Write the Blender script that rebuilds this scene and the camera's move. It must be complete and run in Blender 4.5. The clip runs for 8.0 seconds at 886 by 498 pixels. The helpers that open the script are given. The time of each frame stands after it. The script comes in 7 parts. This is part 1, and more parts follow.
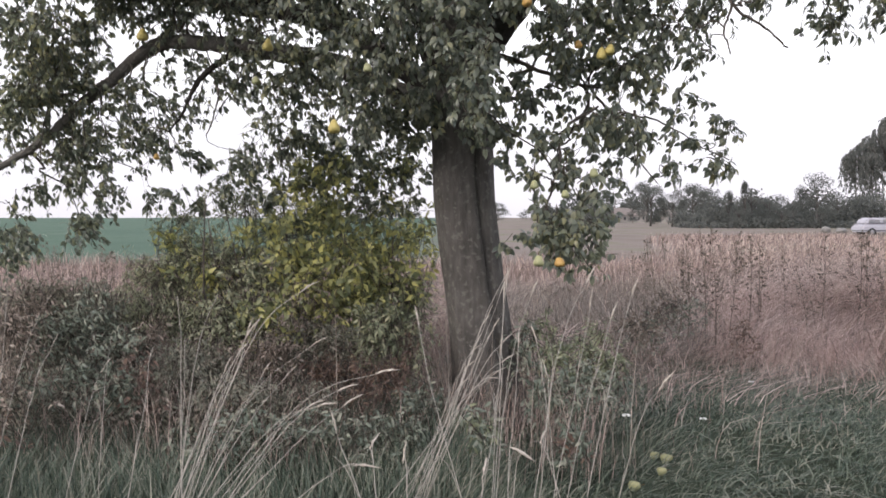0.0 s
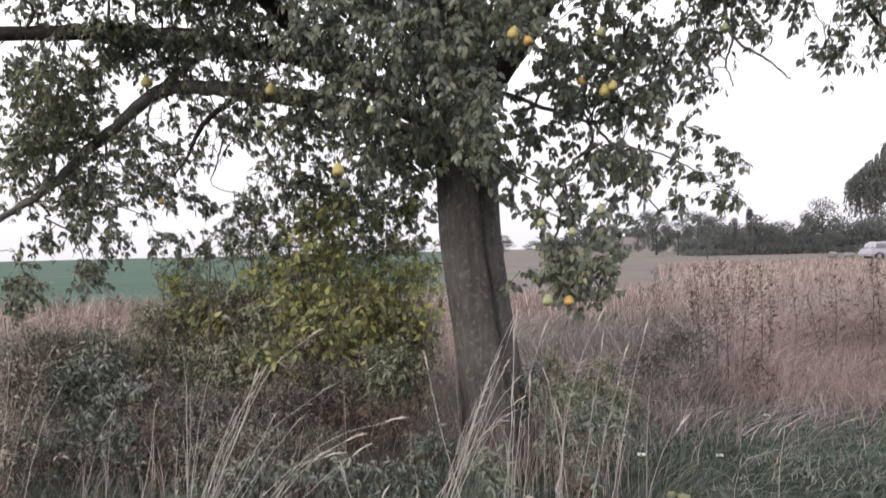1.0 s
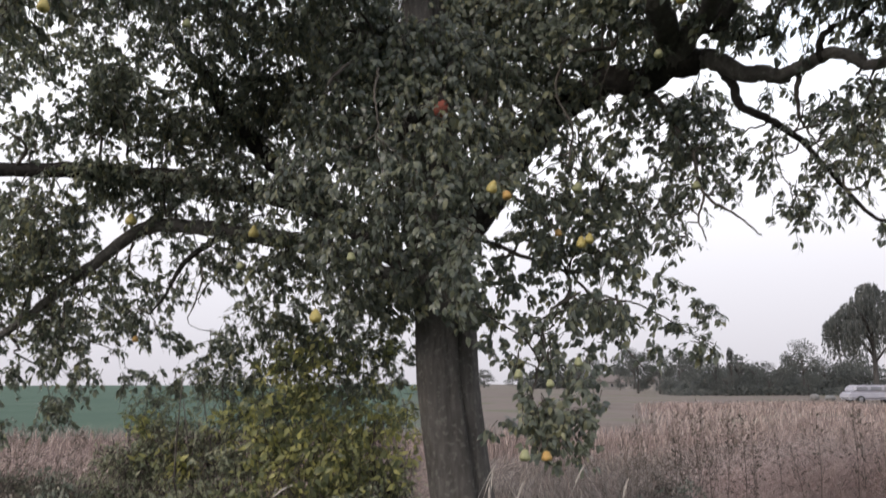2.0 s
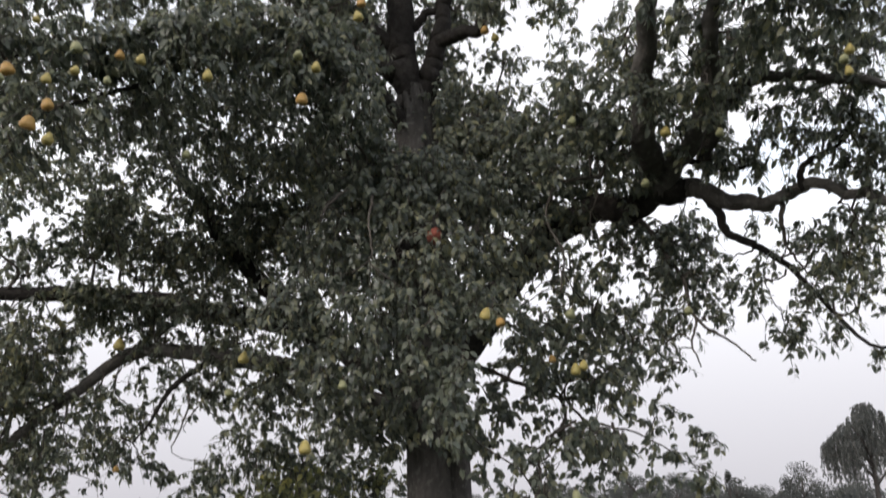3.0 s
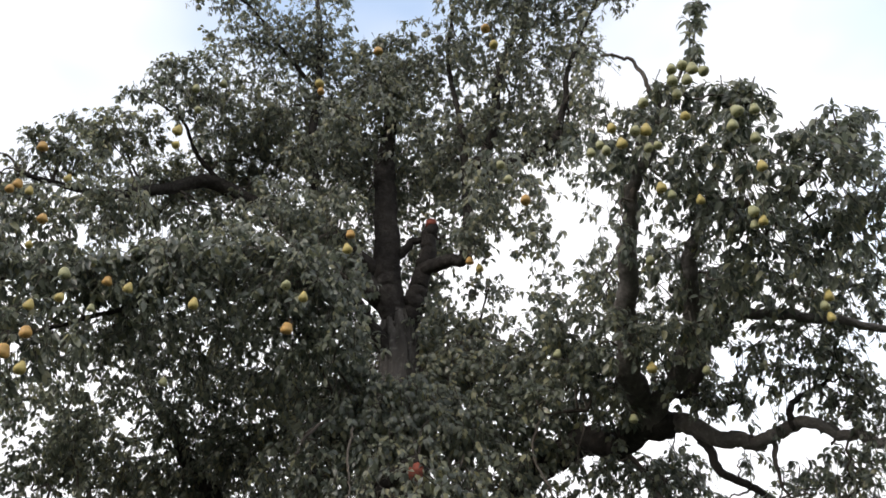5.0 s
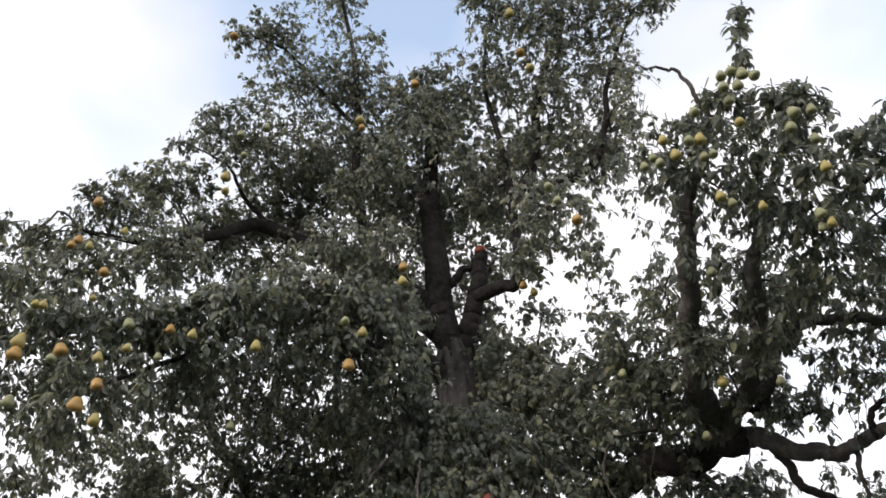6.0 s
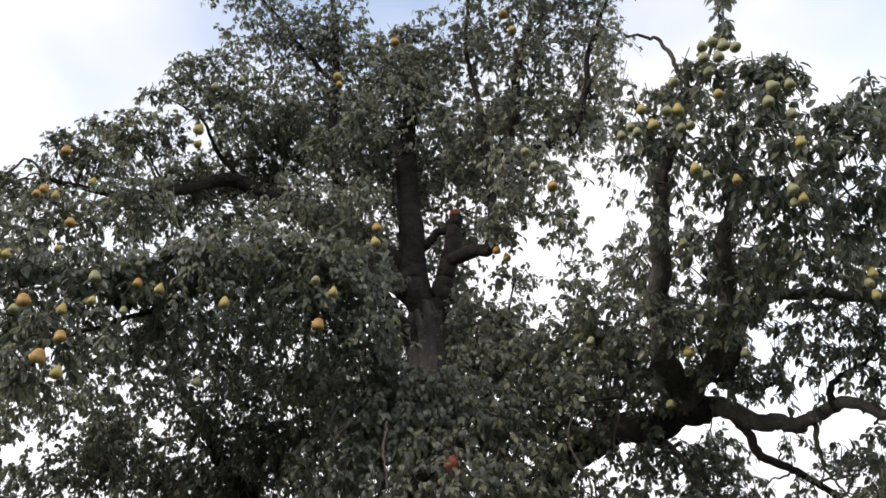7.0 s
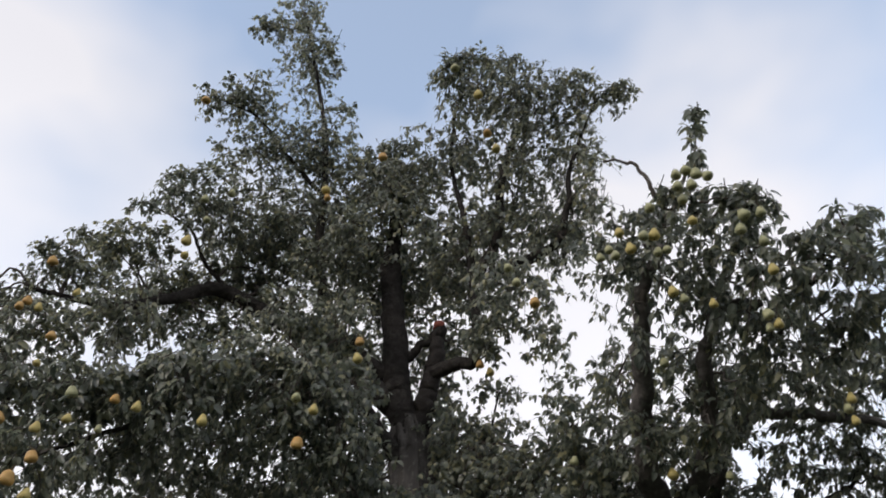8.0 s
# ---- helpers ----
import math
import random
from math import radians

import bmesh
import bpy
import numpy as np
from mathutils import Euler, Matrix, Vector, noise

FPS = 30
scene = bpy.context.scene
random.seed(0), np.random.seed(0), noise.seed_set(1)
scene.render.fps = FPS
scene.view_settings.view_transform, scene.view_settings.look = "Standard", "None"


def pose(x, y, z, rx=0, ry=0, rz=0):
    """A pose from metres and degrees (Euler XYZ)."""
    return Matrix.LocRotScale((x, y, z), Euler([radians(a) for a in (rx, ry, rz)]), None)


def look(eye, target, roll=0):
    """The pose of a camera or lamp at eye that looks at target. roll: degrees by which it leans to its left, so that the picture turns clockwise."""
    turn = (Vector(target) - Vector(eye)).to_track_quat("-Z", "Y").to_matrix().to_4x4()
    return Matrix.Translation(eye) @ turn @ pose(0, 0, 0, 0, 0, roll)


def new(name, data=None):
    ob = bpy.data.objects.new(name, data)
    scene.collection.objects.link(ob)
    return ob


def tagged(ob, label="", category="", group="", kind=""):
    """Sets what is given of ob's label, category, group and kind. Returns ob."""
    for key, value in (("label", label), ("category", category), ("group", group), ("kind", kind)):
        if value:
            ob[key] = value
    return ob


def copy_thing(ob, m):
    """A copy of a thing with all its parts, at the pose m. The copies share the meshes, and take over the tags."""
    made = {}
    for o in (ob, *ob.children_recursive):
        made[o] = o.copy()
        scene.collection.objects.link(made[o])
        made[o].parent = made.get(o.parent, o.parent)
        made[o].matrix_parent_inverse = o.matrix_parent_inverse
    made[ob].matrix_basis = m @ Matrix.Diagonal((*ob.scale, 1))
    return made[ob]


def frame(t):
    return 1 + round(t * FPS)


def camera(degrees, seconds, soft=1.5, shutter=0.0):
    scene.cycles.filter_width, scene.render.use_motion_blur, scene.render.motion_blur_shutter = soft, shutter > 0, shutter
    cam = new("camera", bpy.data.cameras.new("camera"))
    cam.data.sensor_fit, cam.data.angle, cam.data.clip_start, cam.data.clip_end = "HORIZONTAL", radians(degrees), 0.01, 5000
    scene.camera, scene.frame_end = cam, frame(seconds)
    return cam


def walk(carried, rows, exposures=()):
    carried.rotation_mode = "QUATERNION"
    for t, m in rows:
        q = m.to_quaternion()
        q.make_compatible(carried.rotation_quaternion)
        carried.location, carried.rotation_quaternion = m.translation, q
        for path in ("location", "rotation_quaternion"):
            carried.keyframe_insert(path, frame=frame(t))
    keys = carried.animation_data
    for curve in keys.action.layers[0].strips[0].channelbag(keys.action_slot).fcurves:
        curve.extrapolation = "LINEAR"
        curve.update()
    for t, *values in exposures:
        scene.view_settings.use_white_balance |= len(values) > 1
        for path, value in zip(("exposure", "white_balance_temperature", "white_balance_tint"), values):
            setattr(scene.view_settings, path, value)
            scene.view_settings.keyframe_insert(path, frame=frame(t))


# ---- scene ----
cam = camera(60.0, 8.0, soft=1.6, shutter=0.4)
EYE = 1.5
# seconds, place relative to the first eye, yaw, pitch, roll
PATH = [
    (0.0, 0.000, -0.000, -0.000, -0.00, -2.36, 0.01),
    (0.5, 0.003, 0.042, 0.009, 0.63, -1.24, 1.56),
    (1.0, -0.006, 0.042, 0.036, 0.40, 0.14, 1.34),
    (1.5, -0.008, 0.048, 0.072, -0.60, 5.73, -0.38),
    (1.7, 0.015, 0.039, 0.095, -0.73, 7.52, -0.17),
    (2.8, 0.003, 0.046, 0.152, -1.80, 16.85, 0.36),
    (3.0, -0.003, 0.035, 0.166, -1.81, 18.79, 0.32),
    (3.5, -0.017, 0.012, 0.226, -1.75, 24.96, 0.37),
    (4.0, -0.026, 0.004, 0.258, -2.10, 29.45, 0.08),
    (4.5, -0.031, 0.003, 0.278, -2.96, 32.10, 0.08),
    (4.7, -0.031, 0.018, 0.285, -4.10, 33.32, -0.25),
    (5.8, -0.103, 0.080, 0.299, -0.02, 36.23, 1.35),
    (6.0, -0.118, 0.072, 0.302, 1.01, 36.73, 1.45),
    (6.5, -0.126, 0.093, 0.307, 0.83, 34.71, 0.38),
    (7.0, -0.101, 0.090, 0.318, -1.57, 33.86, 0.88),
    (7.5, -0.090, 0.043, 0.343, -0.94, 38.43, 0.81),
    (8.0, -0.080, 0.008, 0.361, -2.70, 41.44, 0.99),
]
EXPOSURES = [(0.0, 0.56, 6400, 12), (1.0, 0.54, 6400, 12), (1.5, 0.31, 6400, 12), (3.0, 0.0, 6420, 10), (4.0, 0.30, 6440, 10), (4.5, 0.33, 6480, 10), (6.5, 0.15, 6480, 12), (7.2, 0.12, 6460, 12), (8.0, -0.17, 6400, 12)]
walk(cam, [(t, pose(x, y, EYE + z, 90 + pitch, roll, yaw)) for t, x, y, z, yaw, pitch, roll in PATH], EXPOSURES)

# ---- sky and sun ----
SUN_UP, SUN_TURN = 24.0, 232.0
world = bpy.data.worlds.new("evening_sky")
scene.world = world
world.use_nodes = True
wt = world.node_tree
wt.nodes.clear()
w_out = wt.nodes.new("ShaderNodeOutputWorld")
w_bg = wt.nodes.new("ShaderNodeBackground")
w_sky = wt.nodes.new("ShaderNodeTexSky")
w_sky.sky_type, w_sky.sun_disc = "NISHITA", False
w_sky.sun_elevation, w_sky.sun_rotation = radians(SUN_UP), radians(SUN_TURN)
w_sky.dust_density, w_sky.ozone_density = 2.0, 1.5
w_co = wt.nodes.new("ShaderNodeTexCoord")
w_map = wt.nodes.new("ShaderNodeMapping")
w_map.inputs["Scale"].default_value = (1.0, 1.0, 1.6)
w_map.inputs["Location"].default_value = (0.35, 0.1, 0.2)
w_n = wt.nodes.new("ShaderNodeTexNoise")
w_n.inputs["Scale"].default_value, w_n.inputs["Detail"].default_value, w_n.inputs["Roughness"].default_value = 1.5, 4.0, 0.48
w_r = wt.nodes.new("ShaderNodeValToRGB")
w_r.color_ramp.elements[0].position, w_r.color_ramp.elements[0].color = 0.42, (0.18, 0.18, 0.18, 1)
w_r.color_ramp.elements[1].position, w_r.color_ramp.elements[1].color = 0.60, (1, 1, 1, 1)
w_gap = wt.nodes.new("ShaderNodeVectorMath")       # the opening in the clouds
w_gap.operation = "DISTANCE"
w_gap.inputs[1].default_value = (-0.027, 0.498, 0.867)
w_gs = wt.nodes.new("ShaderNodeMapRange")
w_gs.inputs["From Min"].default_value, w_gs.inputs["From Max"].default_value = 0.0, 0.46
w_gs.inputs["To Min"].default_value, w_gs.inputs["To Max"].default_value = -0.12, 0.09
w_add = wt.nodes.new("ShaderNodeMath")
w_sep = wt.nodes.new("ShaderNodeSeparateXYZ")
w_h = wt.nodes.new("ShaderNodeMapRange")
w_h.inputs["From Min"].default_value, w_h.inputs["From Max"].default_value = 0.30, 0.80
w_h.inputs["To Min"].default_value, w_h.inputs["To Max"].default_value = 1.0, 0.0
w_max = wt.nodes.new("ShaderNodeMath")
w_max.operation = "MAXIMUM"
w_cl = wt.nodes.new("ShaderNodeValToRGB")          # cloud brightness by height
w_cl.color_ramp.elements[0].position, w_cl.color_ramp.elements[0].color = 0.0, (4.4, 4.25, 4.5, 1)
w_cl.color_ramp.elements[1].position, w_cl.color_ramp.elements[1].color = 0.75, (6.4, 6.35, 6.55, 1)
_e = w_cl.color_ramp.elements.new(0.35)
_e.color = (8.2, 8.2, 8.5, 1)
_e = w_cl.color_ramp.elements.new(0.12)
_e.color = (5.6, 5.5, 5.8, 1)
w_blue = wt.nodes.new("ShaderNodeMix")
w_blue.data_type, w_blue.blend_type = "RGBA", "MULTIPLY"
w_blue.inputs["Factor"].default_value = 1.0
w_blue.inputs[7].default_value = (3.4, 3.12, 2.7, 1)
w_mix = wt.nodes.new("ShaderNodeMix")
w_mix.data_type = "RGBA"
L = wt.links.new
L(w_co.outputs["Generated"], w_map.inputs["Vector"]); L(w_map.outputs["Vector"], w_n.inputs["Vector"])
L(w_co.outputs["Generated"], w_gap.inputs[0]); L(w_gap.outputs["Value"], w_gs.inputs["Value"]); L(w_n.outputs["Fac"], w_add.inputs[0]); L(w_gs.outputs["Result"], w_add.inputs[1]); L(w_add.outputs["Value"], w_r.inputs["Fac"]); L(w_co.outputs["Generated"], w_sep.inputs["Vector"])
L(w_sep.outputs["Z"], w_h.inputs["Value"]); L(w_h.outputs["Result"], w_max.inputs[0]); L(w_r.outputs["Color"], w_max.inputs[1])
L(w_sep.outputs["Z"], w_cl.inputs["Fac"]); L(w_sky.outputs["Color"], w_blue.inputs[6])
L(w_max.outputs["Value"], w_mix.inputs["Factor"]); L(w_blue.outputs[2], w_mix.inputs[6]); L(w_cl.outputs["Color"], w_mix.inputs[7])
L(w_mix.outputs[2], w_bg.inputs["Color"]); L(w_bg.outputs["Background"], w_out.inputs["Surface"])
w_bg.inputs["Strength"].default_value = 0.15

sun = new("sun", bpy.data.lights.new("sun", "SUN"))
sun.data.energy, sun.data.angle, sun.data.color = 1.0, radians(24), (1.0, 0.95, 0.91)
_a, _u = radians(SUN_TURN), radians(SUN_UP)
sun.matrix_world = look((0, 0, 30), (-math.sin(_a) * math.cos(_u) * 10, -math.cos(_a) * math.cos(_u) * 10, 30 - math.sin(_u) * 10))

# ---- materials ----
def material(name, stops, rough=0.8, scale=8.0, detail=5.0, stretch=(1, 1, 1), source="noise", bump=0.0, bump_scale=40.0, glow=0.0, gloss=0.3, patch=0.45):
    """A surface whose colour runs through stops, by a noise in metres, by the island (leaves, blades) or by the object."""
    m = bpy.data.materials.new(name)
    m.use_nodes = True
    t = m.node_tree
    b = t.nodes["Principled BSDF"]
    b.inputs["Roughness"].default_value = rough
    b.inputs["Specular IOR Level"].default_value = gloss
    ramp = t.nodes.new("ShaderNodeValToRGB")
    e = ramp.color_ramp.elements
    e[0].position, e[0].color = stops[0][0], (*stops[0][1], 1)
    e[1].position, e[1].color = stops[-1][0], (*stops[-1][1], 1)
    for pos, col in stops[1:-1]:
        e.new(pos).color = (*col, 1)
    co = t.nodes.new("ShaderNodeTexCoord")
    mp = t.nodes.new("ShaderNodeMapping")
    mp.inputs["Scale"].default_value = stretch
    t.links.new(co.outputs["Object"], mp.inputs["Vector"])
    no = t.nodes.new("ShaderNodeTexNoise")
    no.inputs["Scale"].default_value, no.inputs["Detail"].default_value = scale, detail
    t.links.new(mp.outputs["Vector"], no.inputs["Vector"])
    if source == "noise":
        t.links.new(no.outputs["Fac"], ramp.inputs["Fac"])
    else:
        if source == "island":
            geo = t.nodes.new("ShaderNodeNewGeometry")
            rnd = geo.outputs["Random Per Island"]
        else:
            rnd = t.nodes.new("ShaderNodeObjectInfo").outputs["Random"]
        add = t.nodes.new("ShaderNodeMath")
        add.operation = "MULTIPLY_ADD"
        add.inputs[1].default_value, add.inputs[2].default_value = patch, -patch / 2
        t.links.new(no.outputs["Fac"], add.inputs[0])
        sm = t.nodes.new("ShaderNodeMath")
        t.links.new(rnd, sm.inputs[0])
        t.links.new(add.outputs[0], sm.inputs[1])
        t.links.new(sm.outputs[0], ramp.inputs["Fac"])
    t.links.new(ramp.outputs["Color"], b.inputs["Base Color"])
    if bump:
        nb = t.nodes.new("ShaderNodeTexNoise")
        nb.inputs["Scale"].default_value, nb.inputs["Detail"].default_value = bump_scale, 6.0
        t.links.new(mp.outputs["Vector"], nb.inputs["Vector"])
        bu = t.nodes.new("ShaderNodeBump")
        bu.inputs["Strength"].default_value, bu.inputs["Distance"].default_value = bump, 0.02
        t.links.new(nb.outputs["Fac"], bu.inputs["Height"])
        t.links.new(bu.outputs["Normal"], b.inputs["Normal"])
    if glow:                                        # light that passes through a thin leaf
        tr = t.nodes.new("ShaderNodeBsdfTranslucent")
        mix = t.nodes.new("ShaderNodeMixShader")
        mix.inputs["Fac"].default_value = glow
        gain = t.nodes.new("ShaderNodeMix")
        gain.data_type, gain.blend_type = "RGBA", "MULTIPLY"
        gain.inputs["Factor"].default_value = 1.0
        gain.inputs[7].default_value = (1.5, 1.5, 1.4, 1)
        t.links.new(ramp.outputs["Color"], gain.inputs[6])
        t.links.new(gain.outputs[2], tr.inputs["Color"])
        t.links.new(b.outputs["BSDF"], mix.inputs[1])
        t.links.new(tr.outputs["BSDF"], mix.inputs[2])
        t.links.new(mix.outputs["Shader"], t.nodes["Material Output"].inputs["Surface"])
    return m


def bark(name, stops, scale, stretch, lichen):
    """Weathered bark: broad mottling, upright ridges, and pale lichen spots."""
    m = bpy.data.materials.new(name)
    m.use_nodes = True
    t = m.node_tree
    b = t.nodes["Principled BSDF"]
    b.inputs["Roughness"].default_value, b.inputs["Specular IOR Level"].default_value = 0.92, 0.12
    co = t.nodes.new("ShaderNodeTexCoord")
    mp = t.nodes.new("ShaderNodeMapping")
    mp.inputs["Scale"].default_value = stretch
    t.links.new(co.outputs["Object"], mp.inputs["Vector"])

    def grain(vector, size, detail, rough=0.6):
        n = t.nodes.new("ShaderNodeTexNoise")
        n.inputs["Scale"].default_value, n.inputs["Detail"].default_value, n.inputs["Roughness"].default_value = size, detail, rough
        t.links.new(vector, n.inputs["Vector"])
        return n.outputs["Fac"]

    ridges, fine = grain(mp.outputs["Vector"], scale * 2.4, 8.0), grain(co.outputs["Object"], scale * 5.0, 8.0, 0.7)
    broad, spots = grain(co.outputs["Object"], 2.3, 3.0), grain(co.outputs["Object"], 26.0, 3.0, 0.5)
    mix = t.nodes.new("ShaderNodeMath")
    mix.operation = "MULTIPLY_ADD"
    mix.inputs[1].default_value = 0.45
    half = t.nodes.new("ShaderNodeMath")
    half.operation = "MULTIPLY_ADD"
    half.inputs[1].default_value, half.inputs[2].default_value = 0.55, 0.0
    t.links.new(ridges, half.inputs[0])
    t.links.new(broad, mix.inputs[0])
    t.links.new(half.outputs[0], mix.inputs[2])
    ramp = t.nodes.new("ShaderNodeValToRGB")
    e = ramp.color_ramp.elements
    e[0].position, e[0].color = stops[0][0], (*stops[0][1], 1)
    e[1].position, e[1].color = stops[-1][0], (*stops[-1][1], 1)
    for pos, col in stops[1:-1]:
        e.new(pos).color = (*col, 1)
    t.links.new(mix.outputs[0], ramp.inputs["Fac"])
    patch = t.nodes.new("ShaderNodeMapRange")
    patch.inputs["From Min"].default_value, patch.inputs["From Max"].default_value = 0.56, 0.66
    patch.inputs["To Max"].default_value = lichen
    t.links.new(spots, patch.inputs["Value"])
    pale = t.nodes.new("ShaderNodeMix")
    pale.data_type = "RGBA"
    pale.inputs[7].default_value = (0.26, 0.25, 0.22, 1)
    t.links.new(patch.outputs["Result"], pale.inputs["Factor"])
    t.links.new(ramp.outputs["Color"], pale.inputs[6])
    t.links.new(pale.outputs[2], b.inputs["Base Color"])
    add = t.nodes.new("ShaderNodeMath")
    add.operation = "MULTIPLY_ADD"
    add.inputs[1].default_value = 0.35
    t.links.new(fine, add.inputs[0])
    t.links.new(ridges, add.inputs[2])
    bu = t.nodes.new("ShaderNodeBump")
    bu.inputs["Strength"].default_value, bu.inputs["Distance"].default_value = 0.8, 0.03
    t.links.new(add.outputs[0], bu.inputs["Height"])
    t.links.new(bu.outputs["Normal"], b.inputs["Normal"])
    return m


M_LEAF = material("pear_leaf", [(0.0, (0.074, 0.090, 0.072)), (0.4, (0.140, 0.158, 0.122)), (0.8, (0.218, 0.230, 0.160)), (1.0, (0.290, 0.278, 0.152))], 0.34, 1.1, source="island", glow=0.42, gloss=0.72, patch=0.6)
M_SHRUB = material("shrub_leaf", [(0.0, (0.12, 0.14, 0.078)), (0.45, (0.245, 0.258, 0.125)), (0.75, (0.395, 0.382, 0.155)), (1.0, (0.52, 0.49, 0.18))], 0.42, 3.0, source="island", glow=0.42, gloss=0.5, patch=1.0)
M_SHRUB_DULL = material("shrub_leaf_dull", [(0.0, (0.115, 0.137, 0.086)), (0.6, (0.245, 0.262, 0.165)), (1.0, (0.41, 0.40, 0.265))], 0.42, 3.0, source="island", glow=0.25, gloss=0.5, patch=0.8)
M_WEED = material("weed_leaf", [(0.0, (0.10, 0.124, 0.096)), (0.6, (0.20, 0.226, 0.178)), (1.0, (0.33, 0.325, 0.255))], 0.42, 2.0, source="island", glow=0.2, gloss=0.5)
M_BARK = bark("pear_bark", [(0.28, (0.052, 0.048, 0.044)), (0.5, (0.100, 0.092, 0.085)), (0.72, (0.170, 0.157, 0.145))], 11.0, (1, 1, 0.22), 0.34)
# limb bark darkened: the shade inside the crown is put into its colour
M_BARK_SHADED = bark("shaded_bark", [(0.25, (0.019, 0.017, 0.016)), (0.5, (0.038, 0.034, 0.031)), (0.75, (0.085, 0.077, 0.070))], 9.0, (1, 1, 1), 0.06)
# the light on outer boughs is put into its colour, with more lichen
M_BARK_LIT = bark("lit_bark", [(0.25, (0.070, 0.063, 0.057)), (0.5, (0.130, 0.119, 0.109)), (0.75, (0.215, 0.200, 0.184))], 9.0, (1, 1, 1), 0.35)
M_TWIG = material("twig_bark", [(0.3, (0.055, 0.048, 0.042)), (0.7, (0.15, 0.13, 0.112))], 0.9, 12.0, gloss=0.1)
M_CUT = material("cut_wood", [(0.3, (0.17, 0.052, 0.038)), (0.7, (0.30, 0.088, 0.058))], 0.8, 20.0)
M_YELLOW = material("pear_yellow", [(0.3, (0.37, 0.315, 0.105)), (0.55, (0.47, 0.385, 0.13)), (0.75, (0.35, 0.215, 0.075))], 0.5, 20.0, bump=0.06, bump_scale=60, gloss=0.4)
M_ORANGE = material("pear_orange", [(0.3, (0.46, 0.33, 0.10)), (0.55, (0.48, 0.275, 0.085)), (0.78, (0.34, 0.155, 0.06))], 0.5, 20.0, bump=0.06, bump_scale=60, gloss=0.4)
M_GREEN = material("pear_green", [(0.3, (0.265, 0.272, 0.145)), (0.6, (0.345, 0.345, 0.185)), (0.8, (0.30, 0.25, 0.125))], 0.5, 14.0, bump=0.06, bump_scale=60, gloss=0.35)
M_WINDFALL = material("fallen_pear", [(0.3, (0.24, 0.24, 0.125)), (0.6, (0.33, 0.32, 0.17)), (0.8, (0.17, 0.12, 0.06))], 0.6, 25.0, bump=0.08, bump_scale=60)
M_STALK = material("pear_stalk", [(0.3, (0.09, 0.06, 0.03)), (0.7, (0.15, 0.10, 0.05))], 0.8, 30.0)
M_GRASS = material("meadow_grass", [(0.0, (0.026, 0.042, 0.030)), (0.4, (0.075, 0.100, 0.072)), (0.75, (0.165, 0.188, 0.145)), (1.0, (0.33, 0.31, 0.255))], 0.5, 1.5, source="island", glow=0.15, patch=0.8)
M_DRY = material("dry_grass", [(0.0, (0.093, 0.070, 0.064)), (0.35, (0.24, 0.178, 0.163)), (0.7, (0.405, 0.302, 0.270)), (1.0, (0.60, 0.49, 0.43))], 0.7, 0.55, source="island", glow=0.15, patch=1.1)
M_PINK = material("pink_grass", [(0.0, (0.22, 0.152, 0.138)), (0.35, (0.41, 0.288, 0.262)), (0.7, (0.56, 0.415, 0.380)), (1.0, (0.70, 0.56, 0.52))], 0.75, 0.6, source="island", glow=0.25, patch=0.9)
M_DUN = material("dun_grass", [(0.0, (0.08, 0.070, 0.063)), (0.4, (0.185, 0.160, 0.140)), (0.75, (0.31, 0.262, 0.23)), (1.0, (0.50, 0.43, 0.38))], 0.7, 0.7, source="island", glow=0.15, patch=1.0)
M_STRAW = material("straw", [(0.3, (0.36, 0.325, 0.29)), (0.7, (0.52, 0.475, 0.43))], 0.65, 30.0)
M_SEED = material("seed_head", [(0.3, (0.38, 0.33, 0.28)), (0.7, (0.55, 0.49, 0.43))], 0.8, 60.0)
M_DARKWEED = material("dead_weed", [(0.0, (0.09, 0.075, 0.062)), (0.6, (0.15, 0.125, 0.105)), (1.0, (0.22, 0.175, 0.14))], 0.9, 5.0, source="island")
# distant leaves greyed and evened: the haze is put into their colour
M_HAZYLEAF = material("hazy_far_leaf", [(0.0, (0.100, 0.105, 0.102)), (0.6, (0.122, 0.126, 0.120)), (1.0, (0.150, 0.150, 0.138))], 0.9, 0.3, source="island", glow=0.5, gloss=0.1)
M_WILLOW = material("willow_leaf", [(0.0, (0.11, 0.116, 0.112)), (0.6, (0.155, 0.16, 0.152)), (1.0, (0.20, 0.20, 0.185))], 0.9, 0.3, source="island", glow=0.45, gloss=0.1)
M_FEATHER = material("feathery_weed", [(0.0, (0.15, 0.160, 0.128)), (0.6, (0.25, 0.252, 0.20)), (1.0, (0.37, 0.33, 0.27))], 0.7, 2.0, source="island", glow=0.25, patch=0.9)
M_PALEDEAD = material("pale_dead_leaf", [(0.0, (0.15, 0.12, 0.10)), (0.6, (0.29, 0.235, 0.20)), (1.0, (0.48, 0.415, 0.36))], 0.7, 2.5, source="island", glow=0.2, patch=0.8)
M_RUST = material("rusty_leaf", [(0.0, (0.095, 0.070, 0.060)), (0.6, (0.165, 0.110, 0.090)), (1.0, (0.25, 0.175, 0.13))], 0.7, 2.0, source="island", glow=0.2)
M_PETAL = material("white_petal", [(0.3, (0.62, 0.62, 0.60)), (0.7, (0.75, 0.75, 0.73))], 0.7, 30.0)
M_WALL = material("house_plaster", [(0.3, (0.22, 0.205, 0.19)), (0.7, (0.30, 0.28, 0.26))], 0.9, 2.0)
M_ROOF = material("roof_tile", [(0.3, (0.15, 0.125, 0.115)), (0.7, (0.24, 0.205, 0.19))], 0.9, 3.0)
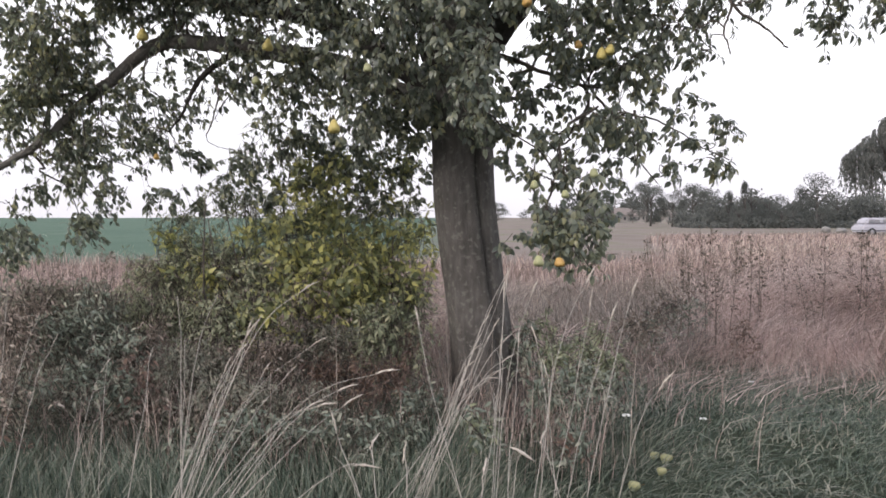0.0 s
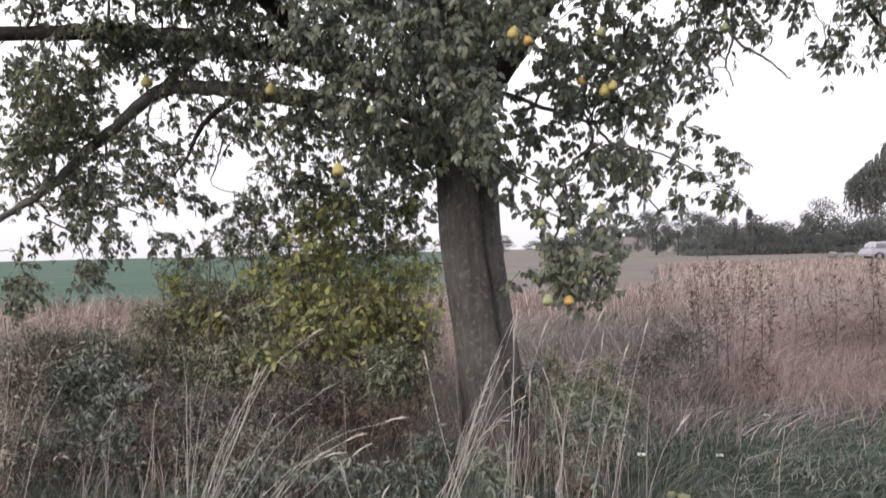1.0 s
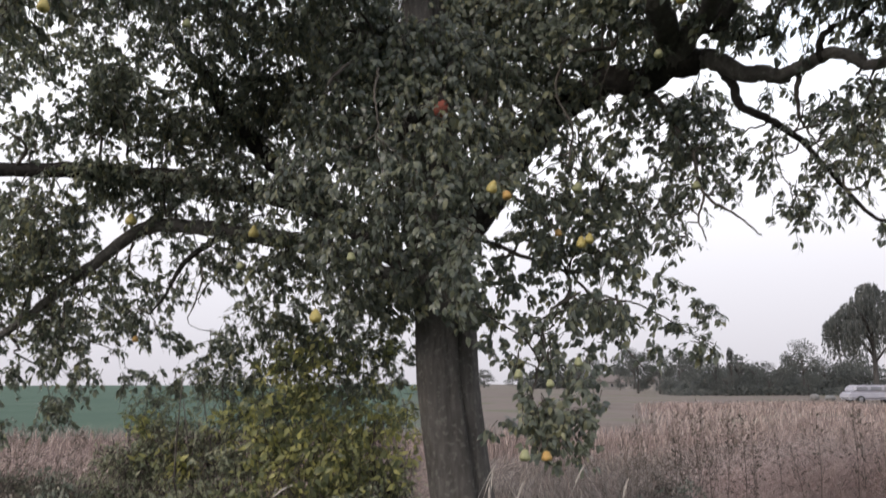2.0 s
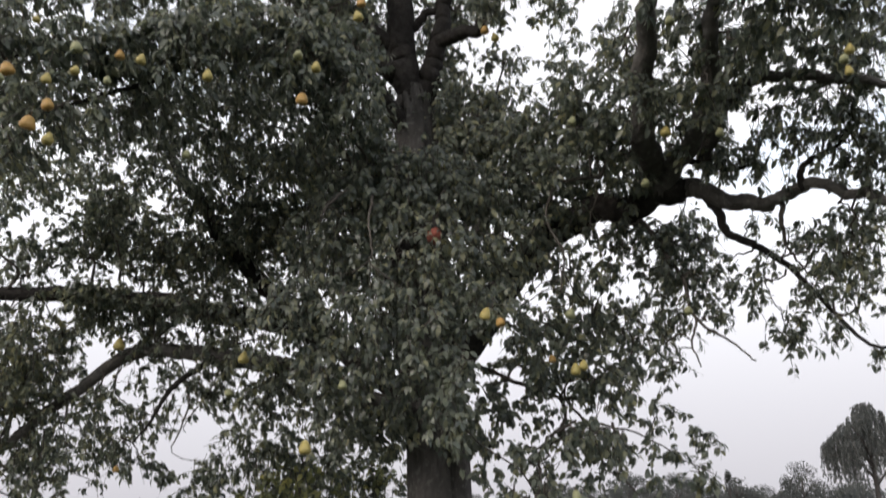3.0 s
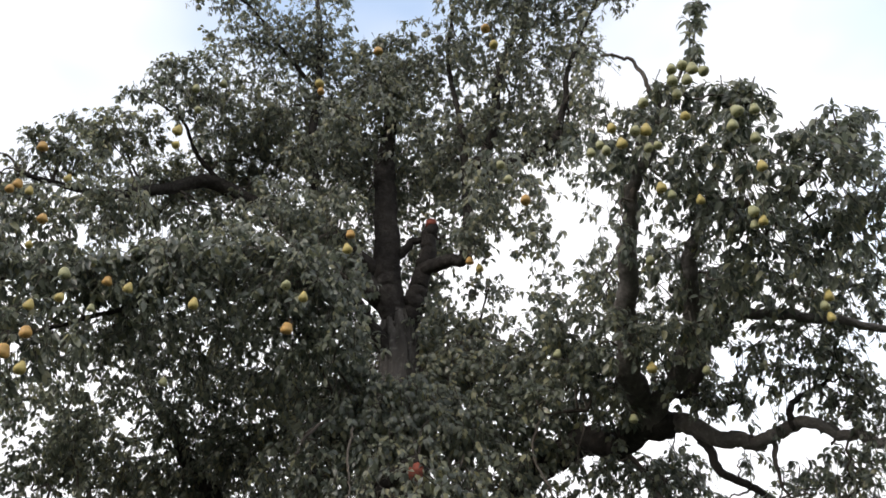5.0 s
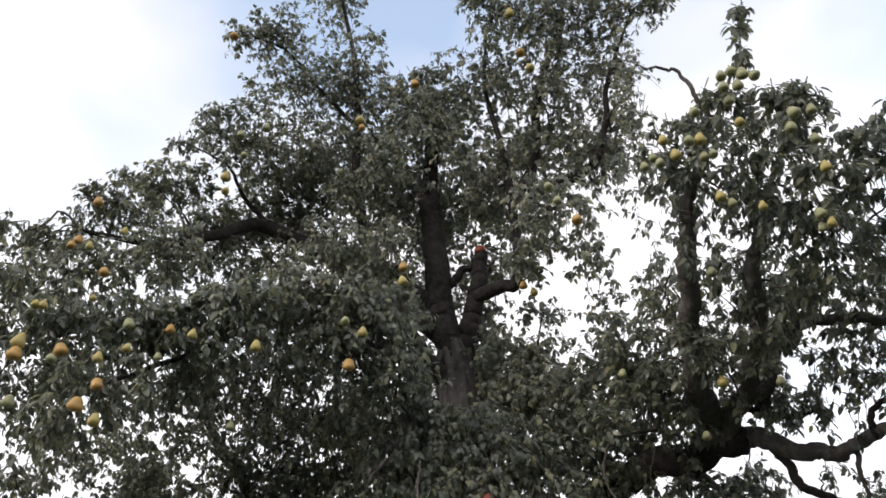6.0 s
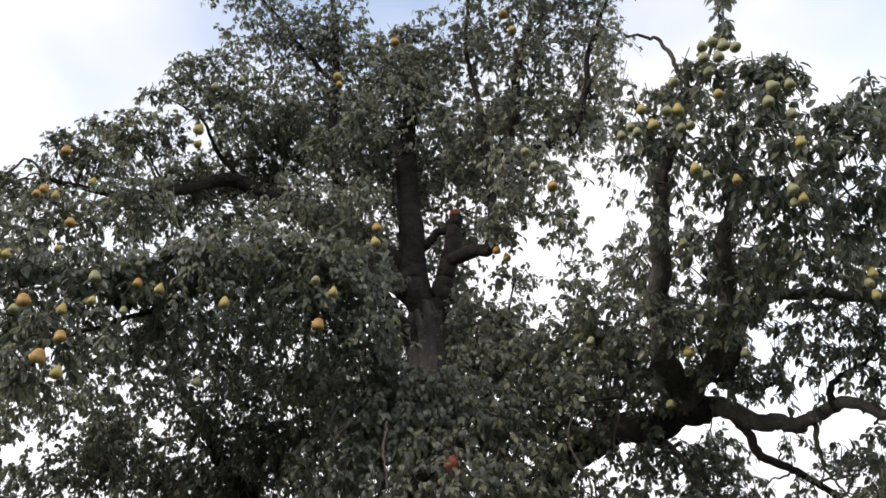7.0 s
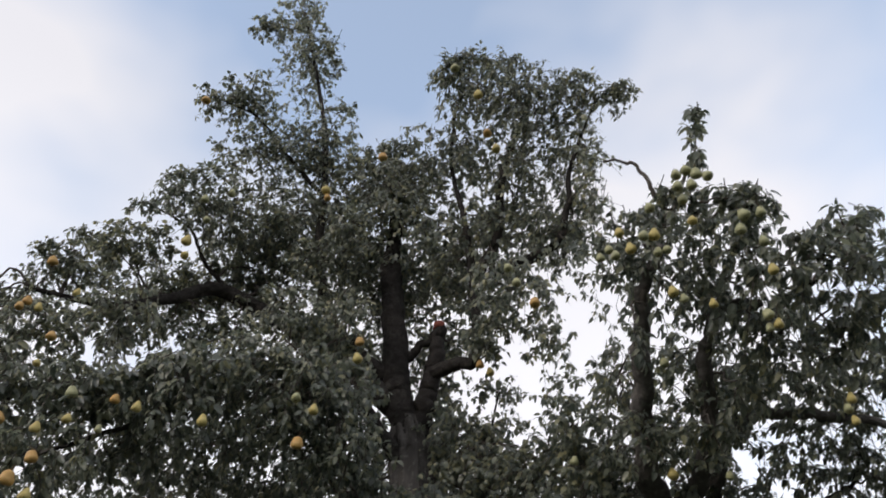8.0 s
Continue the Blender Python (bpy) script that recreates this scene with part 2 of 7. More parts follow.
M_WHITE = material("white_sheet", [(0.3, (0.34, 0.33, 0.37)), (0.7, (0.42, 0.41, 0.45))], 0.5, 1.0)
M_STONE = material("pale_stone", [(0.3, (0.15, 0.145, 0.14)), (0.7, (0.26, 0.25, 0.24))], 0.9, 3.0, bump=0.5, bump_scale=9.0)
M_CAR = material("grey_paint", [(0.3, (0.20, 0.20, 0.215)), (0.7, (0.27, 0.27, 0.285))], 0.35, 1.0)
M_PANE = material("dark_pane", [(0.3, (0.03, 0.035, 0.04)), (0.7, (0.06, 0.065, 0.075))], 0.1, 2.0, gloss=0.6)
M_RUBBER = material("tyre", [(0.3, (0.02, 0.02, 0.02)), (0.7, (0.05, 0.05, 0.05))], 0.9, 20.0)

# ---- building helpers ----
rng = np.random.default_rng(7)


def mesh_of(name, verts, faces, mat, smooth=True):
    """A mesh from arrays; faces is an (n, k) array."""
    me = bpy.data.meshes.new(name)
    verts, faces = np.asarray(verts, dtype=np.float32), np.asarray(faces, dtype=np.int32)
    k = faces.shape[1]
    me.vertices.add(len(verts))
    me.vertices.foreach_set("co", verts.ravel())
    me.loops.add(faces.size)
    me.loops.foreach_set("vertex_index", faces.ravel())
    me.polygons.add(len(faces))
    me.polygons.foreach_set("loop_start", np.arange(0, faces.size, k, dtype=np.int32))
    me.polygons.foreach_set("use_smooth", np.full(len(faces), smooth))
    me.update(calc_edges=True)
    me.validate()
    me.materials.append(mat)
    return me


def part(name, data, parent=None, label=""):
    ob = new(name, data)
    if parent is not None:
        ob.parent = parent
    return tagged(ob, label)


def unit(v):
    return v / np.maximum(np.linalg.norm(v, axis=-1, keepdims=True), 1e-9)


LEAF = np.array([(0, 0, 0), (0.22, -0.42, 0.10), (0.22, 0.42, 0.10), (0.46, 0, -0.04), (0.64, -0.38, 0.03), (0.64, 0.38, 0.03), (1.0, 0, -0.22)])
LEAF_FACES = np.array([(0, 2, 3), (2, 5, 3), (5, 6, 3), (6, 4, 3), (4, 1, 3), (1, 0, 3)])


LEAF_OVAL = np.array([(0, 0, 0), (0.25, -0.40, 0.07), (0.25, 0.40, 0.07), (0.62, -0.36, 0.03), (0.62, 0.36, 0.03), (1.0, 0, -0.18)])
LEAF_OVAL_FACES = np.array([(0, 2, 1), (2, 4, 3), (2, 3, 1), (4, 5, 3)])
LEAF_PLAIN = np.array([(0, 0, 0), (0.36, -0.46, 0.05), (0.36, 0.46, 0.05), (1.0, 0, -0.14)])
LEAF_PLAIN_FACES = np.array([(0, 3, 1), (0, 2, 3)])


def leaf_arrays(p, axis, size, broad=0.62, plain=0, face=None):
    """Leaves at p that point along axis, each turned at random, or with its upper side more or less towards face."""
    n = len(p)
    axis = unit(axis)
    turn = rng.normal(size=(n, 3))
    side = unit(np.cross(turn if face is None else face + 0.42 * turn, axis))
    up = np.cross(axis, side)
    s = size[:, None, None]
    shape, faces = ((LEAF, LEAF_FACES), (LEAF_PLAIN, LEAF_PLAIN_FACES), (LEAF_OVAL, LEAF_OVAL_FACES))[plain]
    v = p[:, None] + s * (shape[None, :, 0:1] * axis[:, None] + broad * shape[None, :, 1:2] * side[:, None] + shape[None, :, 2:3] * up[:, None])
    f = faces[None] + (np.arange(n) * len(shape))[:, None, None]
    return v.reshape(-1, 3), f.reshape(-1, 3)


def tube(points, radii, sides=7, knobs=0.0):
    """A tapered tube along points (a smooth curve through them)."""
    pts, rad = np.asarray(points, float), np.asarray(radii, float)
    d = np.gradient(pts, axis=0)
    d = unit(d)
    ref = np.array([0.31, 0.22, 0.92]) if abs(d[:, 2]).mean() < 0.8 else np.array([0.95, 0.2, 0.1])
    a = unit(np.cross(d, ref))
    b = np.cross(d, a)
    ang = np.linspace(0, 2 * np.pi, sides, endpoint=False)
    r = rad[:, None] * (1 + knobs * rng.normal(size=(len(pts), sides)))
    v = pts[:, None] + r[..., None] * (np.cos(ang)[None, :, None] * a[:, None] + np.sin(ang)[None, :, None] * b[:, None])
    n = len(pts)
    i = np.arange(n - 1)[:, None] * sides
    j = np.arange(sides)[None]
    k = (j + 1) % sides
    f = np.stack([i + j, i + k, i + sides + k, i + sides + j], -1).reshape(-1, 4)
    v = np.concatenate([v.reshape(-1, 3), pts[:1], pts[-1:]])
    jj = np.arange(sides)
    kk = (jj + 1) % sides
    c0, c1 = n * sides, n * sides + 1
    caps = np.concatenate([np.stack([kk, jj, np.full(sides, c0), np.full(sides, c0)], -1), np.stack([(n - 1) * sides + jj, (n - 1) * sides + kk, np.full(sides, c1), np.full(sides, c1)], -1)])
    return v, f, caps


def tube_mesh(name, points, radii, mat, sides=7, knobs=0.0):
    v, f, caps = tube(points, radii, sides, knobs)
    tri = np.concatenate([f[:, [0, 1, 2]], f[:, [0, 2, 3]], caps[:, :3]])
    return mesh_of(name, v, tri, mat)


def curve(points, n):
    """n points on a smooth curve through points."""
    p = np.asarray(points, float)
    t = np.linspace(0, len(p) - 1, n)
    i = np.clip(t.astype(int), 0, len(p) - 2)
    u = (t - i)[:, None]
    q = np.concatenate([2 * p[:1] - p[1:2], p, 2 * p[-1:] - p[-2:-1]])
    a, b, c, d = q[i], q[i + 1], q[i + 2], q[i + 3]
    return 0.5 * (2 * b + (c - a) * u + (2 * a - 5 * b + 4 * c - d) * u ** 2 + (3 * b - a - 3 * c + d) * u ** 3)


def blades(p, height, lean, width, mat, name, bend=0.5, joints=((0, 1.0), (0.4, 0.85), (0.75, 0.55))):
    """Grass blades at p, as one mesh: thin strips that taper and bend over."""
    n = len(p)
    ang = rng.uniform(0, 2 * np.pi, n)
    out = np.stack([np.cos(ang), np.sin(ang), np.zeros(n)], -1) * 0.6 + np.asarray(lean)
    side = unit(np.cross(out + (0, 0, 0.3), rng.normal(size=(n, 3))))
    side[:, 2] *= 0.2
    rows = []
    for u, w in joints:
        c = p + np.stack([out[:, 0] * bend * u * u, out[:, 1] * bend * u * u, np.full(n, u * (1 - 0.25 * bend * u))], -1) * height[:, None]
        rows += [c - side * (width * w)[:, None], c + side * (width * w)[:, None]]
    tip = p + np.stack([out[:, 0] * bend, out[:, 1] * bend, np.full(n, 1 - 0.25 * bend)], -1) * height[:, None]
    v = np.stack(rows + [tip], 1)
    k = len(joints)
    f = np.array([t for i in range(0, 2 * k - 2, 2) for t in ((i, i + 1, i + 3), (i, i + 3, i + 2))] + [(2 * k - 2, 2 * k - 1, 2 * k)])
    return mesh_of(name, v.reshape(-1, 3), (f[None] + (np.arange(n) * (2 * k + 1))[:, None, None]).reshape(-1, 3), mat)


def swell(x, y):
    """Height of the ground."""
    x, y = np.asarray(x, float), np.asarray(y, float)
    near = np.exp(-(x ** 2 + (y - 5) ** 2) / 900.0)
    return near * (0.03 * np.sin(x * 0.9 + 1) * np.cos(y * 0.7) + 0.02 * np.sin(x * 2.3 + y * 1.7))

# ---- ground ----
M_GROUND = bpy.data.materials.new("farmland")
M_GROUND.use_nodes = True
gt = M_GROUND.node_tree
gb = gt.nodes["Principled BSDF"]
gb.inputs["Roughness"].default_value, gb.inputs["Specular IOR Level"].default_value = 0.95, 0.1


def g_node(kind, **values):
    n = gt.nodes.new(kind)
    for k, v in values.items():
        n.inputs[k].default_value = v
    return n


def g_ramp(source, stops):
    r = gt.nodes.new("ShaderNodeValToRGB")
    e = r.color_ramp.elements
    e[0].position, e[0].color = stops[0][0], (*stops[0][1], 1)
    e[1].position, e[1].color = stops[-1][0], (*stops[-1][1], 1)
    for pos, col in stops[1:-1]:
        e.new(pos).color = (*col, 1)
    gt.links.new(source, r.inputs["Fac"])
    return r.outputs["Color"]


def g_mix(fac, a, b):
    m = gt.nodes.new("ShaderNodeMix")
    m.data_type = "RGBA"
    gt.links.new(fac, m.inputs["Factor"])
    gt.links.new(a, m.inputs[6])
    gt.links.new(b, m.inputs[7])
    return m.outputs[2]


def g_step(source, low, high):
    m = g_node("ShaderNodeMapRange")
    m.inputs["From Min"].default_value, m.inputs["From Max"].default_value = low, high
    gt.links.new(source, m.inputs["Value"])
    return m.outputs["Result"]


g_co = gt.nodes.new("ShaderNodeTexCoord")
g_xyz = gt.nodes.new("ShaderNodeSeparateXYZ")
gt.links.new(g_co.outputs["Object"], g_xyz.inputs["Vector"])
g_fine = g_node("ShaderNodeTexNoise", Scale=14.0, Detail=12.0, Roughness=0.65)
g_broad = g_node("ShaderNodeTexNoise", Scale=0.12, Detail=5.0)
for g_n in (g_fine, g_broad):
    gt.links.new(g_co.outputs["Object"], g_n.inputs["Vector"])
g_turf = g_ramp(g_fine.outputs["Fac"], [(0.3, (0.022, 0.028, 0.019)), (0.55, (0.048, 0.058, 0.039)), (0.75, (0.10, 0.10, 0.07))])
g_hay = g_ramp(g_fine.outputs["Fac"], [(0.3, (0.07, 0.05, 0.04)), (0.6, (0.17, 0.125, 0.105)), (0.8, (0.28, 0.21, 0.18))])
g_stub = g_ramp(g_broad.outputs["Fac"], [(0.3, (0.165, 0.135, 0.118)), (0.52, (0.205, 0.17, 0.15)), (0.62, (0.15, 0.15, 0.10)), (0.8, (0.18, 0.148, 0.13))])
g_crop = g_ramp(g_broad.outputs["Fac"], [(0.3, (0.070, 0.11, 0.08)), (0.6, (0.088, 0.132, 0.098)), (0.8, (0.12, 0.15, 0.115))])
g_col = g_mix(g_step(g_xyz.outputs["Y"], 6.5, 8.5), g_turf, g_hay)
g_far = g_mix(g_step(g_xyz.outputs["X"], -3.0, 3.0), g_crop, g_stub)
g_col = g_mix(g_step(g_xyz.outputs["Y"], 24.0, 25.5), g_col, g_far)
gt.links.new(g_col, gb.inputs["Base Color"])
g_bump = gt.nodes.new("ShaderNodeBump")
g_bump.inputs["Strength"].default_value, g_bump.inputs["Distance"].default_value = 0.8, 0.05
gt.links.new(g_fine.outputs["Fac"], g_bump.inputs["Height"])
gt.links.new(g_bump.outputs["Normal"], gb.inputs["Normal"])

_s = np.sinh(np.linspace(-6.2, 6.2, 161)) * 12.0
_gx, _gy = np.meshgrid(_s, _s + 5, indexing="ij")
_gv = np.stack([_gx, _gy, swell(_gx, _gy)], -1).reshape(-1, 3)
_i = (np.arange(160)[:, None] * 161 + np.arange(160)[None]).ravel()
ground = new("ground", mesh_of("ground", _gv, np.stack([_i, _i + 161, _i + 162, _i + 1], -1), M_GROUND))
tagged(ground, "grassy meadow and farmland fields running to the horizon", "ground", kind="structure")


def scatter(n, x0, x1, y0, y1, thin=None):
    p = np.stack([rng.uniform(x0, x1, n), rng.uniform(y0, y1, n), np.zeros(n)], -1)
    if thin is not None:
        p = p[rng.uniform(size=n) < thin(p[:, 0], p[:, 1])]
    p[:, 2] = swell(p[:, 0], p[:, 1]) - 0.01
    return p


def patchy(x, y, s=0.7, seed=0.0):
    return 0.5 + 0.5 * np.sin(x / s + seed + 1.3 * np.sin(y / s * 0.8)) * np.cos(y / s * 1.1 + 0.7 * seed + np.sin(x / s * 0.6))


# the mown strip near the tree
SHORT = ((0, 1.0), (0.55, 0.75))


def lodged(p, amount):
    """The way in which the grass has been laid over, patch by patch."""
    a = 1.2 * np.sin(p[:, 0] * 0.9 + 0.6 * p[:, 1]) + 1.5 * np.cos(p[:, 1] * 1.3 - 0.5 * p[:, 0])
    return np.stack([np.cos(a) * amount + 0.15, np.sin(a) * amount * 0.6, np.zeros(len(p))], -1)


p = scatter(170000, -5, 8, -3.0, 7.8, lambda x, y: np.where(y < 3.7, 0.10, np.where(x > 0.6, 1.0, 0.75)))
tagged(new("meadow_grass", blades(p, rng.uniform(0.03, 0.085, len(p)) * (1 + 0.8 * patchy(p[:, 0], p[:, 1])), lodged(p, 0.5) + rng.normal(size=(len(p), 3)) * (0.8, 0.8, 0), rng.uniform(0.0025, 0.006, len(p)), M_GRASS, "meadow_grass", 1.1, SHORT)), "short matted green meadow grass with dry blades", "grass", kind="stuff")


# longer blades of the mown strip, laid over in tussocks
p = scatter(17000, 0.2, 8, 3.0, 7.6, lambda x, y: np.clip(patchy(x, y, 0.28, 2.0) * 1.5 - 0.25, 0.05, 1))
tagged(new("matted_grass", blades(p, rng.uniform(0.04, 0.11, len(p)), lodged(p, 0.5) + rng.normal(size=(len(p), 3)) * (1.0, 1.0, 0), rng.uniform(0.003, 0.006, len(p)), M_GRASS, "matted_grass", 1.25)), "matted tussocks of green grass on the mown strip", "grass", kind="stuff")

# tall dry grass beyond and beside the tree
def hay_edge(x):
    return 7.1 + 2.0 * np.clip((x - 0.2) / 0.6, 0, 1) * np.clip((3.0 - x) / 0.6, 0, 1) - 0.35 * np.clip((x - 2.6) / 0.6, 0, 1) + 0.2 * np.sin(x * 1.7)


def tall_grass(name, label, n, mat, x0, x1, y0, y1, thin, low, high, width):
    p = scatter(n, x0, x1, y0, y1, thin)
    h = rng.uniform(low, high, len(p)) * (0.60 + 0.35 * patchy(p[:, 0], p[:, 1], 1.4, 2.0) + 0.25 * patchy(p[:, 0], p[:, 1], 0.45, 5.0)) * np.clip((p[:, 1] - hay_edge(p[:, 0])) * 0.8 + 0.45, 0.3, 1)
    h = h * (1 + 0.4 * np.clip((p[:, 0] / p[:, 1] - 0.27) / 0.08, 0, 1) * np.clip((p[:, 1] - 7.5) / 2.5, 0, 1))
    w = width * (0.4 + 0.09 * p[:, 1]) * rng.uniform(0.6, 1.3, len(p))
    tagged(new(name, blades(p, h, lodged(p, 0.85) + rng.normal(size=(len(p), 3)) * (0.5, 0.5, 0), w, mat, name, 1.05)), label, "grass", kind="stuff")


def pinkish(x, y):
    return np.clip(0.5 + 0.6 * (x / y - 0.36) / 0.08, 0.12, 1) * np.clip(0.35 + patchy(x, y, 0.8, 1.0), 0, 1)


tall_grass("dry_grass", "tall dry pinkish-brown grass behind the tree", 62000, M_DRY, -9, 14, 5.8, 16, lambda x, y: (y > hay_edge(x)) * np.clip(1.25 - (y - 7) / 14, 0.3, 1) * np.where(x > 0, pinkish(x, y), 0.8), 0.3, 1.0, 0.0030)
tall_grass("dun_grass", "greyish-brown weathered grass beside the tree", 42000, M_DUN, -5, 9, 6.0, 15, lambda x, y: (y > hay_edge(x) - 0.9) * (1 - 0.8 * pinkish(x, y)) * np.where(x > 0, 1.0, 0.4), 0.25, 0.75, 0.0030)
tall_grass("pink_grass", "soft reddish dry grass blown over in the meadow", 24000, M_PINK, 2.2, 9, 6.8, 11, lambda x, y: (y > hay_edge(x)) * np.clip((x / y - 0.31) / 0.06, 0, 1) * np.clip(1.3 * patchy(x, y, 0.55, 4.0) - 0.1, 0, 1), 0.35, 0.95, 0.0024)
p = scatter(22000, -22, 30, 15.5, 25)
tagged(new("far_dry_grass", blades(p, rng.uniform(0.3, 0.62, len(p)) * (1 + 0.45 * np.clip((p[:, 0] / p[:, 1] - 0.25) / 0.1, 0, 1)), (0.2, 0, 0), rng.uniform(0.005, 0.011, len(p)), M_DRY, "far_dry_grass", 0.6, SHORT)), "dry brown grass farther off in the field", "grass", kind="stuff")
p = scatter(26000, 6, 30, 24, 58, lambda x, y: np.clip((x / y - 0.26) / 0.06, 0, 1) * (0.35 + 0.65 * patchy(x, y, 1.6, 1.0)))
tagged(new("field_grass", blades(p, rng.uniform(0.25, 0.6, len(p)), (0.2, 0, 0), rng.uniform(0.4, 0.9, len(p)) * 0.0006 * p[:, 1], M_DRY, "field_grass", 0.8, SHORT)), "thin dry grass out in the open field", "grass", kind="stuff")
p = scatter(7000, 25, 48, 54, 66, lambda x, y: patchy(x, y, 1.5, 2.0))
tagged(new("field_edge_grass", blades(p, rng.uniform(0.15, 0.5, len(p)), (0.15, 0, 0), rng.uniform(0.012, 0.03, len(p)), M_DUN, "field_edge_grass", 0.5, SHORT)), "rank grey-brown grass along the far edge of the field", "grass", kind="stuff")
# straw laid flat along the edge of the mown strip
for name, mat, n, low, high in (("flattened_straw", M_DUN, 15000, 0.12, 0.32), ("pale_straw", M_PINK, 5200, 0.15, 0.38)):
    p = scatter(n, 0.3, 8, 5.1, 9.6, lambda x, y: np.clip((y - 5.6) / 1.5, 0.03, 1) * (y < hay_edge(x) + 0.5) * np.clip(0.35 + patchy(x, y, 0.6, 3.0), 0, 1))
    tagged(new(name, blades(p, rng.uniform(low, high, len(p)), lodged(p * 1.8, 1.3) + rng.normal(size=(len(p), 3)) * (0.6, 0.4, 0), rng.uniform(0.0025, 0.0055, len(p)), mat, name, 1.2)), "brown flattened straw at the edge of the mown grass", "grass", kind="stuff")

# ---- the pear tree ----
tree = tagged(new("pear_tree"), "old pear tree with a thick grey trunk and drooping leafy crown", "tree")
tree.location = (0.33, 5.6, 0.0)
ROOT = np.array([0.33, 5.6, 0.0])
limb_points = []


def limb(name, points, thick, thin, label="", knobs=0.05, n=0, mat=None):
    """A tapered, slightly knotty branch through points, from thick to thin (radii)."""
    n = n or 7 * len(points)
    c = curve(points, n)
    bend = rng.normal(size=(n + 4, 3))
    c[1:-1] += (bend[:-4] + bend[1:-3] + bend[2:-2] + bend[3:-1] + bend[4:])[1:-1] * max(min(thin, 0.03) * 0.2, 0.0028)
    r = np.linspace(0, 1, n) ** (1.2 if thick > 0.03 else 0.75)
    r = thick + (thin - thick) * r
    limb_points.append(np.concatenate([c, r[:, None]], 1))
    # boughs get the bark coloured as lit, other thick limbs the shaded one
    return part(name, tube_mesh(name, c - ROOT, r, mat or (M_BARK_LIT if name == "bough" else M_BARK_SHADED if thick > 0.022 else M_TWIG), 11 if thick > 0.06 else 7, knobs), tree, label)


# trunk: a column with a shallow furrow down one side and a flared foot
tc = curve([(0.345, 5.60, 0.02), (0.285, 5.60, 0.56), (0.212, 5.60, 1.12), (0.152, 5.60, 1.59), (0.130, 5.60, 2.05), (0.105, 5.60, 2.50), (0.06, 5.58, 3.20), (0.01, 5.55, 3.92), (-0.02, 5.53, 4.60), (-0.05, 5.51, 4.90)], 60)
tr = np.interp(np.linspace(0, 1, 60), [0, 0.07, 0.2, 0.45, 0.55, 0.8, 0.92, 1], [0.275, 0.235, 0.222, 0.218, 0.212, 0.178, 0.146, 0.100])
ang = np.linspace(0, 2 * np.pi, 80, endpoint=False)
tv = []
for c, r, u in zip(tc, tr, np.linspace(0, 1, 60)):
    fur = 1 - 0.17 * np.exp(-((ang - 5.27 + 0.15 * u) / 0.075) ** 2) + 0.05 * np.exp(-((ang - 5.62) / 0.2) ** 2) + 0.035 * np.sin(3 * ang + 4 * u) + 0.02 * np.sin(7 * ang - 9 * u)
    fur += 0.18 * np.exp(-u * 14) * np.sin(5 * ang + 1) + 0.010 * np.sin(11 * ang + 6 * u + 2 * np.sin(9 * u)) + 0.006 * np.sin(19 * ang - 5 * u + 3 * np.sin(14 * u)) + 0.004 * rng.normal(size=80)
    fur += np.clip((u - 0.72) / 0.2, 0, 1) * (0.10 * np.sin(4 * ang + 1.0) + 0.08 * np.sin(9 * ang + 30 * u))
    tv.append(np.stack([c[0] + r * fur * np.cos(ang), c[1] + r * fur * np.sin(ang), np.full(80, c[2])], -1))
tv = np.concatenate(tv) - ROOT
_i, _j = np.meshgrid(np.arange(59) * 80, np.arange(80), indexing="ij")
_k = (_j + 1) % 80
part("trunk", mesh_of("trunk", tv, np.stack([_i + _j, _i + _k, _i + 80 + _k, _i + 80 + _j], -1).reshape(-1, 4), M_BARK), tree, "thick grey furrowed trunk")
limb_points.append(np.concatenate([tc, tr[:, None]], 1)[20:])

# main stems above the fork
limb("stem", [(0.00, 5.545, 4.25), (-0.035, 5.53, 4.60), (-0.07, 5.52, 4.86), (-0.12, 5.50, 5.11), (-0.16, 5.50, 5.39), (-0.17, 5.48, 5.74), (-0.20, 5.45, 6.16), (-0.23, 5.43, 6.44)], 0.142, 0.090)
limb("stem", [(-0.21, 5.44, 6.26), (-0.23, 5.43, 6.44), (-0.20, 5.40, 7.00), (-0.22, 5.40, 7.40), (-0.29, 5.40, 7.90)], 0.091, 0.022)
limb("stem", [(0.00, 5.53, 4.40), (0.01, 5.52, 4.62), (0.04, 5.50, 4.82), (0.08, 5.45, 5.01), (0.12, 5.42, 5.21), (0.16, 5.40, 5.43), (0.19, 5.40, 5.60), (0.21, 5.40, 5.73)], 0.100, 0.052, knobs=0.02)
part("cut_end", tube_mesh("cut_end", curve([(0.21, 5.40, 5.71), (0.21, 5.40, 5.77)], 3) - ROOT, [0.053, 0.054, 0.046], M_CUT, 11), tree, "reddish sawn branch end")
limb("branch", [(-0.14, 5.49, 5.44), (-0.03, 5.45, 5.49), (0.17, 5.42, 5.63)], 0.042, 0.030)
limb("branch", [(0.13, 5.42, 5.28), (0.25, 5.30, 5.26), (0.37, 5.20, 5.24), (0.47, 5.10, 5.23), (0.49, 5.05, 5.74), (0.46, 5.00, 6.09), (0.42, 4.95, 6.71), (0.33, 4.90, 7.14), (0.36, 4.80, 7.88)], 0.062, 0.012)
limb("branch", [(0.46, 5.05, 5.94), (0.69, 4.90, 6.29), (0.76, 4.80, 6.85), (0.91, 4.70, 7.42), (1.07, 4.60, 7.80), (1.04, 4.50, 8.19)], 0.05, 0.012)
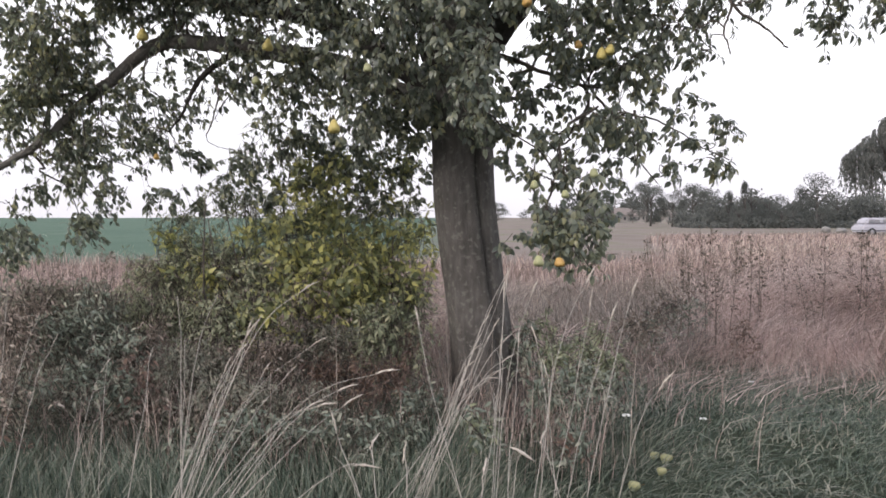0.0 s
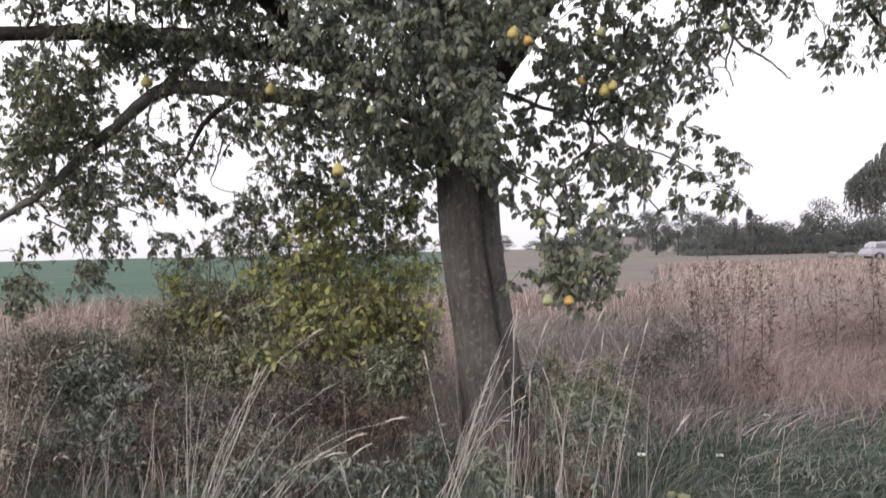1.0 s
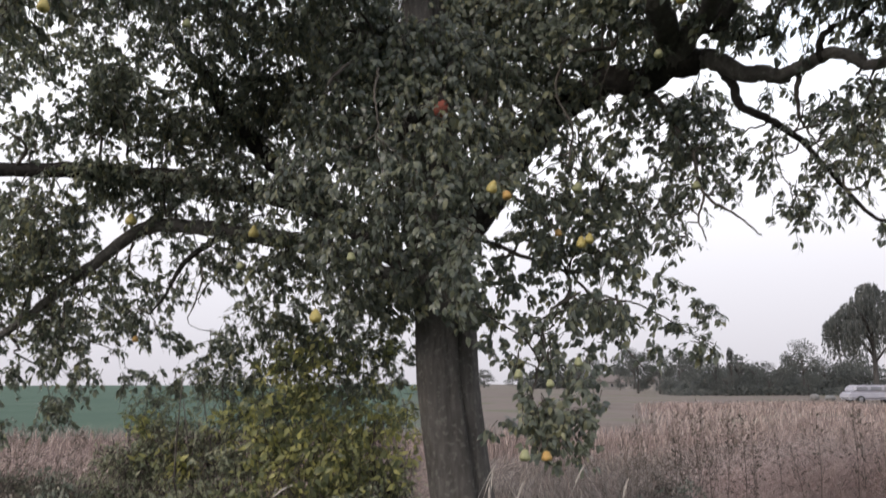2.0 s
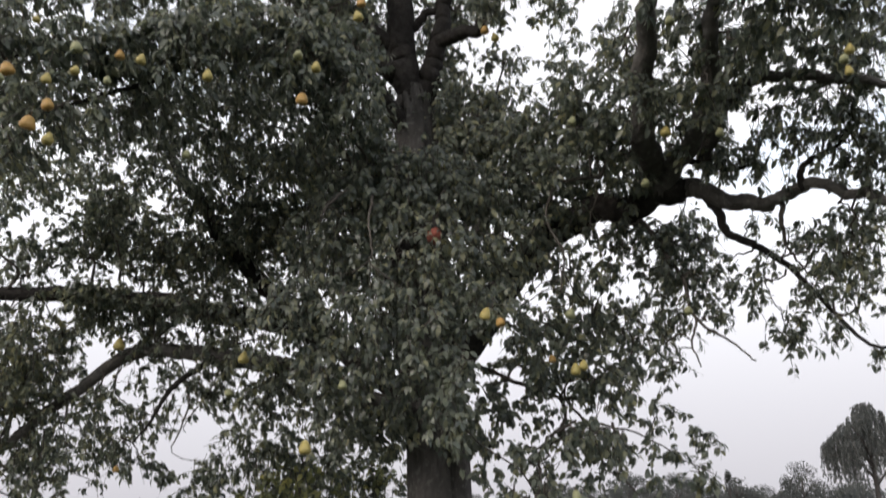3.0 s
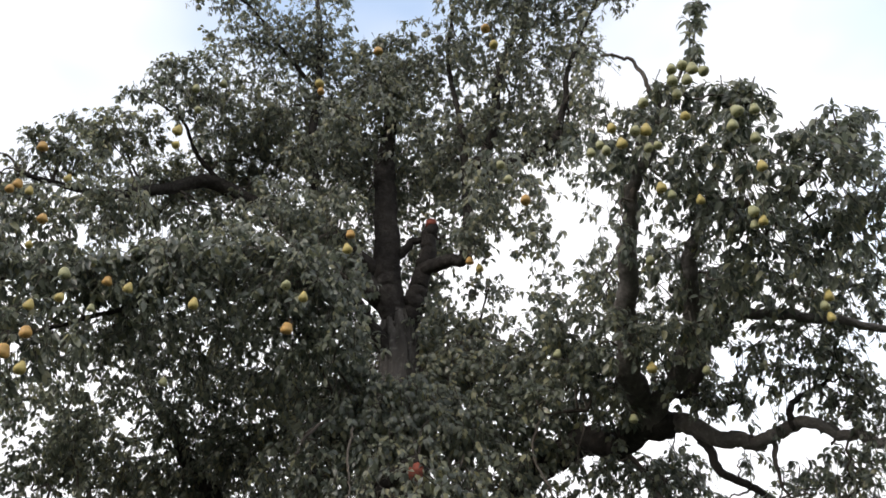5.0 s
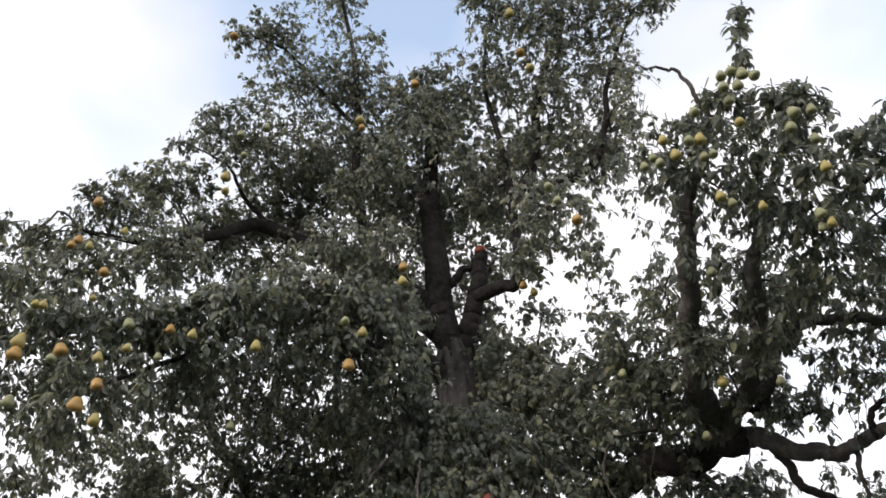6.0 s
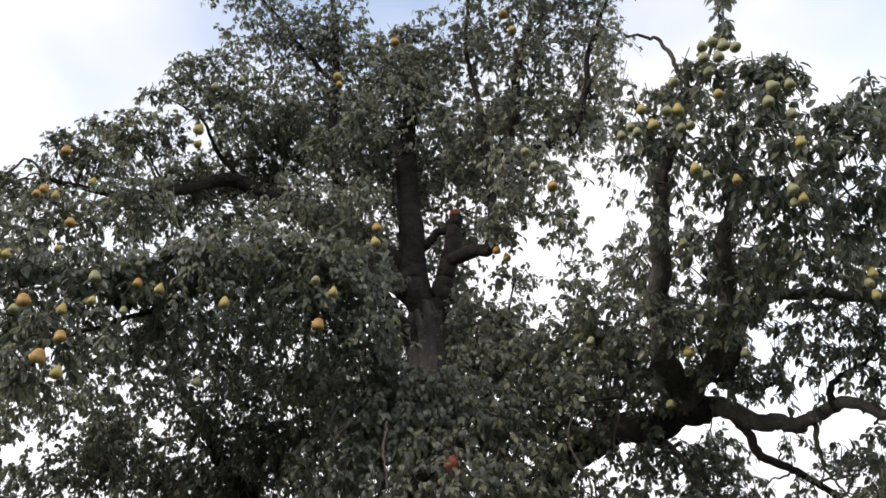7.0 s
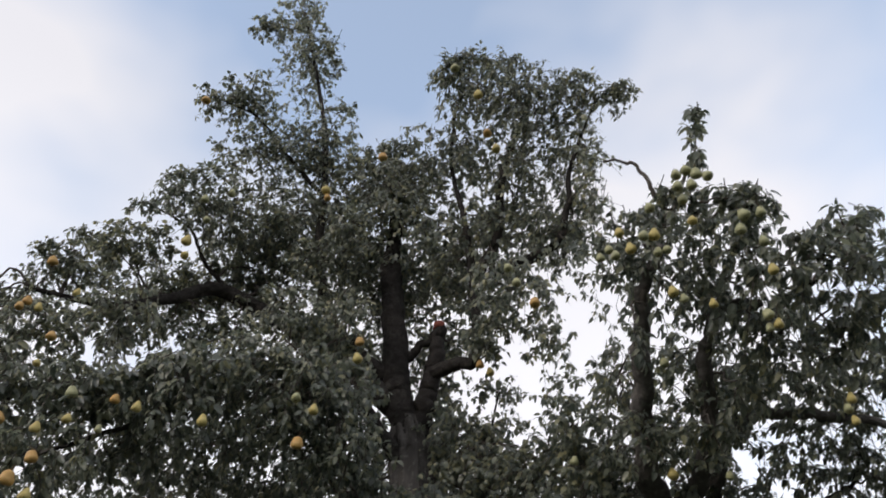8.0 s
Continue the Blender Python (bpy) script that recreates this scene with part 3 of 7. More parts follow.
limb("branch", [(0.62, 4.95, 5.98), (0.99, 4.80, 6.04), (1.20, 4.70, 6.17), (1.28, 4.60, 6.50), (1.36, 4.50, 6.89), (1.65, 4.40, 7.62)], 0.05, 0.01)
limb("branch", [(-0.21, 5.50, 5.28), (-0.52, 5.40, 5.49), (-0.74, 5.30, 5.78), (-0.85, 5.25, 6.24), (-0.88, 5.20, 6.88), (-0.93, 5.20, 7.84), (-1.10, 5.20, 8.86), (-1.34, 5.20, 10.18)], 0.06, 0.012)
limb("branch", [(-0.89, 5.20, 7.11), (-1.27, 5.10, 7.55), (-1.64, 5.00, 8.03), (-2.13, 4.90, 8.21)], 0.025, 0.006)
limb("branch", [(-0.18, 5.50, 5.01), (-0.73, 5.45, 5.53), (-1.39, 5.40, 5.91), (-1.73, 5.30, 6.02), (-2.03, 5.10, 5.75), (-2.33, 4.80, 5.46), (-2.81, 4.50, 5.39)], 0.098, 0.014)
limb("branch", [(-1.50, 5.40, 5.94), (-1.82, 5.20, 6.23), (-1.99, 5.00, 6.48), (-2.35, 4.90, 6.66)], 0.03, 0.006)
limb("branch", [(0.30, 5.30, 4.18), (0.28, 5.30, 4.41), (0.54, 5.30, 4.64), (0.69, 5.40, 5.10)], 0.028, 0.006)
limb("branch", [(-0.01, 5.56, 4.29), (-0.06, 5.53, 4.45), (-0.17, 5.46, 4.60), (-0.29, 5.34, 4.72), (-0.43, 5.12, 4.80), (-0.92, 4.50, 4.70), (-1.29, 4.30, 4.61), (-1.76, 4.15, 4.43), (-2.10, 3.90, 4.20), (-2.39, 3.80, 4.03)], 0.078, 0.012)
limb("branch", [(-1.13, 4.40, 4.65), (-1.49, 4.10, 4.16), (-1.82, 3.90, 3.87), (-2.02, 3.70, 3.64)], 0.03, 0.006)

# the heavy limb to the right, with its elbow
limb("bough", [(0.14, 5.55, 2.48), (0.48, 5.40, 2.96), (0.83, 5.30, 3.44), (1.04, 5.20, 3.60), (1.25, 5.10, 3.69), (1.47, 5.00, 3.68), (1.64, 4.90, 3.72), (1.77, 4.80, 3.72)], 0.115, 0.092, mat=M_BARK_SHADED)
limb("bough", [(1.57, 4.95, 3.70), (1.71, 4.85, 3.74), (1.83, 4.75, 3.71), (2.04, 4.60, 3.57), (2.21, 4.45, 3.48)], 0.080, 0.046)
limb("bough", [(2.15, 4.50, 3.51), (2.23, 4.43, 3.49), (2.35, 4.35, 3.54), (2.50, 4.20, 3.49), (2.60, 4.10, 3.40), (2.67, 4.00, 3.31), (2.94, 3.90, 3.24)], 0.042, 0.028)
limb("branch", [(1.65, 4.92, 3.71), (1.61, 4.75, 3.82), (1.46, 4.45, 3.92), (1.38, 4.20, 4.04), (1.32, 3.95, 4.17), (1.28, 3.70, 4.30), (1.25, 3.45, 4.40), (1.23, 3.30, 4.48), (1.27, 3.00, 4.56)], 0.092, 0.026, mat=M_BARK_LIT)
limb("branch", [(1.21, 3.30, 4.40), (1.37, 3.05, 4.88), (1.30, 2.95, 4.85), (1.25, 2.90, 4.92), (1.20, 2.87, 5.04), (1.11, 2.85, 5.06), (1.01, 2.85, 5.05)], 0.022, 0.006)
limb("branch", [(1.27, 2.85, 4.59), (1.33, 2.60, 4.70), (1.41, 2.50, 4.97)], 0.014, 0.004)
limb("branch", [(1.68, 4.85, 3.71), (1.72, 4.65, 3.82), (1.75, 4.35, 3.92), (1.71, 4.00, 4.02), (1.64, 3.70, 4.15), (1.60, 3.50, 4.29), (1.59, 3.30, 4.32), (1.61, 3.10, 4.23), (1.68, 2.95, 4.15)], 0.068, 0.020, mat=M_BARK_LIT)
limb("branch", [(1.87, 4.65, 3.81), (2.02, 4.30, 4.20), (2.23, 4.00, 4.14), (2.44, 3.80, 3.99), (2.74, 3.60, 3.80)], 0.05, 0.02, mat=M_BARK_LIT)
limb("branch", [(1.72, 3.10, 4.16), (1.78, 2.80, 4.10), (1.93, 2.60, 4.17)], 0.025, 0.008)
limb("branch", [(1.77, 4.70, 3.91), (2.00, 4.50, 3.74), (2.13, 4.45, 3.76)], 0.025, 0.012)
limb("branch", [(1.92, 4.72, 3.65), (1.96, 4.70, 3.54), (2.04, 4.72, 3.39), (2.23, 4.75, 3.30), (2.42, 4.80, 3.19), (2.57, 4.80, 3.02), (2.86, 4.80, 2.68), (3.08, 4.75, 2.63)], 0.034, 0.008)
limb("branch", [(2.26, 4.42, 3.48), (2.26, 4.45, 3.32), (2.29, 4.50, 3.21), (2.40, 4.55, 3.10)], 0.019, 0.006)
limb("branch", [(2.35, 4.33, 3.53), (2.38, 4.28, 3.65), (2.47, 4.20, 3.72), (2.53, 4.12, 3.75), (2.62, 4.08, 3.92)], 0.026, 0.008)
limb("branch", [(2.41, 4.78, 3.15), (2.37, 4.75, 3.08), (2.23, 4.72, 3.06), (2.24, 4.70, 2.96)], 0.008, 0.003)
limb("branch", [(1.53, 5.00, 3.58), (1.77, 5.00, 3.21), (1.82, 4.90, 2.86), (1.98, 4.85, 2.70), (2.14, 4.80, 2.55)], 0.018, 0.005)
limb("branch", [(1.82, 4.90, 2.86), (1.76, 4.85, 2.66), (1.78, 4.80, 2.51)], 0.010, 0.004)

# low limbs
LOW = len(limb_points)
limb("bough", [(0.05, 5.55, 2.24), (-0.37, 5.50, 2.41), (-0.77, 5.55, 2.59), (-1.33, 5.70, 2.72), (-1.74, 5.80, 2.80), (-2.16, 5.90, 2.81), (-2.53, 6.00, 2.59), (-2.97, 6.10, 2.29), (-3.32, 6.15, 2.03), (-3.82, 6.20, 1.71)], 0.080, 0.023, "long drooping low limb", mat=M_BARK_LIT)
limb("branch", [(-1.50, 5.70, 2.74), (-1.80, 5.70, 2.50), (-1.89, 5.65, 2.29), (-1.99, 5.60, 2.12)], 0.03, 0.006)
limb("branch", [(-1.69, 5.70, 2.56), (-1.63, 5.60, 2.36), (-1.72, 5.60, 2.09)], 0.012, 0.004)
limb("branch", [(-2.60, 6.00, 2.53), (-2.96, 6.00, 2.45), (-3.32, 6.00, 2.38)], 0.022, 0.006)
limb("bough", [(-0.00, 5.60, 2.37), (-0.60, 5.80, 2.86), (-1.23, 6.00, 3.36), (-1.60, 6.10, 3.78), (-1.90, 6.20, 4.25), (-2.22, 6.30, 4.69), (-2.60, 6.30, 5.13)], 0.085, 0.03, mat=M_BARK_SHADED)
limb("bough", [(-0.60, 5.80, 2.86), (-1.41, 5.90, 3.10), (-2.17, 5.90, 3.23), (-2.83, 5.90, 3.26), (-3.44, 5.90, 3.28)], 0.078, 0.055, mat=M_BARK_SHADED)
limb("branch", [(0.31, 5.50, 2.66), (0.45, 5.30, 2.59), (0.60, 5.15, 2.50), (0.76, 5.05, 2.40), (0.93, 4.95, 2.34)], 0.019, 0.011)
limb("branch", [(0.91, 4.95, 2.35), (0.91, 4.85, 2.18), (0.76, 4.70, 2.06), (0.69, 4.60, 1.94), (0.69, 4.50, 1.81), (0.62, 4.40, 1.68), (0.58, 4.30, 1.53), (0.62, 4.20, 1.39), (0.58, 4.10, 1.24)], 0.013, 0.004)
limb("branch", [(0.93, 4.95, 2.34), (1.08, 5.00, 2.21), (1.25, 5.00, 2.16), (1.41, 5.00, 2.12), (1.63, 5.00, 1.99), (1.86, 5.00, 1.87)], 0.011, 0.003)
limb("branch", [(1.24, 5.00, 2.19), (1.26, 4.95, 1.91), (1.37, 4.90, 1.71)], 0.010, 0.003)
limb("branch", [(-0.08, 5.40, 2.58), (-0.15, 4.90, 2.86), (-0.14, 4.50, 3.08), (0.06, 4.40, 3.30), (0.09, 4.42, 3.26)], 0.06, 0.028)
limb("branch", [(1.21, 4.70, 3.76), (0.93, 4.65, 3.71), (0.83, 4.60, 3.52), (0.82, 4.55, 3.37), (0.89, 4.50, 3.17), (0.85, 4.45, 2.90)], 0.013, 0.005)
limb("branch", [(1.20, 4.80, 3.71), (1.16, 4.78, 3.58), (1.12, 4.75, 3.43)], 0.008, 0.004)
limb("branch", [(-0.28, 4.30, 3.45), (-0.29, 4.20, 3.27), (-0.27, 4.15, 3.10), (-0.27, 4.10, 2.96)], 0.009, 0.004)
limb("branch", [(-0.35, 4.60, 3.71), (-0.46, 4.40, 3.52), (-0.54, 4.30, 3.39), (-0.59, 4.25, 3.27)], 0.014, 0.006)
part("cut_end", tube_mesh("cut_end", curve([(0.09, 4.42, 3.26), (0.09, 4.37, 3.20)], 3) - ROOT, [0.046, 0.048, 0.04], M_CUT, 11), tree, "reddish sawn branch end")

# thin bare twigs that hang from the low limbs
for k in range(44):
    l = limb_points[LOW + (0, 0, 3, 4, 5)[k % 5]]
    a = l[int(rng.integers(len(l) // 3, len(l) - 1)), :3]
    d = np.array([rng.normal() * 0.25, rng.normal() * 0.2, -rng.uniform(0.15, 0.5)])
    b = a + d * 0.5 + rng.normal(size=3) * 0.05
    c = curve([a, b, a + d, a + d * 1.2 + rng.normal(size=3) * 0.08], 13)
    c[1:] += rng.normal(size=(12, 3)) * 0.006
    part("branchlet", tube_mesh("branchlet", c - ROOT, np.linspace(0.006, 0.002, 13), M_TWIG, 4), tree)

ALL_LIMBS = np.concatenate([np.repeat(l, 1, 0) for l in limb_points])
single_leaves = []


def foliage(x, y, z, rx, r, full=1.0, size=0.059, mat=None, owner=None, root=None, attach=True, hang=1.05, broad=0.58, reach=1.0):
    """A leafy bough: drooping twigs with leaves round (x, y, z), rx wide and r deep and high, joined to the nearest limb."""
    owner, root, mat = owner or tree, ROOT if root is None else root, mat or M_LEAF
    c = np.array([x, y, z])
    if mat is M_LEAF:
        size, broad = (0.050, 0.68) if y > 4.7 else (size, broad)
        size = size if y > 4.7 else size * (0.87 if y > 3.9 else 1.0)
    n_leaf = int(full * (6500 if mat is M_LEAF else 6900) * rx * r * (0.065 / size) ** 2 * (1.0 if mat is not M_LEAF or y < 4.7 else 0.94 if z < 2.9 else 0.80 if z < 3.6 else 1.0 if z < 6.8 else 0.90))
    n_twig = max(5, n_leaf // 14)
    d = unit(rng.normal(size=(n_twig, 3)))
    rad = rng.uniform(0, 1, (n_twig, 1)) ** (1 / 2.2)
    scale = np.array([rx, r, r])
    start = c + d * rad * scale * 0.88
    way = unit(d * 0.55 + rng.normal(size=(n_twig, 3)) * 0.5 + (0, 0, -0.25))
    length = rng.uniform(0.12, 0.30, (n_twig, 1)) * min(1.0, 2.2 * r + 0.25) * reach
    droop = np.array([0, 0, -1.0]) * length * rng.uniform(0.2, 0.7, (n_twig, 1))
    # four spurs to a twig, each with a tuft of leaves
    u = np.repeat(np.sort(rng.uniform(0.05, 1.0, (n_twig, 4)), 1), (4, 3, 3, 4), axis=1)[..., None]
    u = u + rng.normal(size=u.shape) * 0.03
    p = start[:, None] - way[:, None] * length[:, None] * 0.5 + way[:, None] * length[:, None] * u + droop[:, None] * u ** 2
    axis = way[:, None] * 0.4 + unit(rng.normal(size=p.shape)) * 0.95 + np.array([0, 0, -hang])
    p, axis = p.reshape(-1, 3), axis.reshape(-1, 3)
    p = p + unit(axis) * 0.014
    face = unit((p - (root + (0, 0.5, 0))) * (1, 1, 0)) + (0, 0, 0.75)
    sz = size * (rng.uniform(0.5, 1.3, len(p)) if mat is M_LEAF else rng.uniform(0.45, 1.7, len(p)))
    near = (p[:, 1] < 4.15) & (p[:, 2] < 2.9) & (mat is M_LEAF)
    if near.any() and len(single_leaves) < 300:
        for q, a, s in zip(p[near][:60], axis[near][:60], sz[near][:60]):
            single_leaves.append((q, a, s))
        keep = np.ones(len(p), bool)
        keep[np.flatnonzero(near)[:60]] = False
        p, axis, sz, face = p[keep], axis[keep], sz[keep], face[keep]
    v, f = leaf_arrays(p - root, axis, sz, broad, (2 if y > 3.9 else 0) if mat is M_LEAF else int(y > 5.5 or mat is M_FEATHER), face)
    tagged(part("foliage", mesh_of("foliage", v, f, mat), owner), kind="stuff")
    # twigs, as thin three-sided strips, and a few boughlets towards the limb
    s, w, l = start - way * length * 0.5 - root, way, length
    rows = []
    side = unit(np.cross(w, rng.normal(size=w.shape)))
    up = np.cross(w, side)
    for uu in (0.0, 1.0):
        m = s + w * l * uu + droop * uu ** 2
        t = 0.0032 * (1 - 0.65 * uu)
        rows += [m + t * side, m + t * (-0.5 * side + 0.87 * up), m + t * (-0.5 * side - 0.87 * up)]
    tv = np.stack(rows, 1).reshape(-1, 3)
    base = np.array([(j, (j + 1) % 3, 3 + (j + 1) % 3, 3 + j) for j in range(3)])
    tf = (base[None] + (np.arange(n_twig) * 6)[:, None, None]).reshape(-1, 4)
    tagged(part("twig_spray", mesh_of("twig_spray", tv, tf, M_TWIG), owner), kind="stuff")
    if attach:
        k = np.argmin(((ALL_LIMBS[:, :3] - c) ** 2).sum(1) + (ALL_LIMBS[:, 2] > z + 0.25) * 0.3)
        q = ALL_LIMBS[k, :3]
        gap = np.linalg.norm(q - c)
        if 0.12 < gap < (0.75 if full > 0.65 else 0.4):
            thick = min(0.024, 0.006 + 0.011 * gap, ALL_LIMBS[k, 3] * 0.8)
            way = [q + (c - q) * w + rng.normal(size=3) * gap * 0.10 + (0, 0, 0.22 * gap * w * (1 - w)) for w in (0.25, 0.5, 0.75)]
            part("branchlet", tube_mesh("branchlet", curve([q] + way + [c], 15) + rng.normal(size=(15, 3)) * 0.006 * np.sin(np.linspace(0, 3.14, 15))[:, None] - root, np.linspace(thick, 0.003, 15), M_TWIG, 5), owner)
        for e in range(2 if full > 0.6 else 0):
            tip = c + unit(rng.normal(size=3)) * np.array([rx, r, r]) * 0.6
            part("branchlet", tube_mesh("branchlet", curve([c, (c + tip) / 2 + (0, 0, 0.05 * rx), tip], 7) - root, np.linspace(0.007, 0.0025, 7), M_TWIG, 4), owner)


# crown, top
foliage(-1.27, 5.20, 9.38, 0.36, 0.77, 0.72, 0.061)
foliage(-1.41, 5.20, 10.30, 0.29, 0.41, 0.7, 0.061)
foliage(-1.71, 4.95, 8.19, 0.42, 0.42, 0.72, 0.061)
foliage(-2.12, 4.90, 8.16, 0.20, 0.18, 0.81, 0.061)
foliage(-1.38, 5.10, 7.59, 0.70, 0.44, 0.9, 0.061)
foliage(-0.92, 5.20, 7.97, 0.34, 0.46, 0.81, 0.061)
foliage(-1.77, 4.80, 6.56, 0.49, 0.45, 0.9, 0.061)
foliage(-2.35, 4.90, 6.66, 0.20, 0.10, 0.63, 0.061)
foliage(-1.33, 5.30, 6.83, 0.74, 0.53, 0.9, 0.061)
foliage(-0.39, 5.30, 7.29, 0.55, 0.51, 0.9, 0.061)
foliage(-0.73, 5.30, 6.98, 0.36, 0.57, 0.72, 0.061)
foliage(0.50, 4.60, 8.19, 0.44, 0.37, 0.9, 0.061)
foliage(0.93, 4.40, 7.70, 0.62, 0.42, 0.9, 0.061)
foliage(1.58, 4.30, 7.61, 0.48, 0.24, 0.72, 0.061)
foliage(0.40, 4.90, 7.49, 0.43, 0.50, 0.72, 0.061)
foliage(0.96, 4.70, 7.11, 0.52, 0.49, 0.68, 0.061)
foliage(1.44, 4.60, 7.00, 0.28, 0.60, 0.81, 0.061)
foliage(0.10, 5.30, 6.84, 0.64, 0.50, 0.81, 0.061)
foliage(0.63, 4.90, 6.46, 0.44, 0.41, 0.63, 0.061)
foliage(1.11, 4.70, 6.20, 0.34, 0.31, 0.63, 0.061)
foliage(0.70, 4.30, 5.33, 0.40, 0.35, 0.9, 0.061)
foliage(0.89, 4.40, 5.00, 0.24, 0.23, 0.72, 0.061)
foliage(0.49, 5.00, 5.61, 0.25, 0.25, 0.54, 0.061)
foliage(-0.49, 5.60, 6.75, 0.46, 0.39, 0.54, 0.061)
foliage(-1.13, 5.60, 6.53, 0.38, 0.38, 0.54, 0.061)
foliage(0.70, 5.60, 5.28, 0.28, 0.15, 0.81, 0.061)
foliage(0.33, 5.40, 4.69, 0.43, 0.32, 0.81, 0.061)
foliage(0.62, 5.10, 4.29, 0.44, 0.25, 0.9, 0.061)
foliage(0.05, 5.90, 6.57, 0.37, 0.37, 0.45, 0.061)
foliage(0.40, 5.80, 5.76, 0.23, 0.23, 0.36, 0.061)
# crown, side above the low limb
foliage(-3.04, 4.50, 5.36, 0.38, 0.23, 1, 0.061)
foliage(-2.59, 4.60, 5.69, 0.43, 0.29, 1, 0.061)
foliage(-2.32, 4.80, 6.10, 0.43, 0.31, 0.9, 0.061)
foliage(-2.49, 4.20, 4.82, 0.50, 0.27, 1, 0.061)
foliage(-2.09, 4.40, 5.11, 0.39, 0.32, 0.9, 0.061)
foliage(-1.94, 5.60, 6.33, 0.64, 0.32, 0.7, 0.061)
foliage(-1.04, 4.00, 4.46, 0.55, 0.25, 1.1, 0.059)
foliage(-1.42, 3.80, 4.17, 0.43, 0.27, 1.1, 0.058)
foliage(-1.87, 3.70, 4.08, 0.42, 0.23, 1, 0.058)
foliage(-2.24, 3.60, 4.05, 0.26, 0.26, 1, 0.058)
foliage(-0.61, 4.00, 4.25, 0.33, 0.25, 1.1, 0.058)
foliage(-0.91, 4.30, 5.08, 0.33, 0.22, 0.9, 0.061)
foliage(-0.53, 4.60, 5.25, 0.26, 0.28, 0.7, 0.061)
foliage(-2.71, 3.80, 4.41, 0.28, 0.36, 0.8, 0.061)
foliage(-0.41, 4.20, 4.10, 0.23, 0.25, 1, 0.058)
foliage(-1.96, 3.70, 4.11, 0.45, 0.30, 0.26, 0.058)
foliage(-1.43, 3.85, 4.22, 0.47, 0.32, 0.7, 0.058)
foliage(-0.89, 4.00, 4.29, 0.45, 0.33, 0.7, 0.058)
foliage(-0.53, 4.10, 4.37, 0.30, 0.30, 0.9, 0.059)
foliage(-1.87, 3.60, 3.64, 0.32, 0.21, 0.75, 0.056)
foliage(-1.71, 4.20, 3.98, 0.42, 0.25, 0.7, 0.06)
foliage(-1.32, 4.60, 4.21, 0.50, 0.32, 0.7, 0.061)
foliage(-0.64, 4.30, 4.05, 0.39, 0.32, 0.8, 0.059)
foliage(-2.24, 3.90, 3.59, 0.26, 0.23, 0.7, 0.058)
foliage(-2.38, 6.30, 3.94, 0.65, 0.30, 0.9, 0.061)
foliage(-1.52, 6.00, 4.24, 0.69, 0.46, 0.7, 0.061)
foliage(-0.86, 5.60, 4.22, 0.60, 0.44, 0.8, 0.061)
foliage(-2.85, 6.20, 4.48, 0.32, 0.16, 0.6, 0.061)
foliage(-2.87, 6.10, 3.62, 0.56, 0.23, 0.32, 0.061)
foliage(-1.94, 6.20, 3.61, 0.57, 0.34, 0.8, 0.061)
foliage(-1.39, 6.20, 3.81, 0.47, 0.47, 0.8, 0.061)
foliage(-1.95, 5.50, 4.41, 0.39, 0.24, 0.6, 0.061)
foliage(-3.31, 6.20, 4.05, 0.32, 0.21, 0.10, 0.061)
foliage(-0.19, 4.60, 3.69, 0.54, 0.31, 1.1, 0.059)
foliage(0.25, 4.70, 3.69, 0.46, 0.32, 1.1, 0.06)
foliage(0.74, 5.00, 4.09, 0.35, 0.35, 0.9, 0.061)
foliage(0.60, 5.30, 4.67, 0.29, 0.29, 0.9, 0.061)
foliage(-0.36, 4.70, 4.19, 0.19, 0.28, 0.8, 0.061)
foliage(-0.50, 4.60, 3.26, 0.48, 0.30, 1.1, 0.058)
foliage(0.10, 4.40, 3.12, 0.45, 0.29, 1.2, 0.057)
foliage(0.54, 4.70, 3.30, 0.36, 0.29, 1.1, 0.059)
foliage(0.37, 5.20, 4.37, 0.31, 0.26, 0.8, 0.061)
foliage(-0.66, 4.40, 2.84, 0.40, 0.26, 1.1, 0.056)
foliage(-0.16, 4.20, 2.69, 0.42, 0.25, 1.2, 0.054)
foliage(0.29, 4.30, 2.78, 0.32, 0.22, 1.1, 0.055)
foliage(-0.32, 4.40, 2.47, 0.30, 0.20, 0.9, 0.055)
foliage(0.12, 4.15, 2.43, 0.22, 0.20, 1.1, 0.053)
foliage(0.19, 4.10, 2.19, 0.18, 0.18, 1.1, 0.053)
foliage(-0.60, 4.50, 2.56, 0.24, 0.20, 0.9, 0.056)
foliage(-0.47, 4.70, 2.22, 0.23, 0.21, 0.8, 0.057)
foliage(0.67, 4.70, 2.96, 0.16, 0.20, 0.4, 0.059)
# inner fill
foliage(-0.75, 4.80, 5.19, 0.31, 0.19, 1, 0.061)
foliage(-0.48, 4.80, 4.98, 0.20, 0.20, 1, 0.061)
foliage(-0.36, 4.90, 4.85, 0.15, 0.20, 0.9, 0.061)
foliage(-0.91, 4.70, 5.22, 0.26, 0.15, 0.8, 0.061)
foliage(0.08, 4.80, 3.86, 0.32, 0.20, 1.1, 0.061)
foliage(-0.14, 4.70, 3.67, 0.35, 0.20, 1.1, 0.06)
foliage(0.22, 4.70, 3.65, 0.26, 0.20, 1.1, 0.06)
foliage(-0.04, 4.50, 3.41, 0.37, 0.18, 1, 0.058)
foliage(-0.31, 4.50, 3.85, 0.17, 0.17, 1, 0.059)
foliage(0.35, 5.20, 4.17, 0.20, 0.18, 0.9, 0.061)
foliage(-0.44, 4.50, 3.55, 0.25, 0.21, 1, 0.058)
foliage(0.96, 4.90, 4.36, 0.30, 0.20, 0.9, 0.061)
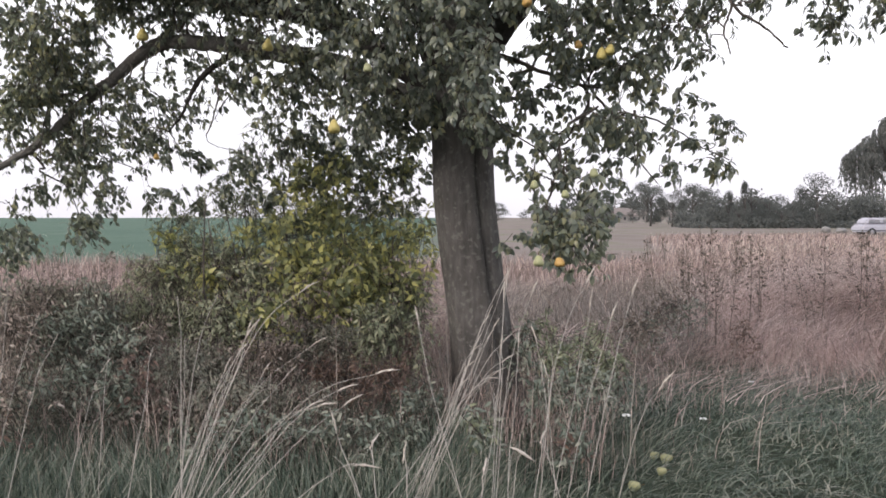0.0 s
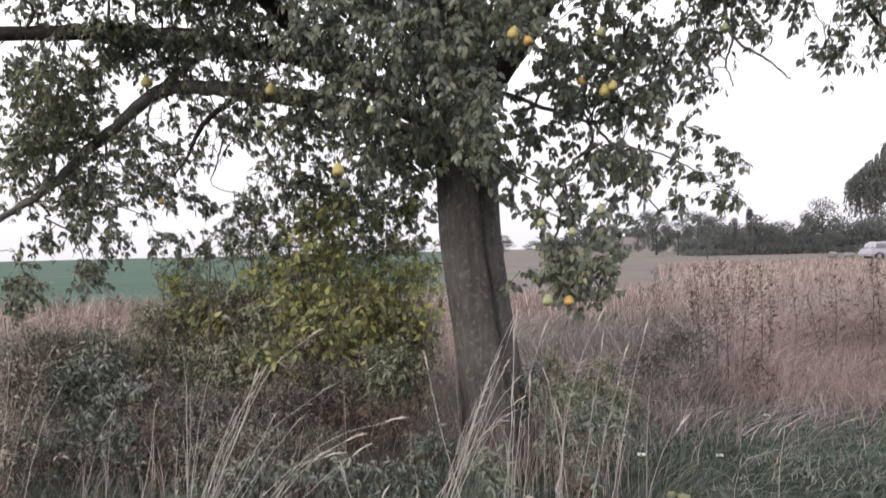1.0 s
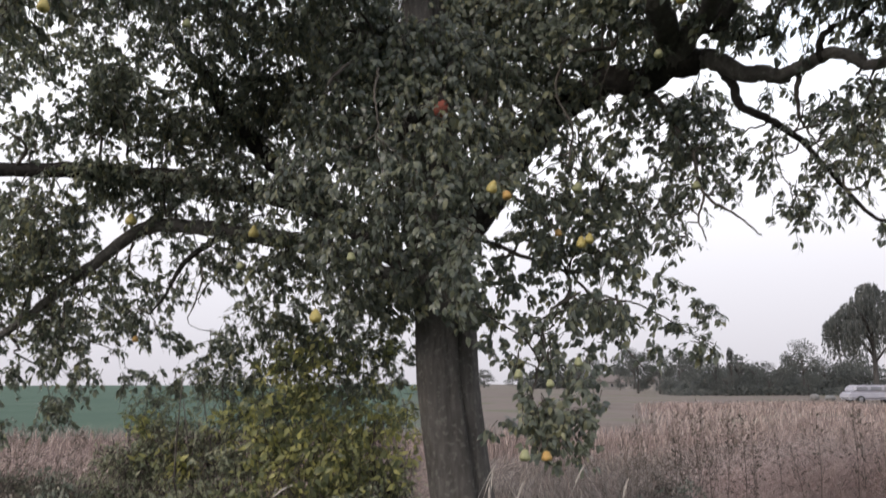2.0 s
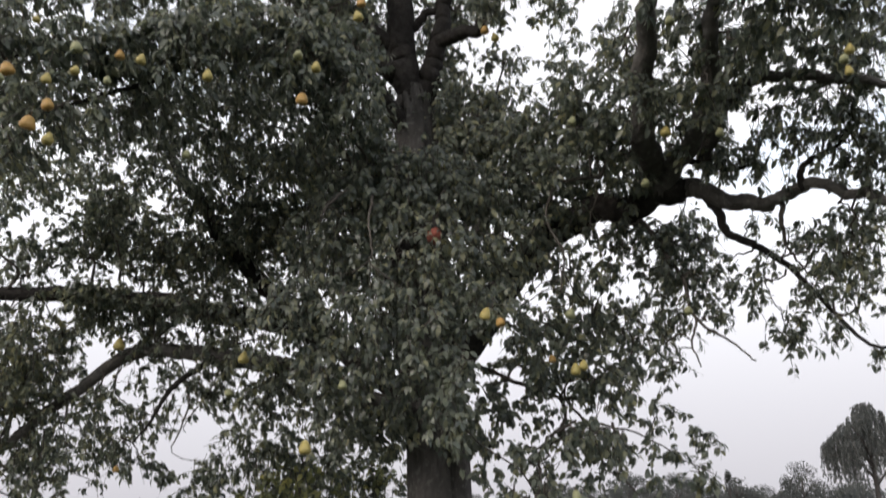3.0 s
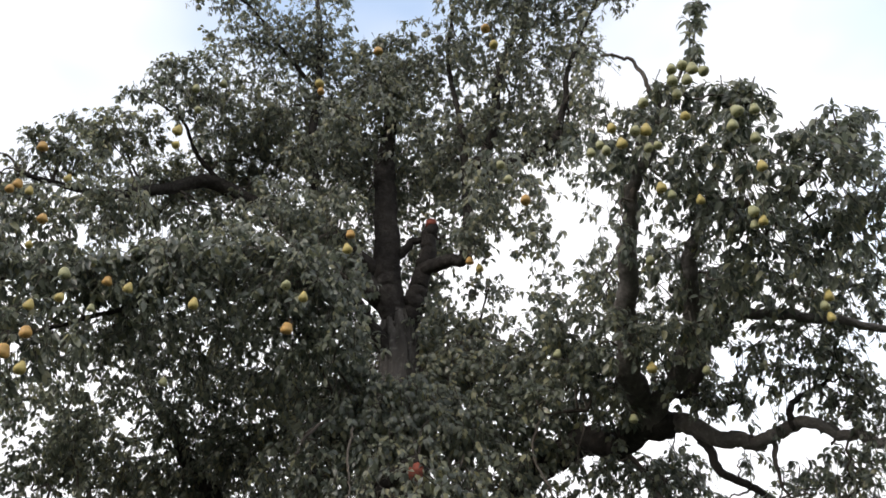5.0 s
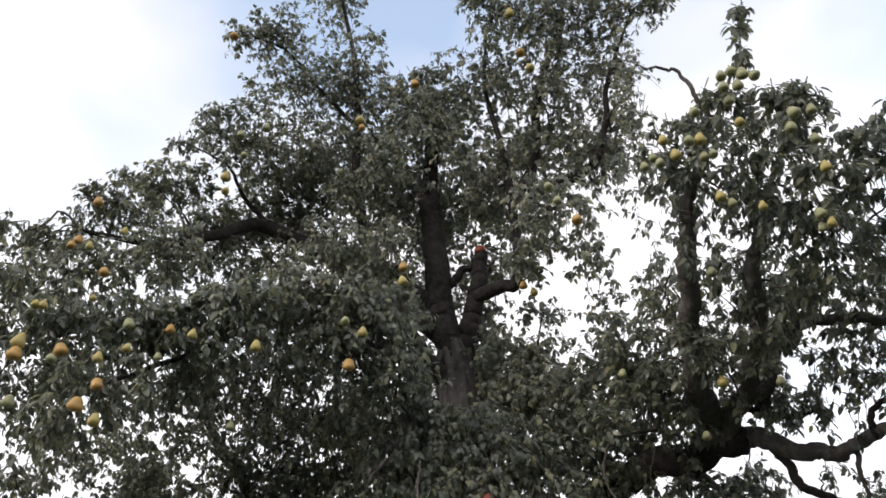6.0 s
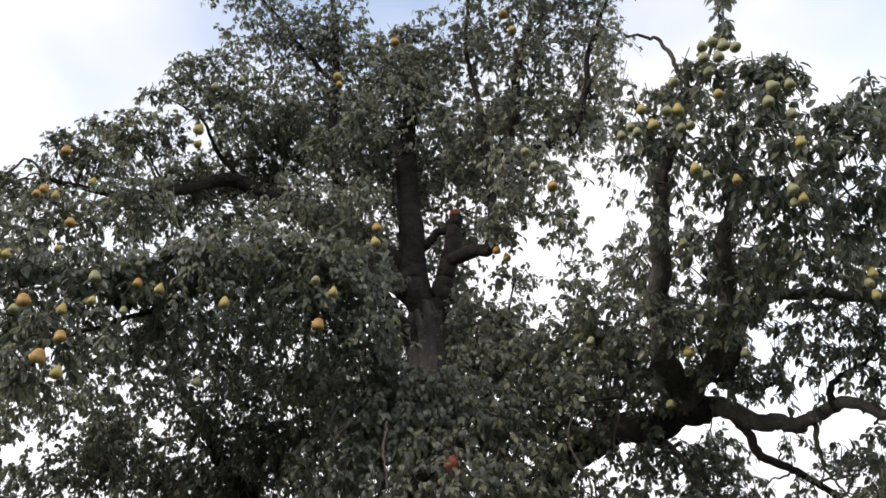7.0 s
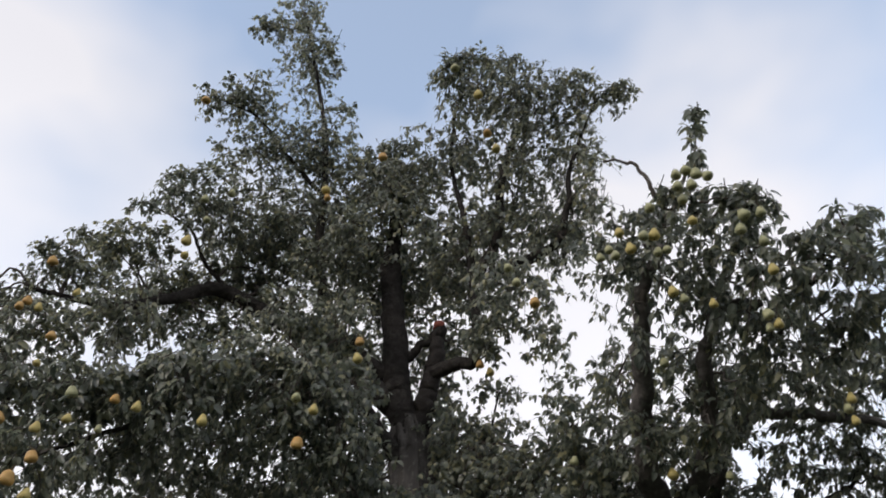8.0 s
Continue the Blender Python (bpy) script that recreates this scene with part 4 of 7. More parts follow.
foliage(1.25, 4.80, 4.13, 0.24, 0.19, 0.8, 0.061)
foliage(1.38, 5.00, 3.50, 0.24, 0.19, 0.24, 0.061)
foliage(1.45, 4.70, 3.75, 0.11, 0.21, 0.6, 0.061)
foliage(-2.31, 5.40, 3.16, 0.39, 0.13, 0.8, 0.061)
foliage(-1.93, 5.50, 3.07, 0.30, 0.13, 0.8, 0.061)
foliage(1.06, 5.00, 3.62, 0.19, 0.17, 0.9, 0.061)
foliage(1.29, 4.85, 3.48, 0.21, 0.11, 0.18, 0.061)
foliage(0.86, 5.10, 3.40, 0.17, 0.19, 0.9, 0.061)
foliage(1.41, 4.80, 3.75, 0.15, 0.11, 0.6, 0.061)
foliage(-3.21, 5.80, 4.04, 0.33, 0.20, 0.14, 0.061)
foliage(-2.84, 5.90, 3.99, 0.30, 0.13, 0.12, 0.061)
foliage(-2.54, 6.00, 3.78, 0.30, 0.13, 0.6, 0.061)
foliage(1.71, 5.20, 3.52, 0.30, 0.15, 0.45, 0.061)
foliage(1.96, 5.10, 3.49, 0.20, 0.20, 0.8, 0.061)
foliage(2.00, 5.10, 3.15, 0.14, 0.24, 0.7, 0.061)
foliage(2.49, 4.80, 3.38, 0.15, 0.11, 0.5, 0.061)
foliage(2.80, 4.80, 3.15, 0.21, 0.16, 0.6, 0.061)
foliage(2.06, 4.60, 3.91, 0.23, 0.17, 0.8, 0.061)
foliage(2.45, 4.30, 3.92, 0.26, 0.16, 0.8, 0.061)
foliage(2.60, 4.20, 3.66, 0.19, 0.10, 0.63, 0.058)
foliage(2.32, 4.40, 3.98, 0.18, 0.16, 0.7, 0.061)
foliage(-1.18, 5.70, 3.77, 0.43, 0.24, 0.6, 0.061)
foliage(-1.88, 5.90, 3.66, 0.39, 0.22, 0.55, 0.061)
foliage(-1.38, 5.70, 3.24, 0.33, 0.17, 0.55, 0.061)
foliage(-2.60, 6.00, 3.88, 0.44, 0.25, 0.7, 0.061)
foliage(-0.61, 5.20, 3.30, 0.29, 0.24, 0.9, 0.061)
foliage(-3.12, 6.00, 3.59, 0.38, 0.25, 0.32, 0.061)
foliage(-0.92, 5.80, 2.62, 0.24, 0.19, 0.5, 0.061)
foliage(0.50, 5.30, 2.54, 0.17, 0.17, 0.6, 0.061)
foliage(-1.68, 5.20, 9.94, 0.23, 0.25, 0.8, 0.061)
foliage(1.83, 4.25, 7.66, 0.16, 0.14, 0.84, 0.058)
foliage(2.01, 2.60, 4.35, 0.16, 0.15, 1.05, 0.051)
foliage(1.80, 2.60, 4.24, 0.13, 0.11, 1.05, 0.05)
foliage(-0.95, 5.20, 7.58, 0.30, 0.30, 0.8, 0.061)
foliage(1.48, 2.70, 4.62, 0.11, 0.10, 0.95, 0.053, attach=False)
foliage(1.62, 2.60, 4.57, 0.12, 0.11, 0.95, 0.053, attach=False)
foliage(-0.40, 5.30, 7.78, 0.38, 0.20, 0.9, 0.061)
foliage(-0.00, 5.20, 7.51, 0.37, 0.22, 0.8, 0.061)
foliage(-0.75, 6.00, 6.87, 0.46, 0.46, 1, 0.061)
foliage(-0.41, 6.20, 7.04, 0.47, 0.47, 1, 0.061)
foliage(0.12, 6.20, 7.04, 0.55, 0.39, 1, 0.061)
foliage(0.57, 6.00, 6.72, 0.42, 0.42, 0.9, 0.061)
foliage(1.04, 5.40, 7.08, 0.44, 0.44, 0.8, 0.061)
foliage(-1.23, 5.90, 7.32, 0.47, 0.47, 0.9, 0.061)
foliage(-0.64, 6.00, 5.90, 0.26, 0.26, 1, 0.061)
foliage(-1.46, 5.80, 6.42, 0.46, 0.26, 1, 0.061)
foliage(-1.60, 5.20, 5.59, 0.34, 0.17, 0.9, 0.061)
foliage(1.39, 4.90, 6.60, 0.20, 0.40, 0.8, 0.061)
foliage(1.36, 4.20, 6.28, 0.15, 0.36, 0.735, 0.058)
foliage(1.27, 3.00, 4.87, 0.15, 0.14, 0.735, 0.053)
foliage(1.58, 3.00, 4.74, 0.15, 0.15, 0.84, 0.053)
foliage(1.29, 3.60, 4.94, 0.17, 0.26, 0.84, 0.057)
foliage(1.43, 3.20, 4.80, 0.20, 0.20, 0.84, 0.054)
foliage(1.76, 3.20, 4.27, 0.14, 0.14, 0.84, 0.053)
foliage(-1.05, 5.60, 2.49, 0.30, 0.20, 0.8, 0.061)
foliage(-0.68, 5.20, 2.43, 0.23, 0.23, 0.8, 0.061)
foliage(-0.44, 5.20, 2.17, 0.23, 0.16, 0.8, 0.061)
foliage(-0.19, 5.30, 2.29, 0.19, 0.19, 0.8, 0.061)
foliage(-0.34, 6.00, 2.04, 0.28, 0.12, 0.6, 0.061)
foliage(-0.84, 6.00, 1.96, 0.28, 0.12, 0.6, 0.061)
foliage(-0.55, 5.60, 2.06, 0.17, 0.11, 0.6, 0.061)
foliage(-3.20, 6.00, 2.96, 0.43, 0.24, 0.8, 0.061)
foliage(-2.67, 6.00, 3.03, 0.39, 0.22, 0.6, 0.061)
foliage(-2.10, 5.90, 3.08, 0.38, 0.19, 0.4, 0.061)
foliage(-1.56, 5.80, 3.04, 0.37, 0.19, 0.4, 0.061)
foliage(-3.27, 6.10, 2.54, 0.34, 0.20, 0.5, 0.061)
foliage(-2.87, 6.00, 2.34, 0.24, 0.19, 0.5, 0.061)
foliage(-3.43, 6.20, 2.25, 0.25, 0.20, 0.5, 0.061)
foliage(-3.09, 6.10, 2.76, 0.34, 0.18, 0.6, 0.061)
foliage(-1.42, 5.70, 2.51, 0.27, 0.16, 0.6, 0.061)
foliage(-0.72, 6.30, 1.90, 0.35, 0.20, 0.5, 0.061)
foliage(-0.99, 5.80, 2.09, 0.23, 0.19, 0.5, 0.061)
foliage(-0.30, 6.20, 1.89, 0.15, 0.25, 0.5, 0.061)
foliage(1.08, 4.90, 1.88, 0.12, 0.12, 0.4, 0.059)
foliage(0.40, 5.20, 2.11, 0.17, 0.12, 0.6, 0.061)
foliage(0.21, 5.80, 5.41, 0.24, 0.24, 0.8, 0.061)
foliage(0.31, 5.90, 5.90, 0.26, 0.32, 0.8, 0.061)
foliage(0.48, 4.60, 5.00, 0.15, 0.15, 0.8, 0.061)
foliage(0.60, 4.60, 5.15, 0.25, 0.20, 1, 0.061)
foliage(0.24, 5.60, 4.93, 0.25, 0.23, 0.9, 0.061)
foliage(0.04, 6.00, 5.77, 0.26, 0.38, 0.7, 0.061)
foliage(1.37, 4.40, 5.80, 0.10, 0.26, 0.6, 0.061)
foliage(-0.39, 5.90, 6.36, 0.27, 0.40, 0.7, 0.061)
foliage(-3.33, 6.20, 4.47, 0.42, 0.27, 0.8, 0.061)
foliage(-2.67, 6.30, 4.31, 0.42, 0.21, 0.8, 0.061)
foliage(-3.30, 6.20, 3.70, 0.34, 0.23, 0.32, 0.061)
foliage(-2.24, 6.00, 4.34, 0.35, 0.23, 0.32, 0.061)
foliage(-2.99, 6.20, 3.80, 0.46, 0.15, 0.28, 0.061)
foliage(1.58, 5.20, 3.52, 0.35, 0.18, 0.45, 0.061)
foliage(1.26, 5.10, 3.40, 0.19, 0.19, 0.27, 0.061)
foliage(1.22, 5.10, 3.92, 0.30, 0.18, 1, 0.061)
foliage(1.88, 5.20, 3.61, 0.20, 0.15, 0.7, 0.061)
foliage(0.91, 5.20, 3.96, 0.25, 0.20, 0.9, 0.061)
foliage(2.13, 5.00, 3.25, 0.13, 0.13, 0.5, 0.061)
foliage(1.80, 5.30, 3.30, 0.25, 0.25, 0.8, 0.061)
foliage(-2.71, 4.60, 4.32, 0.27, 0.27, 0.8, 0.061)
foliage(-2.55, 5.40, 4.35, 0.37, 0.26, 0.7, 0.061)
foliage(-3.07, 5.90, 2.70, 0.26, 0.26, 0.7, 0.061)
foliage(-2.82, 6.10, 2.70, 0.29, 0.19, 0.6, 0.061)
foliage(-2.04, 5.90, 2.92, 0.32, 0.21, 0.7, 0.061)
foliage(-1.49, 5.70, 2.63, 0.27, 0.18, 0.6, 0.061)
foliage(-0.87, 5.60, 2.10, 0.22, 0.17, 0.6, 0.061)
foliage(2.59, 4.30, 3.69, 0.19, 0.10, 0.4, 0.061)
foliage(2.18, 4.50, 3.74, 0.16, 0.10, 0.6, 0.061)
foliage(2.57, 4.00, 3.51, 0.18, 0.14, 0.63, 0.057)
foliage(-0.06, 5.90, 6.22, 0.36, 0.47, 0.6, 0.061)
foliage(-0.42, 5.90, 5.71, 0.28, 0.34, 0.6, 0.061)
foliage(-0.86, 5.60, 5.69, 0.30, 0.30, 0.7, 0.061)
foliage(-1.57, 5.60, 6.67, 0.50, 0.36, 0.9, 0.061)
foliage(-2.21, 5.40, 6.10, 0.49, 0.31, 0.9, 0.061)
foliage(-0.26, 5.30, 7.91, 0.31, 0.15, 0.7, 0.061)
foliage(-2.43, 4.20, 4.03, 0.33, 0.29, 0.9, 0.061)
foliage(-1.92, 4.10, 4.01, 0.33, 0.22, 0.14, 0.06)
foliage(-1.64, 4.60, 4.12, 0.36, 0.28, 0.4, 0.061)
foliage(-1.16, 4.60, 4.36, 0.37, 0.29, 0.5, 0.061)
foliage(-0.81, 4.80, 4.01, 0.41, 0.32, 0.7, 0.061)
foliage(1.59, 3.40, 4.39, 0.23, 0.19, 0.84, 0.054)
foliage(1.61, 3.00, 4.19, 0.21, 0.17, 0.84, 0.051)
foliage(-0.77, 5.20, 8.38, 0.14, 0.21, 0.5, 0.061)
foliage(-0.17, 5.60, 7.69, 0.47, 0.39, 0.7, 0.061)
foliage(0.40, 5.30, 6.41, 0.37, 0.37, 0.6, 0.061)
foliage(-0.47, 5.80, 4.32, 0.34, 0.34, 0.9, 0.061)
foliage(-1.12, 6.00, 3.89, 0.51, 0.40, 0.9, 0.061)
foliage(-0.07, 5.00, 2.40, 0.22, 0.18, 0.8, 0.059)
foliage(0.88, 5.10, 3.65, 0.25, 0.29, 0.9, 0.061)
foliage(0.55, 5.00, 3.83, 0.29, 0.29, 0.9, 0.061)
foliage(1.01, 4.90, 3.17, 0.18, 0.32, 0.8, 0.061)
foliage(-1.01, 5.30, 2.64, 0.28, 0.19, 0.9, 0.061)
foliage(-1.48, 5.40, 4.31, 0.42, 0.32, 0.8, 0.061)
foliage(-1.92, 4.60, 4.54, 0.38, 0.25, 0.14, 0.061)
# dense inside of the crown
foliage(-3.09, 5.40, 5.30, 0.35, 0.30, 0.4, 0.061)
foliage(-2.57, 5.50, 5.11, 0.40, 0.30, 0.4, 0.061)
foliage(-2.05, 5.60, 5.07, 0.41, 0.31, 0.4, 0.061)
foliage(-2.86, 5.60, 4.65, 0.35, 0.25, 0.4, 0.061)
foliage(-2.35, 5.80, 4.66, 0.36, 0.21, 0.4, 0.061)
foliage(-1.51, 5.60, 5.13, 0.36, 0.31, 0.3, 0.061)
foliage(1.04, 5.00, 7.53, 0.46, 0.46, 0.5, 0.061)
foliage(0.45, 5.20, 7.76, 0.34, 0.41, 0.4, 0.061)
foliage(0.88, 4.70, 8.01, 0.46, 0.33, 0.4, 0.061)
foliage(0.67, 5.20, 6.74, 0.38, 0.31, 0.4, 0.061)
foliage(1.11, 4.90, 6.39, 0.29, 0.24, 0.4, 0.061)
foliage(1.36, 4.60, 7.55, 0.32, 0.25, 0.4, 0.061)
foliage(0.06, 5.60, 7.69, 0.42, 0.28, 0.5, 0.061)
foliage(-3.34, 4.40, 5.40, 0.20, 0.15, 0.8, 0.061)
foliage(-2.98, 4.20, 4.75, 0.23, 0.16, 0.7, 0.061)
foliage(-2.81, 4.60, 4.88, 0.27, 0.18, 0.5, 0.061)
foliage(-2.53, 4.90, 4.97, 0.28, 0.19, 0.17, 0.061)
foliage(-2.33, 5.20, 5.73, 0.31, 0.21, 0.5, 0.061)
foliage(-2.77, 4.20, 4.19, 0.15, 0.15, 0.5, 0.061)
foliage(-0.67, 6.10, 3.83, 0.29, 0.23, 0.8, 0.061)
foliage(-0.47, 6.10, 3.58, 0.28, 0.23, 0.8, 0.061)
foliage(-0.19, 6.00, 3.75, 0.28, 0.23, 0.8, 0.061)
foliage(0.54, 5.90, 3.38, 0.27, 0.22, 0.8, 0.061)
foliage(0.59, 5.90, 3.72, 0.28, 0.22, 0.8, 0.061)
foliage(1.08, 5.20, 4.05, 0.26, 0.20, 0.8, 0.061)
foliage(-0.88, 6.20, 4.18, 0.36, 0.30, 0.8, 0.061)
foliage(-0.49, 6.20, 4.07, 0.30, 0.30, 0.8, 0.061)
foliage(-0.28, 6.00, 3.41, 0.33, 0.22, 0.8, 0.061)
foliage(0.17, 5.90, 3.29, 0.27, 0.22, 0.7, 0.061)
foliage(-0.74, 6.00, 4.67, 0.36, 0.30, 0.7, 0.061)
foliage(0.18, 5.90, 4.37, 0.21, 0.21, 0.6, 0.061)
foliage(-1.59, 6.00, 4.46, 0.46, 0.30, 0.4, 0.061)
foliage(-0.86, 6.00, 4.55, 0.46, 0.31, 0.4, 0.061)
foliage(-2.15, 6.00, 5.03, 0.48, 0.27, 0.4, 0.061)
foliage(-1.33, 6.00, 5.02, 0.54, 0.32, 0.4, 0.061)
foliage(-0.75, 6.00, 5.02, 0.43, 0.32, 0.4, 0.061)
foliage(1.40, 2.50, 4.93, 0.05, 0.05, 1.05, 0.052)
foliage(1.42, 2.50, 5.06, 0.03, 0.04, 0.945, 0.052)
foliage(-1.73, 5.80, 5.36, 0.54, 0.30, 0.8, 0.061)
foliage(-1.05, 5.80, 5.41, 0.48, 0.30, 0.9, 0.061)
foliage(-2.76, 4.00, 4.23, 0.21, 0.25, 0.7, 0.061)
foliage(-2.71, 4.20, 3.88, 0.22, 0.22, 0.5, 0.061)
foliage(-2.71, 4.60, 3.61, 0.23, 0.15, 0.3, 0.061)
foliage(-2.84, 4.00, 3.85, 0.20, 0.36, 0.7, 0.061)
foliage(0.13, 5.90, 4.62, 0.34, 0.34, 0.9, 0.061)
foliage(0.51, 5.90, 4.82, 0.26, 0.31, 0.6, 0.061)
foliage(0.92, 5.70, 4.44, 0.32, 0.22, 0.8, 0.061)
# low limb on the field side
foliage(-2.93, 5.80, 2.94, 0.47, 0.34, 0.8, 0.061)
foliage(-2.33, 5.80, 3.16, 0.58, 0.26, 0.8, 0.061)
foliage(-1.67, 5.60, 3.03, 0.46, 0.25, 0.50, 0.061)
foliage(-1.30, 5.50, 2.80, 0.30, 0.25, 0.8, 0.061)
foliage(-2.40, 6.00, 2.42, 0.47, 0.26, 0.45, 0.061)
foliage(-2.91, 6.20, 2.19, 0.34, 0.29, 0.6, 0.061)
foliage(-1.71, 5.80, 2.52, 0.41, 0.23, 0.4, 0.061)
foliage(-1.01, 5.20, 2.32, 0.27, 0.23, 0.6, 0.061)
foliage(-1.26, 5.80, 2.03, 0.31, 0.18, 0.4, 0.061)
foliage(-2.10, 5.90, 2.75, 0.33, 0.19, 0.4, 0.061)
foliage(-2.94, 6.20, 1.96, 0.35, 0.30, 0.65, 0.061)
foliage(-2.40, 6.00, 2.11, 0.34, 0.29, 0.4, 0.061)
foliage(-3.41, 6.10, 1.29, 0.22, 0.21, 0.6, 0.061)
foliage(-2.93, 6.20, 1.50, 0.12, 0.25, 0.7, 0.061)
foliage(-3.28, 6.10, 2.45, 0.39, 0.25, 0.6, 0.061)
foliage(-3.49, 6.20, 2.02, 0.20, 0.20, 0.25, 0.061)
foliage(-2.11, 6.30, 1.71, 0.36, 0.15, 0.5, 0.061)
foliage(-1.18, 5.50, 2.07, 0.31, 0.22, 0.55, 0.061)
foliage(-1.56, 6.00, 1.91, 0.29, 0.19, 0.45, 0.061)
foliage(-1.06, 5.90, 1.89, 0.28, 0.24, 0.5, 0.061)
foliage(-0.48, 6.20, 1.89, 0.30, 0.20, 0.5, 0.061)
foliage(-0.65, 5.70, 1.99, 0.25, 0.18, 0.7, 0.061)
foliage(-2.04, 5.90, 2.35, 0.33, 0.19, 0.4, 0.061)
foliage(-0.42, 5.60, 2.24, 0.35, 0.25, 0.9, 0.061)
foliage(-0.21, 5.40, 2.29, 0.24, 0.19, 1, 0.061)
foliage(0.29, 5.30, 2.16, 0.24, 0.14, 0.7, 0.061)
foliage(0.41, 5.10, 1.91, 0.13, 0.10, 0.6, 0.06)
# towards the open field
foliage(0.73, 4.70, 2.67, 0.24, 0.24, 0.9, 0.058)
foliage(1.14, 4.90, 2.86, 0.32, 0.27, 0.9, 0.06)
foliage(1.13, 4.80, 2.44, 0.28, 0.22, 1, 0.059)
foliage(1.42, 5.00, 2.73, 0.27, 0.37, 0.8, 0.061)
foliage(0.82, 4.40, 2.06, 0.16, 0.10, 0.5, 0.055)
foliage(1.04, 4.50, 2.10, 0.16, 0.18, 0.8, 0.056)
foliage(1.53, 5.00, 2.29, 0.28, 0.12, 0.5, 0.061)
foliage(1.80, 5.00, 2.11, 0.16, 0.11, 0.7, 0.061)
foliage(1.45, 4.90, 2.10, 0.11, 0.12, 0.4, 0.06)
foliage(0.59, 4.40, 1.97, 0.12, 0.10, 0.6, 0.055)
foliage(0.74, 4.80, 2.40, 0.15, 0.15, 0.5, 0.058)
foliage(0.71, 4.20, 1.40, 0.22, 0.19, 1.6, 0.054)
foliage(0.58, 4.25, 1.54, 0.15, 0.09, 0.8, 0.054)
foliage(0.82, 4.30, 1.72, 0.14, 0.10, 0.9, 0.054)
foliage(1.79, 5.00, 1.86, 0.16, 0.11, 1, 0.061)
foliage(1.63, 5.00, 1.98, 0.16, 0.09, 0.8, 0.061)
foliage(1.47, 5.00, 1.84, 0.09, 0.12, 0.8, 0.061)
foliage(1.25, 5.00, 2.02, 0.22, 0.11, 0.7, 0.06)
foliage(1.05, 4.90, 2.09, 0.22, 0.17, 0.8, 0.059)
foliage(0.68, 4.35, 1.75, 0.10, 0.12, 0.7, 0.055)
foliage(0.51, 4.30, 1.75, 0.10, 0.10, 0.8, 0.054)
foliage(0.86, 4.20, 1.58, 0.10, 0.10, 0.8, 0.054)
foliage(0.57, 4.20, 1.44, 0.11, 0.11, 1, 0.053)
foliage(0.60, 4.15, 1.28, 0.07, 0.07, 1, 0.053)
foliage(0.48, 5.00, 1.39, 0.12, 0.12, 0.3, 0.059)
foliage(1.48, 5.20, 3.31, 0.31, 0.31, 0.25, 0.061)
foliage(1.93, 5.20, 3.27, 0.22, 0.31, 0.55, 0.061)
foliage(1.39, 5.10, 3.53, 0.18, 0.11, 0.25, 0.061)
foliage(1.69, 5.00, 3.53, 0.17, 0.13, 0.6, 0.061)
foliage(1.84, 4.90, 3.56, 0.13, 0.11, 0.5, 0.061)
foliage(1.74, 5.10, 2.95, 0.28, 0.24, 0.8, 0.061)
foliage(2.01, 5.00, 2.89, 0.12, 0.17, 0.5, 0.061)
foliage(2.35, 4.80, 2.73, 0.15, 0.20, 0.7, 0.061)
foliage(2.20, 4.80, 2.91, 0.12, 0.12, 0.3, 0.061)
foliage(1.31, 5.20, 3.18, 0.22, 0.26, 0.30, 0.061)
foliage(1.67, 5.00, 2.58, 0.12, 0.12, 0.7, 0.061)
foliage(2.11, 4.90, 3.10, 0.10, 0.08, 0.3, 0.061)
foliage(1.01, 4.70, 4.51, 0.27, 0.39, 0.48, 0.061)
foliage(1.21, 4.80, 4.22, 0.39, 0.24, 0.9, 0.061)
foliage(1.34, 4.40, 4.55, 0.23, 0.37, 0.7, 0.061)
foliage(1.74, 4.20, 4.30, 0.35, 0.35, 0.84, 0.058)
foliage(1.89, 4.60, 4.08, 0.29, 0.21, 0.6, 0.061)
foliage(2.14, 4.30, 4.04, 0.32, 0.20, 0.45, 0.061)
foliage(2.39, 4.00, 4.07, 0.41, 0.29, 0.735, 0.058)
foliage(2.57, 4.10, 3.78, 0.30, 0.19, 0.42, 0.058)
foliage(1.42, 4.90, 4.01, 0.29, 0.24, 0.8, 0.061)
foliage(2.30, 4.30, 3.69, 0.23, 0.12, 0.4, 0.061)
foliage(2.63, 3.80, 4.25, 0.32, 0.28, 1.05, 0.058)
foliage(2.07, 4.00, 4.42, 0.30, 0.25, 0.945, 0.058)
foliage(1.60, 4.70, 4.39, 0.29, 0.29, 0.7, 0.061)
foliage(2.73, 4.40, 3.21, 0.25, 0.30, 0.7, 0.061)
foliage(2.66, 4.70, 3.31, 0.16, 0.20, 0.6, 0.061)
foliage(2.85, 4.50, 2.95, 0.15, 0.15, 0.5, 0.061)
foliage(2.91, 4.80, 2.62, 0.10, 0.10, 0.6, 0.061)
foliage(2.87, 4.00, 3.52, 0.32, 0.40, 0.84, 0.058)
foliage(2.54, 4.80, 2.95, 0.18, 0.15, 0.7, 0.061)
foliage(2.19, 4.70, 3.47, 0.16, 0.10, 0.5, 0.061)
foliage(1.25, 3.30, 4.59, 0.19, 0.24, 0.714, 0.053)
foliage(1.08, 3.10, 4.75, 0.18, 0.21, 0.8085, 0.053)
foliage(1.28, 2.65, 4.57, 0.15, 0.17, 0.8925, 0.05)
foliage(1.36, 2.50, 4.77, 0.07, 0.09, 0.8085, 0.051)
foliage(1.57, 2.60, 4.46, 0.15, 0.15, 0.8085, 0.05)
